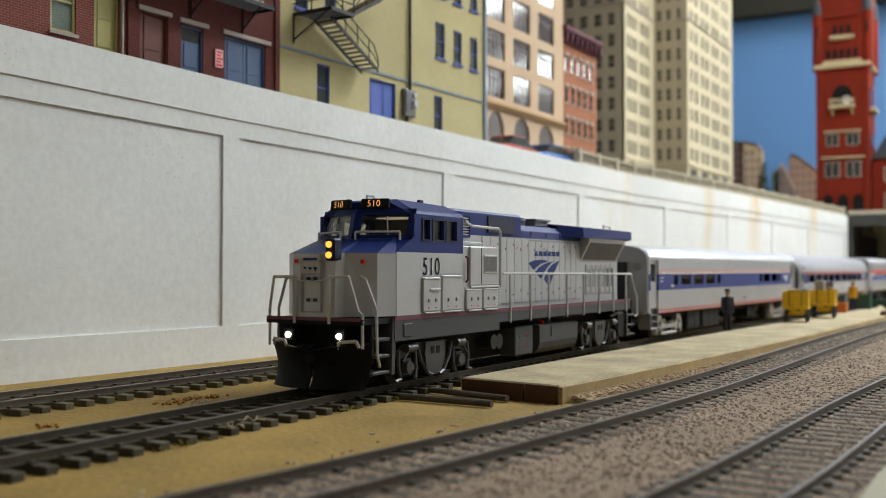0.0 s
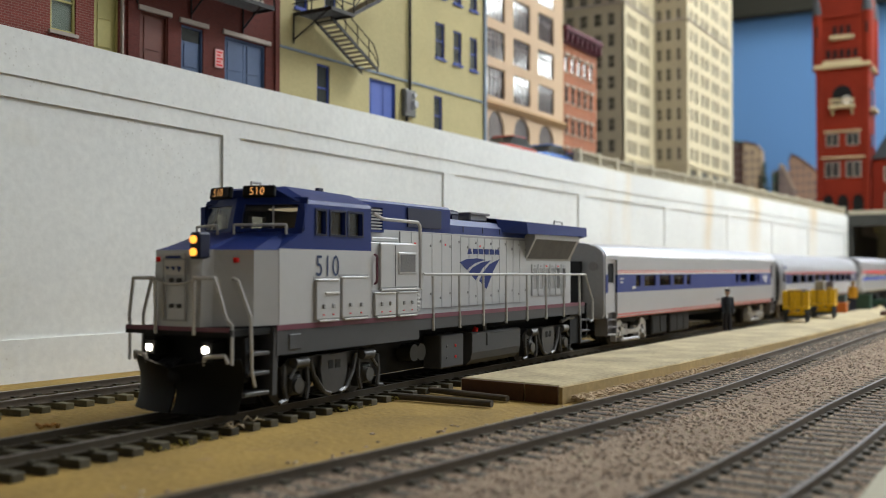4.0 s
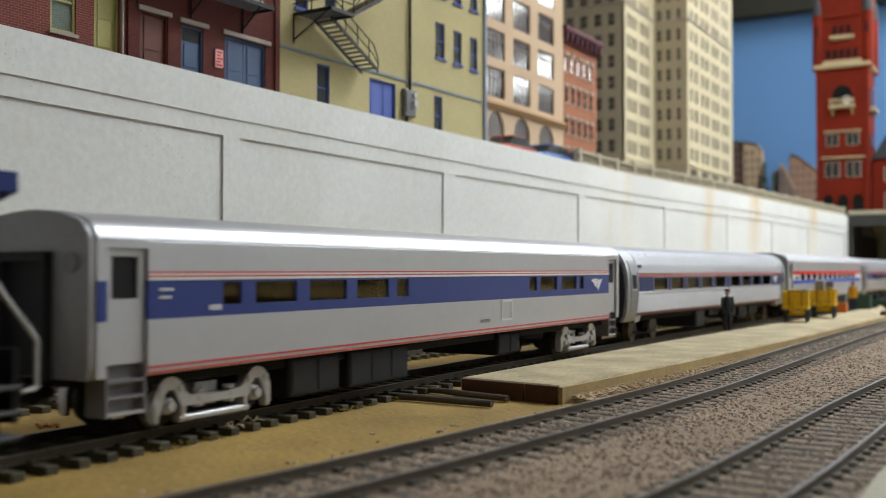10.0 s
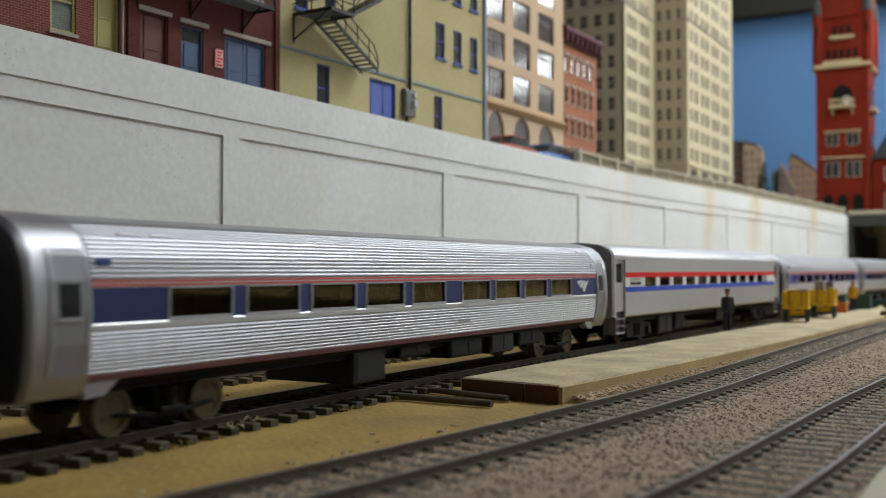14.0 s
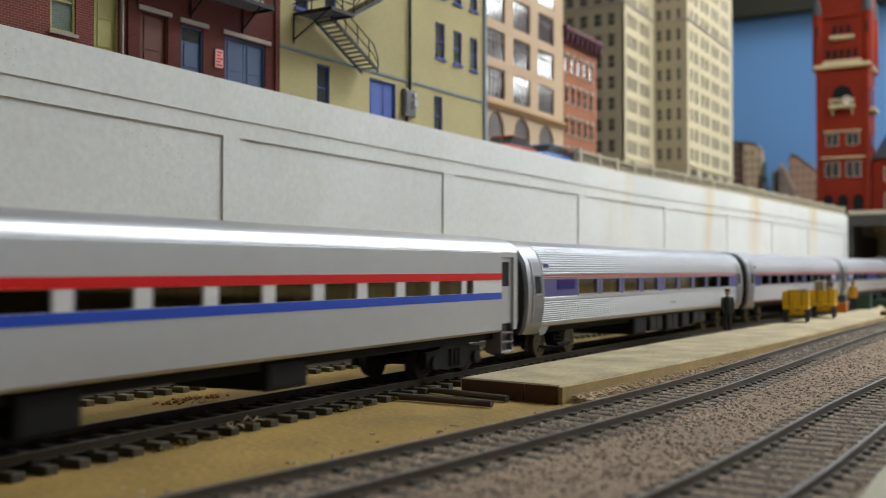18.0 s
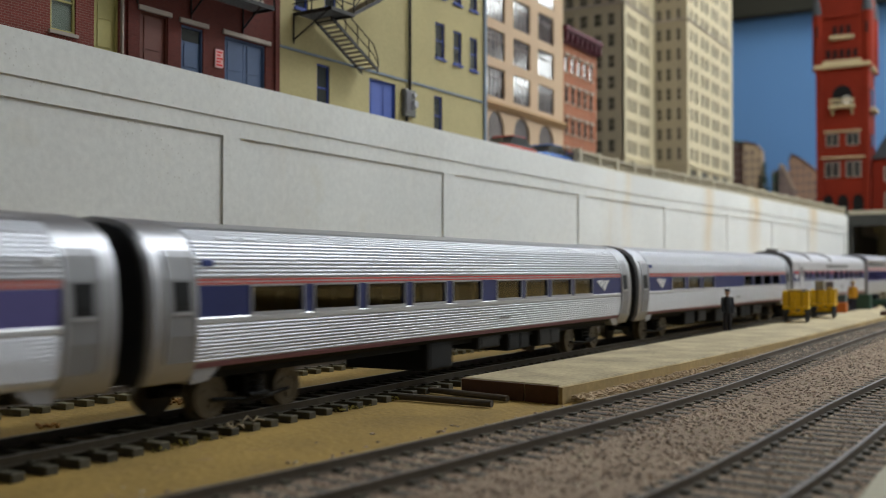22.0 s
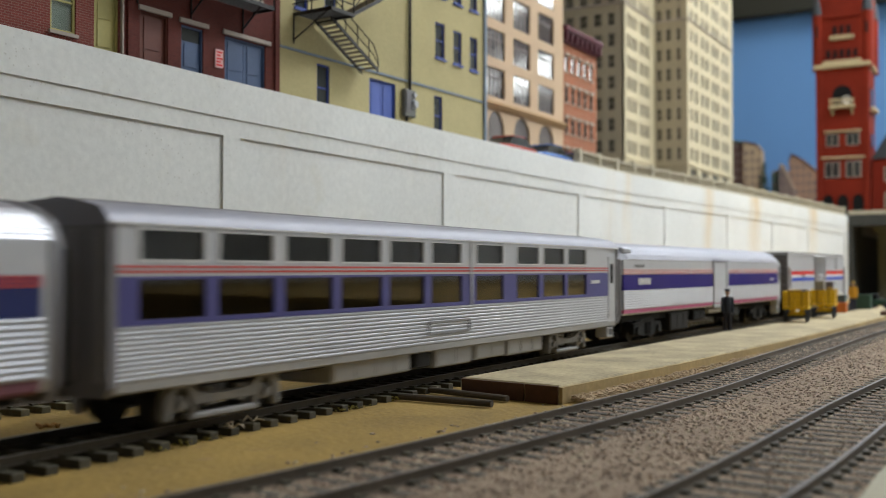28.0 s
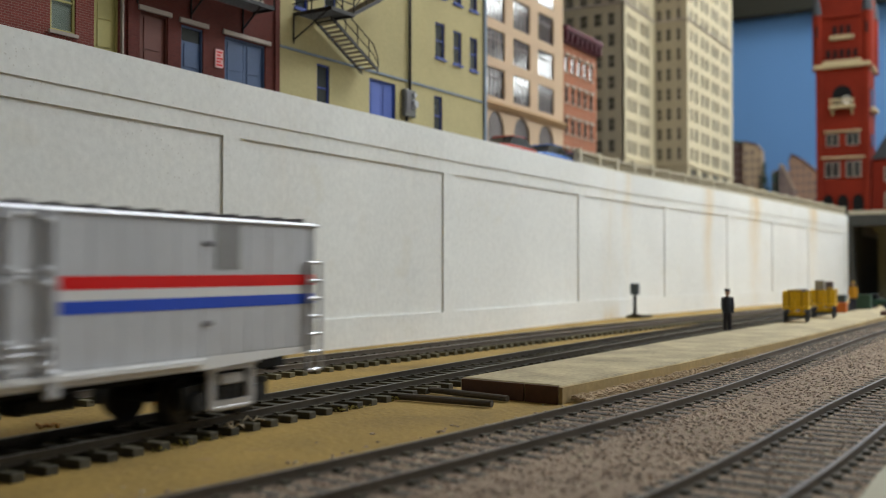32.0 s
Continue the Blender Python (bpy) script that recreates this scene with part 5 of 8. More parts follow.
def stripe(parent, name, x0, x1, z0, z1, y, material, label=""):
    """A painted band a hair proud of both sides."""
    for s in (-1, 1):
        part(name, box(B(), x0, x1, min(s * y, s * (y + 0.12)), max(s * y, s * (y + 0.12)), z0, z1), material, parent, label)


def windows(parent, band, wins, y, frame_mat=None, sill=False, glass_mat=None):
    """Panes set in a band's holes, and rims round them where given, under the band."""
    made = {}
    for x0, x1, z0, z1 in wins:
        key = (round(x1 - x0, 1), z0, z1)
        for s, b in zip((-1, 1), band):
            k2 = (key, s)
            if k2 not in made:
                w = key[0]
                pane = part("window_pane", box(B(), 0, w, min(s * (y - 0.75), s * (y - 0.45)), max(s * (y - 0.75), s * (y - 0.45)), z0, z1), glass_mat or M_TINT, b)
                pane.matrix_basis = pose(x0 * MM, 0, 0)
                rim = None
                if frame_mat:
                    bm = B()
                    t = 0.45
                    plate(bm, (-t, w + t, z0 - (t * 1.8 if sill else t), z1 + t * 0.6), [(0, w, z0, z1)], min(s * y, s * (y + 0.22)), max(s * y, s * (y + 0.22)))
                    rim = part("window_frame", bm, frame_mat, b, "bright metal window frame")
                    rim.matrix_basis = pose(x0 * MM, 0, 0)
                made[k2] = (pane, rim)
            else:
                for o in made[k2]:
                    if o:
                        again(o, x0, parent=b)


def band_plates(parent, x0, x1, z0, z1, y, wins, material, label="", name="window_band"):
    return [part(name, plate(B(), (x0, x1, z0, z1), wins, min(s * y, s * (y - 0.9)), max(s * y, s * (y - 0.9))), material, parent, label) for s in (-1, 1)]


def wheelset_mesh(paint, r=5.2, gauge=8.7):
    bm = B()
    cyl(bm, (0, -9.5, 0), (0, 9.5, 0), 1.0, 8)
    for s in (-1, 1):
        cyl(bm, (0, s * (gauge - 1.0), 0), (0, s * (gauge + 1.2), 0), r, 24, r * 0.985)
        cyl(bm, (0, s * (gauge - 1.7), 0), (0, s * (gauge - 1.0), 0), r + 0.7, 24)
        ring(bm, (0, s * (gauge + 1.25), 0), "y", r * 0.72, r * 0.97, 0.5, 24)
        for k in range(3):
            a = 2 * math.pi * k / 3
            cyl(bm, (2.4 * math.cos(a), s * (gauge + 1.0), 2.4 * math.sin(a)), (2.4 * math.cos(a), s * (gauge + 1.5), 2.4 * math.sin(a)), 0.6, 6)
    return mesh_of("wheelset", bm, paint, True)


WHEELSET = wheelset_mesh(M_WHEEL)
WHEELSET_DARK = wheelset_mesh(mat("wheel_dark", (0.03, 0.027, 0.024), 0.5, 0.3, 0.2, 300))
WHEELS = []


def truck(parent, x, style, base=27.5, label="", paint=None):
    """A two-axle truck under a car; its wheelsets turn as it rolls."""
    bm = B()
    h = base / 2
    mt = M_BLACK
    if style == "silver":          # outside frame with arched ends and a dropped middle
        mt = paint or M_TRUCK
        for s in (-1, 1):
            y0, y1 = min(s * 12.2, s * 14.6), max(s * 12.2, s * 14.6)
            n = 28
            top, low = [], []
            for i in range(n + 1):
                a = -h - 4.8 + (2 * h + 9.6) * i / n
                ear = max(0.0, 1 - ((abs(a) - h) / 5.0) ** 2) ** 0.5
                sag = 6.6 + 1.6 * min(1.0, abs(a) / h) ** 2
                top.append((a, max(sag if abs(a) < h else 4.0, 5.2 + 6.2 * ear)))
                ear2 = max(0.0, 1 - ((abs(a) - h) / 3.0) ** 2) ** 0.5
                low.append((a, max(4.8 if abs(a) < h else 2.4, 2.4 + 6.4 * ear2 if abs(abs(a) - h) < 3 else 0)))
            prism(bm, top + low[::-1], "y", y0, y1)
            for a in (-h, h):
                for d in (-4.6, 3.2):
                    bbox(bm, a + d, a + d + 1.5, y0 - 0.1, y1 + 0.1, 1.7, 6.4, 0.4)
                bbox(bm, a - 1.6, a + 1.6, min(s * 11, s * 14.2), max(s * 11, s * 14.2), 3.4, 7.0, 0.5)
                cyl(bm, (a, s * 14.0, 5.2), (a, s * 15.0, 5.2), 1.2, 10)
                for d in (-2.9, 2.9):
                    cyl(bm, (a + d, s * 14.4, 8.8), (a + d, s * 15.0, 8.8), 0.8, 10)
            bbox(bm, -h + 2.6, h - 2.6, y0 - 0.1, y1 + 0.3, 1.4, 2.9, 0.4)
            for a in (-5, 5):
                for k in range(3):
                    cyl(bm, (a, s * 13.6, 4.2 + k * 1.5), (a, s * 13.6, 5.0 + k * 1.5), 1.3, 10)
    elif style == "inside":        # inside bearings: wheels stand free, a slim dark frame between them
        for s in (-1, 1):
            y0, y1 = min(s * 4.4, s * 6.2), max(s * 4.4, s * 6.2)
            prism(bm, [(-h - 3, 4), (-h - 3, 8), (-5, 9.5), (5, 9.5), (h + 3, 8), (h + 3, 4), (h - 3, 4), (5, 5.5), (-5, 5.5), (-h + 3, 4)], "y", y0, y1)
            for k in range(4):
                cyl(bm, (0, s * 11.5, 5.2 + k * 1.5), (0, s * 11.5, 6.2 + k * 1.5), 2.2 - (k % 2) * 0.4, 12)
            bbox(bm, -3.4, 3.4, min(s * 8, s * 13.4), max(s * 8, s * 13.4), 4.0, 5.2, 0.3)
            rod(bm, [(-h, s * 10.6, 4.4), (-4, s * 12, 3.6), (4, s * 12, 3.6), (h, s * 10.6, 4.4)], 0.5)
    else:                          # cast outside frame, black or silver
        mt = M_DKGREY if style == "freight" else M_BLACK
        for s in (-1, 1):
            y0, y1 = min(s * 11.8, s * 13.8), max(s * 11.8, s * 13.8)
            prism(bm, [(-h - 4, 3.6), (-h - 4, 8.6), (-h + 3, 9.0), (-5, 10.8), (5, 10.8), (h - 3, 9.0), (h + 4, 8.6), (h + 4, 3.6), (h - 2, 3.6), (6, 2.4), (-6, 2.4), (-h + 2, 3.6)], "y", y0, y1)
            for a in (-h, h):
                cyl(bm, (a, s * 11, 5.2), (a, s * 15, 5.2), 2.1, 12)
            for a in (-2.6, 0, 2.6):
                cyl(bm, (a, s * 13.6, 3.4), (a, s * 13.6, 8.8), 1.0, 10)
    box(bm, -3.5, 3.5, -11.5, 11.5, 5.0, 9.0)
    tk = part("truck", bm, mt, parent, label, True)
    tk.matrix_basis = pose(x * MM, 0, 0)
    if style == "freight":
        for s in (-1, 1):
            y0, y1 = min(s * 14.4, s * 15.4), max(s * 14.4, s * 15.4)
            fr = part("side_frame", plate(B(), (-7.6, 7.6, 3.0, 13.2), [(-5.6, 5.6, 4.8, 11.4)], y0, y1), M_TRUCK, tk, "silver truck side frame")
            part("frame_rib", bbox(B(), -9.4, 9.4, y0, y1 + 0.2, 12.0, 13.4, 0.3), M_TRUCK, tk)
            part("frame_foot", bbox(B(), -6.2, 6.2, y0 - 0.1, y1 + 0.2, 2.4, 3.8, 0.4), M_TRUCK, tk)
            part("bolster_end", bbox(B(), -3.8, 3.8, y0 - 0.2, y1 + 0.4, 8.2, 10.6, 0.4), M_TRUCK, tk)
            for a in (-2.6, 0, 2.6):
                for k in range(4):
                    part("spring_coil", ring(B(), (a, 0, 0), "y", 0.5, 1.1, 0.5, 8), M_DKGREY, fr).matrix_basis = pose(0, (y0 + y1) / 2 * MM, (4.9 + k * 0.85) * MM)
    for a in (-h, h):
        w = new("wheelset", WHEELSET if style == "inside" else WHEELSET_DARK)
        w.parent = tk
        w.matrix_basis = pose(a * MM, 0, 5.2 * MM)
        WHEELS.append((w, a))
    return tk


def boarding_steps(parent, x0, x1, q, ya, yb, zs, top, material):
    """A step well with its treads and side plates on side q, from y = ya to yb."""
    w = part("step_well", box(B(), x0 + 0.4, x1 - 0.4, min(q * (ya - 0.5), q * (yb - 1.8)), max(q * (ya - 0.5), q * (yb - 1.8)), zs[0], top), material, parent, "silver boarding steps")
    for z in zs:
        part("step_tread", box(B(), x0 + 0.5, x1 - 0.5, min(q * ya, q * yb), max(q * ya, q * yb), z, z + 0.6), M_SILVER if z == zs[0] else material, w)
    for x in (x0, x1 - 0.5):
        part("step_side", box(B(), x, x + 0.5, min(q * ya, q * yb), max(q * ya, q * yb), zs[0] - 0.2, top), material, w)


def coupler(parent, x, s):
    bm = B()
    bbox(bm, min(x, x + s * 5), max(x, x + s * 5), -1.2, 1.2, 8.4, 10.4, 0.3)
    bbox(bm, min(x + s * 4, x + s * 6.4), max(x + s * 4, x + s * 6.4), -2.0, 1.6, 7.8, 11.2, 0.5)
    return part("coupler", bm, M_BLACK, parent)


def vehicle(name, label, at, span):
    """An empty on the rail top under the car's middle; at: its place in the train, span: half the truck distance."""
    ob = empty(name, None, label, "locomotive" if "loco" in name else "train car", "cars of the passenger train" if "loco" not in name else "")
    ob["at"], ob["span"] = at, span
    return ob


EMBLEM = [[(0, 0.87), (0.15, 0.96), (0.41, 1), (0.63, 0.95), (0.37, 0.85), (0.21, 0.7), (0.17, 0.62)],
          [(0.21, 0.57), (0.32, 0.72), (0.53, 0.87), (0.77, 0.94), (0.57, 0.7), (0.43, 0.43), (0.39, 0.3), (0.33, 0.38)],
          [(0.48, 0.28), (0.56, 0.53), (0.73, 0.81), (1, 0.99), (0.83, 0.6), (0.72, 0.25), (0.6, 0)]]


def arrow_mark(parent, x, z, w, h, y, material, label="pale arrow-shaped emblem"):
    """The road's emblem as three plain swept bands that narrow to a point below."""
    for s in (-1, 1):
        for q in EMBLEM:
            bm = prism(B(), [(x + (a if s < 0 else 1 - a) * w, z + b * h) for a, b in q], "y", min(s * y, s * (y + 0.16)), max(s * y, s * (y + 0.16)))
            part("emblem", bm, material, parent, label)


def bars(parent, x0, x1, z0, z1, y, material, n=6, name="lettering"):
    """Unreadable lettering as a row of plain bars on both sides."""
    w = (x1 - x0) / n
    for s in (-1, 1):
        for i in range(n):
            part(name, box(B(), x0 + i * w, x0 + (i + 0.72) * w, min(s * y, s * (y + 0.15)), max(s * y, s * (y + 0.15)), z0, z1), material, parent)


def under_boxes(parent, spec):
    """Equipment boxes under the floor: (x0, x1, z0, material, name)."""
    for x0, x1, z0, m, nm in spec:
        bx = part(nm, bbox(B(), x0, x1, -15.2, 15.2, z0, 12.2, 0.5), m, parent)
        n = max(1, int((x1 - x0) / 9))
        w = (x1 - x0) / n
        for s in (-1, 1):
            door = None
            for i in range(n):
                if door is None:
                    door = part("box_door", box(B(), 0, w * 0.8, min(s * 15.1, s * 15.4), max(s * 15.1, s * 15.4), z0 + 1.0, 11.2), m, bx)
                    door.matrix_basis = pose((x0 + w * 0.1) * MM, 0, 0)
                else:
                    again(door, x0 + w * (i + 0.1))


def seats(parent, x0, x1, step=11.0, z=22.5):
    bm = B()
    x = x0
    while x < x1:
        for s in (-1, 1):
            bbox(bm, x, x + 2.2, min(s * 3, s * 15), max(s * 3, s * 15), z, z + 7.0, 0.6)
        x += step
    # Dark wall added along the middle to stop light from the far windows.
    part("view_block", box(B(), x0 - 8, x1 + 10, -0.5, 0.5, z - 6, z + 12), M_SEAT, parent, "dark wall added inside to block the view through")
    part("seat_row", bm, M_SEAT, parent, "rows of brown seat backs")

# ---- ribbed stainless tube coaches ----
def tube_coach(label, at, wins, blue, maroon, logos, boxes, dome=True, violet_sign=False):
    ob = vehicle("ribbed_coach", label, at, 105)
    low = [(-15.6, 10.4), (-16.4, 12.2)]
    body_low = ribs([(-16.9, 13.9), (-17.7, 18), (-18.0, 22.0)], 0.84, 0.32)
    part("lower_body", hull(B(), body_low, -131, 131), M_STEEL, ob, "ribbed stainless lower sides")
    part("side_sill", hull(B(), [(-14.8, 11.4), (-15.6, 12.0), (-16.4, 12.8)], -131, 131), M_BLACK, ob, "black sill under the ribs")
    for q in (-1, 1):
        part("end_skirt", prism(B(), [(q * 131, 13.0), (q * 131, 9.4), (q * 126, 9.8), (q * 122, 13.0)], "y", -16.2, 16.2), M_STEELEND, ob, "steel skirt at the car's end")
    part("sill_stripe", hull(B(), [(-16.6, 12.7), (-17.0, 13.6), (-17.0, 14.0)], -131, 131), M_MAROON if maroon else M_SILVER, ob)
    part("belt_rail", hull(B(), [(-18.0, 22.0), (-18.25, 22.4), (-18.25, 23.4), (-18.0, 23.7)], -131, 131), M_SILVER, ob)
    band = band_plates(ob, -131, 131, 23.7, 30.5, 18.05, wins, blue, "coloured band between the windows")
    windows(ob, band, wins, 18.05, M_STEEL, True)
    part("stripe_rail", hull(B(), [(-18.0, 30.5), (-17.9, 32.1)], -131, 131), M_SILVER, ob)
    stripe(ob, "red_stripe", -131, 131, 30.7, 31.15, 18.0, M_PINK)
    stripe(ob, "red_stripe", -131, 131, 31.5, 31.95, 17.95, M_PINK)
    roof = ribs([(-17.85, 32.1), (-17.0, 36.2), (-14.8, 40.2), (-11.6, 42.7)], 0.95, 0.42)
    part("roof", hull(B(), roof + [(-11.2, 43.0), (-6, 44.4), (0, 44.9)][:-1], -131, 131), M_STEEL, ob, "ribbed stainless roof")
    part("roof_cap", hull(B(), [(-10.6, 43.3), (-6, 44.6), (-0.1, 45.1)], -131, 131), M_CAP, ob)
    end = [(-15.6, 10.2), (-17.3, 13.5), (-18.2, 20), (-18.4, 26), (-17.9, 32), (-16.9, 36.5), (-14.6, 40.6), (-11, 43.3), (-5, 44.8), (-0.1, 45.3)]
    for s in (-1, 1):
        a, b = (-144.0, -131) if s < 0 else (131, 144.0)
        part("vestibule", hull(B(), end, a, b), M_STEELEND, ob, "smooth stainless end section", True)
        for q in (-1, 1):
            d0, d1 = (-139.8, -132.0) if s < 0 else (132.0, 139.8)
            w0, w1 = d0 + 1.4, d1 - 1.8
            prof = [(17.42, 14.4), (18.3, 20), (18.52, 26), (18.02, 32), (17.0, 36.6), (16.3, 38.0)]
            def skin(pts, out, deep):
                return [(q * (y + out), z) for y, z in pts] + [(q * (y - deep), z) for y, z in reversed(pts)]
            dr = part("door", prism(B(), skin(prof, 0.06, 0.6), "x", d0, d1), M_DOORG, ob, "grey steel side door")
            wp = [(18.44, 25.2), (18.47, 27), (18.1, 31.4)]
            part("door_window", prism(B(), skin(wp, 0.16, 0.4), "x", w0, w1), M_BLACK, dr, "dark door window")
            part("window_sill", prism(B(), skin([(18.42, 24.4), (18.46, 25.1)], 0.35, 0.4), "x", w0 - 0.4, w1 + 0.4), M_STEEL, dr)
            for e in (d0 - 0.5, d1):
                part("door_post", prism(B(), skin(prof, 0.22, 0.5), "x", e, e + 0.5), M_STEEL, dr)
        part("end_cap", hull(B(), [(y * 0.97, z * 0.985 + 0.15) for y, z in end], min(s * 144, s * 144.8), max(s * 144, s * 144.8)), M_STEELEND, ob, "rounded steel end rim", True)
        x = s * 144.8
        part("end_wall", hull(B(), [(y * 0.93, z * 0.97 + 0.3) for y, z in end], min(x, x + s * 0.8), max(x, x + s * 0.8)), M_RUBBER, ob, "black end wall")
        for k in range(3):
            bm = B()
            box(bm, min(x + s * (0.8 + k), x + s * (1.5 + k)), max(x + s * (0.8 + k), x + s * (1.5 + k)), -6.5 + k * 0.3, 6.5 - k * 0.3, 11, 38 - k * 0.3)
            part("bellows", bm, M_RUBBER, ob)
        coupler(ob, s * 140, s)
        for q in (-1, 1):
            part("marker_plate", bbox(B(), min(s * 126, s * 129.6), max(s * 126, s * 129.6), min(q * 17.0, q * 17.9), max(q * 17.0, q * 17.9), 34.6, 36.2, 0.2), M_BLUE if s < 0 else M_SILVER, ob)
    if dome:
        for x in (-122, -113, 118):
            for q in (-1, 1):
                part("roof_vent", bbox(B(), x, x + 5, min(q * 12.2, q * 14.9), max(q * 12.2, q * 14.9), 39.6, 41.4, 0.5), M_STEEL, ob)
    for x0, z0, w, h in logos:
        arrow_mark(ob, x0, z0, w, h, 18.12, M_WHITE)
    if violet_sign:
        part("sign_panel", box(B(), -119, -103, -18.35, -18.1, 26.4, 30.0), M_PURPLE, ob, "violet panel patch")
    bars(ob, 12, 20, 17.4, 18.3, 18.15, M_ENDG, 5)
    part("underframe", box(B(), -138, 138, -13, 13, 9.8, 12.4), M_BLACK, ob)
    under_boxes(ob, boxes)
    seats(ob, -112, 104)
    truck(ob, -105, "inside", 27.5)
    truck(ob, 105, "inside", 27.5)
    return ob


W9 = [(-110.8 + 23.95 * i, -92.2 + 23.95 * i, 24.3, 30.2) for i in range(5)] + [(14.8 + 23.3 * i, 33.6 + 23.3 * i, 24.3, 30.2) for i in range(4)]
tube_coach("ribbed stainless coach with a blue window band and nine large windows", (298 + 597.2) / 2, W9, M_BANDBLUE, True, [(110, 24.8, 12, 4.8)], [(-41, -25, 3.0, M_DKGREY, "battery_box"), (-18, 0, 8.2, M_BLACK, "air_tank"), (12, 34, 6.0, M_BLACK, "equipment_box"), (40, 58, 5.4, M_DKGREY, "equipment_box"), (62, 82, 6.6, M_BLACK, "equipment_box")])
W10 = [(-99.3 + 24.4 * i, -80.2 + 24.4 * i, 24.3, 30.2) for i in range(4)] + [(3.1 + 23.4 * i, 22.2 + 23.4 * i, 24.3, 30.2) for i in range(5)]
tube_coach("ribbed stainless coach with a faded violet band and a sign patch", (894.8 + 1193) / 2, W10, mat("faded_violet", (0.1, 0.09, 0.26), 0.45, 0, 0.08, 150), False, [], [(-31, -14, 4.0, M_BLACK, "battery_box"), (-10, 8, 4.6, M_DKGREY, "equipment_box"), (14, 32, 3.6, M_DKGREY, "equipment_box"), (38, 50, 4.0, M_DKGREY, "equipment_box"), (56, 76, 5.0, M_DKGREY, "equipment_box")], violet_sign=True)
W11 = [(-113.7 + 23.4 * i, -95.0 + 23.4 * i, 24.3, 30.2) for i in range(5)] + [(10.1 + 22.6 * i, 29.0 + 22.6 * i, 24.3, 30.2) for i in range(4)]
tube_coach("ribbed stainless coach with navy band and silver window frames", (1193 + 1490.7) / 2, W11, M_NAVY, True, [(102, 24.8, 14, 4.8)], [(-31, -15, 3.2, M_BLACK, "battery_box"), (2, 18, 7.5, M_DKGREY, "air_tank"), (24, 42, 5.5, M_BLACK, "equipment_box"), (50, 70, 5.5, M_DKGREY, "equipment_box")])
W12 = [(-98.8 + 24.4 * i, -79.8 + 24.4 * i, 24.3, 30.2) for i in range(3)] + [(28.9 + 22.2 * i, 46.4 + 22.2 * i, 24.3, 30.2) for i in range(4)]
tube_coach("ribbed stainless cafe coach with a blank middle and seven windows", (1490.7 + 1789.8) / 2, W12, M_NAVY, True, [(-121, 24.8, 13, 4.8)], [(-72, -56, 5.0, M_BLACK, "equipment_box"), (-50, -36, 6.0, M_DKGREY, "equipment_box"), (-20, -4, 4.0, M_BLACK, "equipment_box"), (2, 22, 4.6, M_DKGREY, "equipment_box"), (30, 52, 5.0, M_BLACK, "equipment_box"), (58, 78, 6.0, M_DKGREY, "equipment_box")])


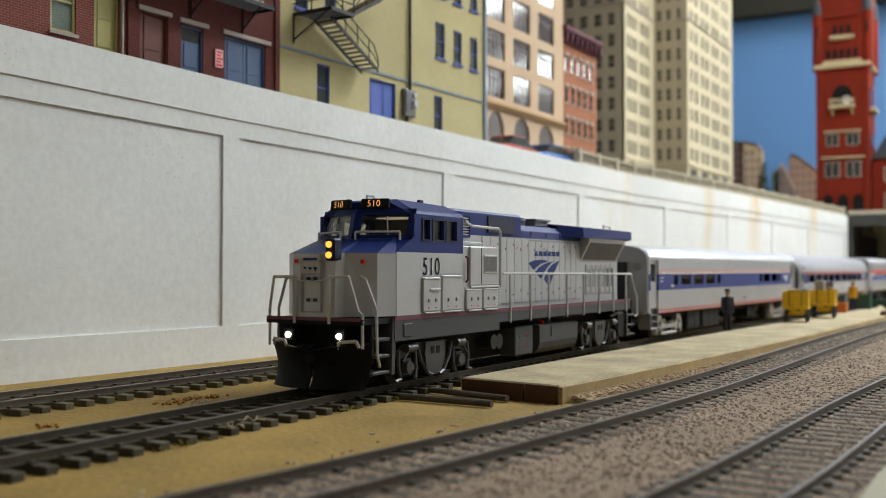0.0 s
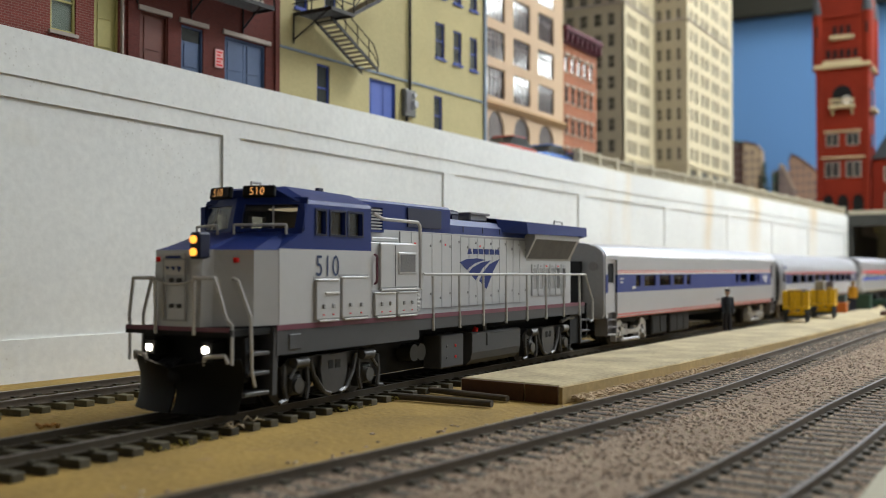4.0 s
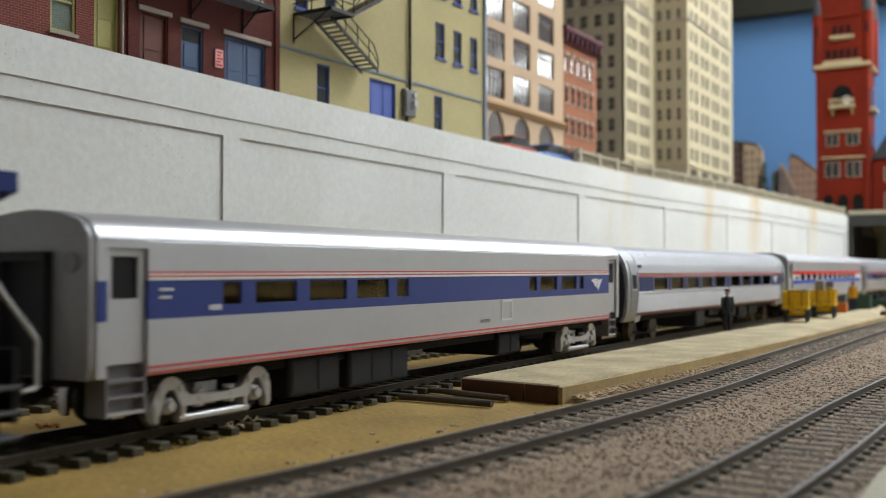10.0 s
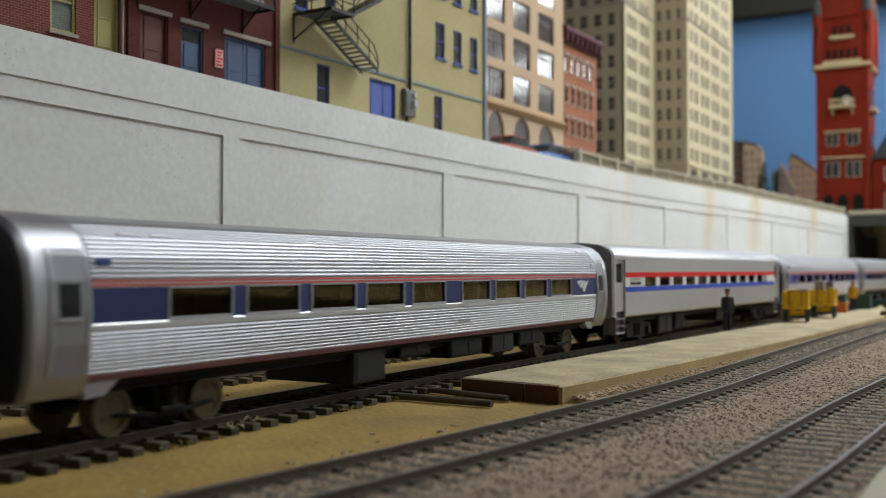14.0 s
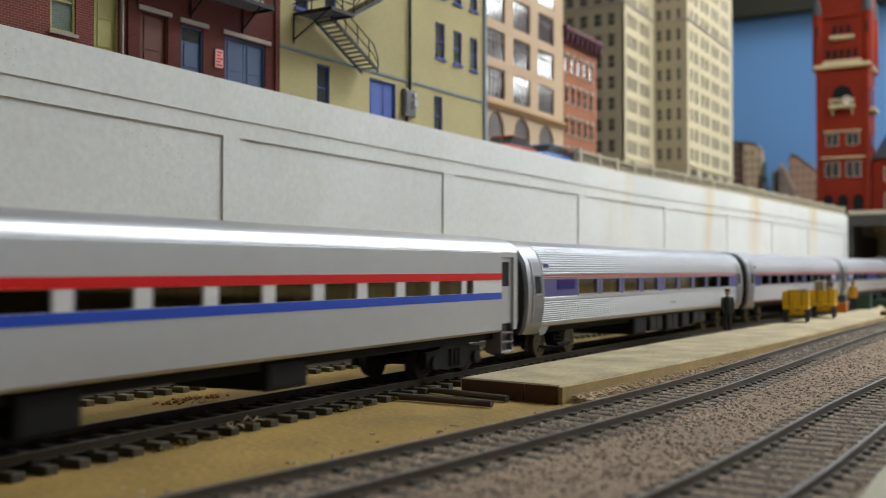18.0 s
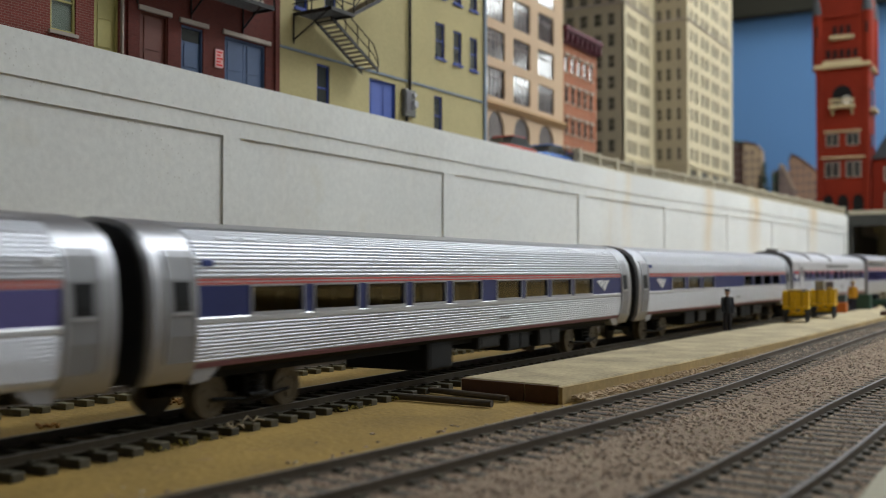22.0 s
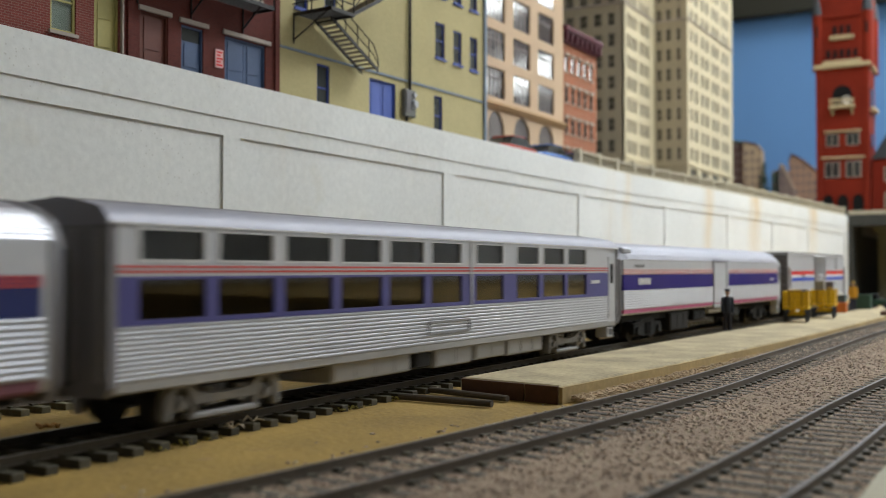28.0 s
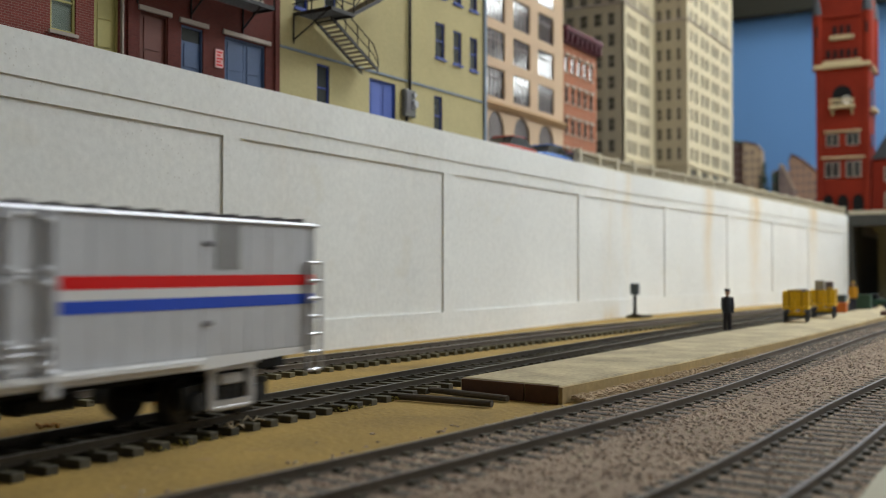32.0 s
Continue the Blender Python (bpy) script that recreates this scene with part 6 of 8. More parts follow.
# ---- smooth-sided coaches with squared roofs ----
def box_coach(label, at, wins, livery, boxes, style):
    ob = vehicle("smooth_coach", label, at, 105)
    F, R = -131.0, 132.0
    part("lower_body", hull(B(), [(-16.8, 12.6), (-17.5, 13.4), (-17.5, 23.9)], F, R), M_SILVER, ob, "flat silver lower sides")
    band = band_plates(ob, F, R, 23.9, 31.8, 17.5, wins, livery, "coloured band between the windows")
    windows(ob, band, wins, 17.5)
    part("upper_body", hull(B(), [(-17.5, 31.8), (-17.5, 39.6), (-17.2, 40.2)], F, R), M_SILVER, ob, "flat silver letterboard")
    part("roof", hull(B(), [(-17.6, 40.0), (-17.4, 41.0), (-16.6, 42.2), (-15.2, 43.4), (-13.0, 44.3), (-9.6, 45.1), (-6, 45.6), (-0.1, 46.0)], -144, 144), M_ROOFS, ob, "bright silver roof", True)
    for s in (-1, 1):
        a, b = (-144, F) if s < 0 else (R, 144)
        core = [(-14.6, 12.6), (-14.6, 40.2)]
        part("vestibule", hull(B(), core, a, b), M_SILVER, ob)
        for q in (-1, 1):
            lo, hi = min(q * 14.6, q * 17.5), max(q * 14.6, q * 17.5)
            e0, e1 = (-144, -141.6) if s < 0 else (141.6, 144)
            part("corner_post", box(B(), e0, e1, lo, hi, 13, 40.2), M_SILVER, ob)
            part("door_header", box(B(), min(s * 131, s * 141.6), max(s * 131, s * 141.6), lo, hi, 38.2, 40.2), M_SILVER, ob)
            d0, d1 = (-141.4, -131.2) if s < 0 else (132.2, 141.4)
            bm = plate(B(), (d0, d1, 15.4, 38.0), [(d0 + 1.6, d1 - 1.8, 28.2, 36.6)], min(q * 16.0, q * 16.7), max(q * 16.0, q * 16.7))
            dr = part("door", bm, M_SILVER, ob, "recessed silver side door")
            part("door_window", box(B(), d0 + 1.6, d1 - 1.8, min(q * 16.1, q * 16.3), max(q * 16.1, q * 16.3), 28.2, 36.6), M_BLACK, dr, "dark door window")
            boarding_steps(ob, d0, d1, q, 11.5, 17.2, (5.4, 8.6, 11.8), 15, M_DKROOF)
        x = s * 144
        endp = [(-16.4, 13), (-17.2, 15), (-17.2, 39.4), (-16.8, 41.0), (-15.6, 42.6), (-13.4, 43.9), (-10, 44.8), (-6, 45.4), (-0.1, 45.8)]
        part("end_wall", hull(B(), endp, min(x, x + s * 1.6), max(x, x + s * 1.6)), mat("end_wall_grey", (0.33, 0.33, 0.33), 0.45, 0.2, 0.12, 150), ob, "grey end wall with rounded shoulders", True)
        part("end_door", box(B(), min(x + s * 1.6, x + s * 2.0), max(x + s * 1.6, x + s * 2.0), -7, 7, 13, 37), M_RUBBER, ob, "black end doorway")
        for k in range(3):
            bm = B()
            plate_x = x + s * (2.0 + k * 0.8)
            for q in (-1, 1):
                box(bm, min(plate_x, plate_x + s * 0.5), max(plate_x, plate_x + s * 0.5), min(q * 5.6, q * 7.4), max(q * 5.6, q * 7.4), 12.5, 37.5)
            box(bm, min(plate_x, plate_x + s * 0.5), max(plate_x, plate_x + s * 0.5), -5.6, 5.6, 35.6, 37.5)
            part("bellows", bm, M_RUBBER, ob)
        bm = B()
        cyl(bm, (x + s * 1.5, -12.6, 35.4), (x + s * 2.3, -12.6, 35.4), 2.0, 14)
        part("marker_lamp", bm, M_ENDG, ob)
        coupler(ob, s * 140, s)
    part("underframe", box(B(), -138, 138, -14, 14, 10, 12.8), M_BLACK, ob)
    under_boxes(ob, boxes)
    seats(ob, -110, 108, z=23.9)
    truck(ob, -108, style, 27.5, "silver outside-frame truck" if style == "silver" else "black outside-frame truck")
    truck(ob, 105, style, 27.5, "silver outside-frame truck" if style == "silver" else "black outside-frame truck")
    return ob


CW = [(-109.1, -103.1, 26.3, 31.3), (-98.2, -83.1, 26.3, 31.3), (-77.9, -62.2, 26.3, 31.3), (-57.5, -42.0, 26.3, 31.3), (-37.7, -31.5, 26.3, 31.3), (51.1, 57.4, 26.3, 31.3), (60.6, 76.0, 26.3, 31.3), (80.7, 95.6, 26.3, 31.3), (98.6, 103.0, 26.3, 31.3)]
car = box_coach("smooth silver dining coach with a broad blue band and few windows", (1 + 297.9) / 2, CW, M_BLUE, [(-83, -62, 2.6, M_DKGREY, "equipment_box"), (-58, -28, 2.4, M_DKGREY, "equipment_box"), (30, 48, 4.5, M_BLACK, "equipment_box")], "silver")
for z0, z1, m in ((31.8, 32.4, M_WHITE), (32.4, 32.8, M_PINK), (32.8, 33.2, M_WHITE), (33.2, 33.6, M_PINK), (14.0, 14.5, M_PINK), (12.9, 13.3, M_PINK)):
    stripe(car, "stripe", -131, 132, z0, z1, 17.5, m)
for s in (-1, 1):
    part("corner_stripe", box(B(), -144.05, -141.55, min(s * 17.4, s * 17.6), max(s * 17.4, s * 17.6), 23.9, 31.8), M_BLUE, car, "blue stripe on the corner post")
arrow_mark(car, 111.5, 25.2, 12, 5.0, 17.55, M_WHITE)
bars(car, -128, -124, 29.6, 30.2, 17.55, M_WHITE, 4)
bars(car, -128, -124.5, 28.0, 28.6, 17.55, M_WHITE, 4)
bars(car, -113.5, -109.5, 25.2, 26.4, 17.55, M_WHITE, 4)
bars(car, 13, 20, 16.6, 17.6, 17.55, M_ENDG, 4)
for s in (-1, 1):
    part("hatch", plate(B(), (28.3, 36.5, 16.6, 23.6), [(28.9, 35.9, 17.2, 23.0)], min(s * 17.5, s * 17.7), max(s * 17.5, s * 17.7)), M_WHITE, car, "outlined side hatch")

HW = [(-106.7 + 19.5 * i, -91.9 + 19.5 * i, 26.2, 30.4) for i in range(11)] + [(106.3, 111.2, 26.2, 30.4)]
car = box_coach("smooth silver coach with bold red, white and blue stripes", (597.2 + 894.8) / 2, HW, M_WHITE, [(-83, -63, 2.6, M_DKGREY, "equipment_box"), (-59, -44, 3.6, M_BLACK, "equipment_box"), (10, 26, 5.0, M_BLACK, "equipment_box")], "black")
stripe(car, "red_stripe", -131, 132, 30.45, 32.7, 17.5, M_RED, "bold red stripe")
stripe(car, "blue_stripe", -131, 132, 23.9, 26.15, 17.5, M_LBLUE, "bold blue stripe")
bars(car, -125, -112, 27.0, 28.2, 17.55, M_DKGREY, 7)
bars(car, -125, -112, 28.8, 30.0, 17.55, M_SILVER, 7)

# ---- dining car with rounded roof and hooded vents ----
car = vehicle("ribbed_diner", "ribbed stainless dining car with rounded roof vents and navy band", (1789.8 + 2088.3) / 2, 105)
DW = [(-109.6, -102.4, 27.6, 32.8), (-94.7, -87.7, 27.6, 32.8), (-73.6, -62.9, 27.6, 32.8), (-52.2, -43.3, 27.6, 32.8), (-33, -24, 26.0, 32.8), (-2, 11, 25.9, 32.8), (22, 34, 25.9, 32.8), (44.4, 57, 26.2, 32.8), (66, 79, 26.4, 32.8), (88.7, 101, 26.4, 32.8), (110, 123, 26.4, 32.8)]
part("lower_body", hull(B(), ribs([(-17.6, 14.3), (-17.6, 25.5)], 1.25, 0.35), -144, 138), M_STEEL, car, "ribbed stainless lower sides")
part("side_sill", hull(B(), [(-16.2, 11.6), (-17.2, 12.4), (-17.5, 14.3)], -144, 138), M_MAROON, car, "maroon painted sill")
band = band_plates(car, -144, 138, 25.5, 33.0, 17.6, DW, M_NAVY, "navy band between the windows")
windows(car, band, DW, 17.6, M_STEEL, True, tinted("diner_glass", (0.42, 0.42, 0.4)))
part("letterboard", hull(B(), [(-17.55, 33.0), (-17.5, 39.0)], -144, 138), M_BOXS, car)
for z0 in (30.9, 31.7, 32.5):
    for a, b in zip([-144] + [w[1] for w in DW], [w[0] for w in DW] + [138]):
        if b - a > 2:
            stripe(car, "red_stripe", a, b, z0, z0 + 0.42, 17.6, M_PINK)
part("roof", hull(B(), ribs([(-17.4, 39.0), (-16.4, 41.6), (-13.6, 44.0), (-10.5, 45.2)], 1.1, 0.14) + [(-10, 45.5), (-5, 46.7), (-0.1, 47.2)], -146, 140), M_ROOFS, car, "bright silver rounded roof", True)
for x0, w in ((-104, 20), (-33, 24)):
    bm = B()
    q = [(-17.3, 40.4), (-15.6, 43.4), (-12.6, 45.6), (-8, 47.2), (-3, 47.9), (3, 47.9), (8, 47.2), (12.6, 45.6), (15.6, 43.4), (17.3, 40.4), (16.2, 40.2), (12, 44.6), (6, 46.6), (0, 47.1), (-6, 46.6), (-12, 44.6), (-16.2, 40.2)]
    prism(bm, q, "x", x0 + w - 5, x0 + w)
    part("roof_hood", bm, M_DKROOF, car, "dark curved roof hood")
bm = B()
bbox(bm, -16, -13, -17.2, -15.4, 40.2, 43.0, 0.3)
part("roof_vent", bm, M_DKROOF, car)
for x in (-140, -127):
    part("roof_vent", cyl(cyl(B(), (x, 0, 46.8), (x, 0, 48.4), 2.4, 12), (x, 0, 48.4), (x, 0, 49.0), 3.2, 12), M_DKROOF, car)
for q in (-1, 1):
    bm = B()
    for i in range(16):
        box(bm, -32 + i * 5.7, -27.4 + i * 5.7, min(q * 17.5, q * 17.75), max(q * 17.5, q * 17.75), 35.2, 37.8)
    part("vent_grille", bm, M_ENDG, car, "long grey vent grille")
    bm = plate(B(), (-126, -114, 14.5, 37.4), [(-122.2, -117.4, 29.2, 35.6)], min(q * 17.7, q * 18.1), max(q * 17.7, q * 18.1))
    dr = part("door", bm, M_BOXS, car, "narrow grey side door")
    part("door_window", box(B(), -122.2, -117.4, min(q * 17.72, q * 17.85), max(q * 17.72, q * 17.85), 29.2, 35.6), M_BLACK, dr)
    boarding_steps(car, -123, -117, q, 13, 17, (4.6, 8.4), 14, M_TRUCK)
for s, x in ((-1, -146), (1, 140)):
    endp = [(-15.5, 10), (-17.6, 14), (-17.6, 39), (-15.4, 43), (-11, 45.6), (-5, 47), (-0.1, 47.4)]
    part("end_wall", hull(B(), endp, min(x, x + s * 2.4), max(x, x + s * 2.4)), M_DKROOF, car, "dark end diaphragm", True)
    part("bellows", box(B(), min(x + s * 2.4, x + s * 3.6), max(x + s * 2.4, x + s * 3.6), -7, 7, 11, 38), M_RUBBER, car)
    coupler(car, x - s * 4, s)
part("vestibule", hull(B(), [(-16.5, 12), (-17.3, 14), (-17.3, 39)], -146, -144), M_BOXS, car)
part("vestibule", hull(B(), [(-16.5, 12), (-17.3, 14), (-17.3, 39)], 138, 140), M_BOXS, car)
arrow_mark(car, -141.3, 25.9, 11.5, 4.6, 17.7, M_WHITE)
bars(car, 24, 33, 18.4, 20.2, 17.95, M_ENDG, 4)
part("underframe", box(B(), -138, 136, -13, 13, 9.8, 12), M_BLACK, car)
under_boxes(car, [(-78, -34, 4.5, M_BLACK, "equipment_box"), (-23, -2, 4.0, M_DKGREY, "equipment_box"), (4, 20, 3.2, M_DKGREY, "equipment_box"), (26, 46, 3.8, M_BLACK, "equipment_box"), (52, 78, 6.0, M_BLACK, "equipment_box")])
truck(car, -103, "black", 27.5, "black outside-frame truck")
truck(car, 105, "black", 27.5, "black outside-frame truck")

# ---- two-row-window sleeper ----
car = vehicle("double_window_sleeper", "tall ribbed sleeper with two rows of windows and violet band", (2088.3 + 2382.7) / 2, 103)
XS = [(-135.1, -117.1)] + [(-112.2 + 22.9 * i, -94.2 + 22.9 * i) for i in range(5)] + [(7.8, 26.8), (38.2, 56.2), (61, 80), (84, 102.5)]
UW = [(a, b, 36.0, 42.0) for a, b in XS]
LW = [(a - 0.4, b + 0.6, 23.9, 32.0) for a, b in XS]
part("lower_body", hull(B(), ribs([(-17.9, 11.6), (-18.1, 22.8)], 1.02, 0.15), -141, 128), M_STEELDULL, car, "ribbed stainless lower sides")
part("side_sill", hull(B(), [(-16, 9.2), (-17.7, 9.8), (-17.9, 11.6)], -141, 138), M_UNDERS, car)
low_band = band_plates(car, -141, 128, 22.8, 32.6, 18.15, LW, mat("sleeper_violet", (0.075, 0.07, 0.22), 0.45, 0, 0.08, 150), "violet band between lower windows")
windows(car, low_band, LW, 18.15, None, False)
part("stripe_rail", hull(B(), [(-18.1, 32.6), (-18.1, 35.2)], -141, 128), M_BOXS, car)
stripe(car, "red_stripe", -141, 128, 33.3, 33.8, 18.1, M_PINK)
stripe(car, "red_stripe", -141, 128, 34.3, 34.8, 18.1, M_PINK)
top_band = band_plates(car, -141, 128, 35.2, 42.8, 18.1, UW, M_BOXS, "silver band between upper windows", "upper_window_band")
windows(car, top_band, UW, 18.1, M_WHITE, False)
part("roof", hull(B(), [(-18.2, 42.8), (-17.8, 44.2), (-15.4, 46.4), (-9, 47.8), (-0.1, 48.4)], -143, 140), mat("sleeper_roof_grey", (0.32, 0.315, 0.35), 0.55, 0.2, 0.1, 120, 0, 1500), car, "dull silver roof", True)
for q in (-1, 1):
    part("roof_gutter", box(B(), -143, 140, min(q * 17.9, q * 18.5), max(q * 17.9, q * 18.5), 42.9, 43.3), M_WHITE, car, "thin pale gutter line")
part("roof_cap", hull(B(), [(-8.5, 47.7), (-0.1, 48.9)], -141, 138), M_DKROOF, car)
part("vestibule", hull(B(), [(-16.4, 9.8), (-17.6, 11.6), (-17.6, 42.8)], 128, 138.5), M_BOXS, car)
for q in (-1, 1):
    bm = plate(B(), (128.6, 136.4, 13.5, 39.5), [(130.4, 134.6, 28, 36.4)], min(q * 17.5, q * 18.2), max(q * 17.5, q * 18.2))
    dr = part("door", bm, M_BOXS, car, "silver side door at the car's end")
    part("door_window", box(B(), 130.4, 134.6, min(q * 17.7, q * 17.9), max(q * 17.7, q * 17.9), 28, 36.4), M_BLACK, dr)
    boarding_steps(car, 128.6, 136, q, 12.5, 17.4, (5, 8.4), 13, M_BOXS)
    plq = plate(B(), (-23, 2.6, 14.6, 18.6), [(-22.3, 1.9, 15.2, 18.0)], min(q * 18.3, q * 18.6), max(q * 18.3, q * 18.6))
    part("number_panel", plq, M_ENDG, car, "outlined grey panel")
    part("vertical_joint", box(B(), 3.6, 4.6, min(q * 18.1, q * 18.5), max(q * 18.1, q * 18.5), 22.8, 42.8), M_BOXS, car)
for s, x in ((-1, -141), (1, 138.5)):
    endp = [(-16.5, 9), (-18.1, 11), (-18.1, 42.6), (-15.2, 46.2), (-9, 47.6), (-0.1, 48.2)]
    part("end_wall", hull(B(), endp, min(x, x + s * 2), max(x, x + s * 2)), M_DKROOF, car, "dark grey ribbed end wall", True)
    for k in range(5):
        part("end_rib", box(B(), min(x + s * 2, x + s * 2.5), max(x + s * 2, x + s * 2.5), -16 + k * 7.2, -14.6 + k * 7.2, 12, 42), M_ENDG, car)
    part("bellows", box(B(), min(x + s * 2, x + s * 4.6), max(x + s * 2, x + s * 4.6), -6.5, 6.5, 11, 38), M_RUBBER, car)
    coupler(car, x - s * 3, s)
bars(car, 108, 118, 28.2, 29.6, 18.2, M_WHITE, 7)
part("underframe", box(B(), -138, 136, -13, 13, 8.4, 9.8), M_BLACK, car)
# Two added dark walls keep the sleeper's windows from showing through.
for y in (-8, 8):
    part("view_block", box(B(), -139, 127, y - 0.5, y + 0.5, 12, 44), M_SEAT, car, "dark wall added inside to block the view through")
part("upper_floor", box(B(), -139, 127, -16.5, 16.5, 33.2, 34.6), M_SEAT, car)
under_boxes(car, [(-67, -28, 4.2, M_UNDERS, "silver_box"), (-26, -16, 4.6, M_DKGREY, "equipment_box"), (-14, 10, 3.8, M_UNDERS, "silver_box"), (12, 34, 4.2, M_UNDERS, "silver_box"), (36, 66, 3.8, M_UNDERS, "silver_box")])
truck(car, -106, "silver", 27.5, "dull grey outside-frame truck", M_ENDG)
truck(car, 92, "silver", 27.5, "dull grey outside-frame truck", M_ENDG)

# ---- baggage car ----
car = vehicle("baggage_car", "ribbed stainless baggage car with violet band and sliding door", (2382.7 + 2675.4) / 2, 100)
F, R = -144, 128
part("lower_body", hull(B(), ribs([(-17.4, 15.8), (-17.5, 24.6)], 1.1, 0.2), F, R), M_STEEL, car, "ribbed stainless lower sides")
part("side_sill", hull(B(), [(-16.3, 13.2), (-17.0, 13.6), (-17.2, 14.1)], F, R), M_BOXS, car)
part("red_sill", hull(B(), [(-17.3, 14.1), (-17.4, 15.8)], F, R), M_MAGENTA, car, "thin magenta sill stripe")
part("side_band", hull(B(), [(-17.5, 24.6), (-17.5, 31.6)], F, R), M_PURPLE, car, "broad violet-blue band")
part("letterboard", hull(B(), [(-17.45, 31.6), (-17.4, 38.4)], F, R), M_BOXS, car, "smooth silver letterboard")
for z0 in (31.9, 32.75, 33.6):
    stripe(car, "red_stripe", F, R, z0, z0 + 0.35, 17.45, M_PINK)
    stripe(car, "white_stripe", F, R, z0 + 0.42, z0 + 0.78, 17.45, M_WHITE)
part("roof", hull(B(), ribs([(-17.5, 38.4), (-16.6, 40.8), (-14.2, 43.2), (-10.6, 44.9)], 0.95, 0.13) + [(-10, 45.2), (-5, 46.3), (-0.1, 46.8)], F + 6, R - 2), M_ROOFB, car, "ribbed silver rounded roof", True)
ROOFP = [(-17.5, 38.4), (-16.7, 40.9), (-14.3, 43.4), (-10.6, 45.1), (-5, 46.4), (-0.1, 46.9)]
for s, x in ((-1, F + 6), (1, R - 2)):
    for k in range(5):
        u0, u1 = k / 5, (k + 1) / 5
        q = 1 - 0.5 * ((u0 + u1) / 2) ** 2.2
        a, b = x + s * 9.2 * u0, x + s * 9.2 * u1
        part("roof_end", hull(B(), [(y * (1 - 0.012 * k), 38.4 + (z - 38.4) * q) for y, z in ROOFP], min(a, b), max(a, b)), M_ROOFB, car, "rounded roof end", True)
for q in (-1, 1):
    dr = part("sliding_door", box(B(), -13.6, 9.6, min(q * 17.6, q * 17.85), max(q * 17.6, q * 17.85), 15.4, 38.0), M_BOXS, car, "ribbed silver sliding door")
    slat = part("slat", bbox(B(), -13.5, 9.5, min(q * 17.7, q * 18.15), max(q * 17.7, q * 18.15), 0, 0.86, 0.2), M_BOXS, dr)
    slat.matrix_basis = pose(0, 0, 15.6 * MM)
    for i in range(1, 23):
        again(slat, 0, 0, 15.6 + i * 0.98)
    part("door_track", box(B(), -15, 12, min(q * 17.5, q * 18.5), max(q * 17.5, q * 18.5), 38.2, 39.0), M_DKROOF, dr)
    part("door_jamb", box(B(), 9.8, 12.4, min(q * 17.4, q * 18.4), max(q * 17.4, q * 18.4), 13, 38.2), M_BOXS, dr)
    part("door_sill", box(B(), -15, 12.4, min(q * 17.4, q * 18.4), max(q * 17.4, q * 18.4), 13, 14.8), M_BOXS, dr)
    part("vestibule", box(B(), R, R + 8, min(0, q * 17), max(0, q * 17), 13, 38.4), M_BOXS, car)
    ed = part("end_side_door", box(B(), R + 1, R + 7, min(q * 17, q * 17.5), max(q * 17, q * 17.5), 14, 37), M_BOXS, car)
    part("door_window", box(B(), R + 2.0, R + 6.0, min(q * 17.4, q * 17.6), max(q * 17.4, q * 17.6), 26.6, 35.6), M_DKROOF, ed)
    bm = B()
    bbox(bm, -142, -132, min(q * 13, q * 16.6), max(q * 13, q * 16.6), 41.0, 44.0, 0.8)
    part("roof_vent", bm, M_STEEL, car, "shiny roof vent box")
    boarding_steps(car, R + 1, R + 7, q, 12.5, 16.8, (4.8, 8.4), 13, M_BOXS)
for s, x in ((-1, F - 1), (1, R + 8)):
    endp = [(-15.5, 10), (-16.9, 14), (-16.9, 38.4), (-14, 41.0), (-10, 42.2), (-5, 42.8), (-0.1, 43.0)]
    part("end_wall", hull(B(), endp, min(x, x + s * 2.2), max(x, x + s * 2.2)), M_DKROOF, car, "dark end wall", True)
    part("bellows", box(B(), min(x + s * 2.2, x + s * 4.4), max(x + s * 2.2, x + s * 4.4), -6.5, 6.5, 10, 38), M_RUBBER, car)
    coupler(car, x - s * 3, s)
bars(car, -126, -110, 27.0, 30.0, 17.5, M_WHITE, 6)
bars(car, 108.5, 118, 26.8, 28.2, 17.5, M_WHITE, 5)
bars(car, -130, -118, 35.0, 36.4, 17.4, M_ENDG, 7)
part("underframe", box(B(), -136, 130, -13, 13, 9.8, 12.8), M_BLACK, car)
under_boxes(car, [(-77, -50, 3.0, M_DKGREY, "equipment_box"), (-41, -21, 7.0, M_BLACK, "equipment_box"), (-14, 8, 9.6, M_BOXS, "step_box"), (20, 44, 6.0, M_BLACK, "equipment_box")])
truck(car, -105, "black", 27.5, "black outside-frame truck")
truck(car, 92, "black", 27.5, "black outside-frame truck")

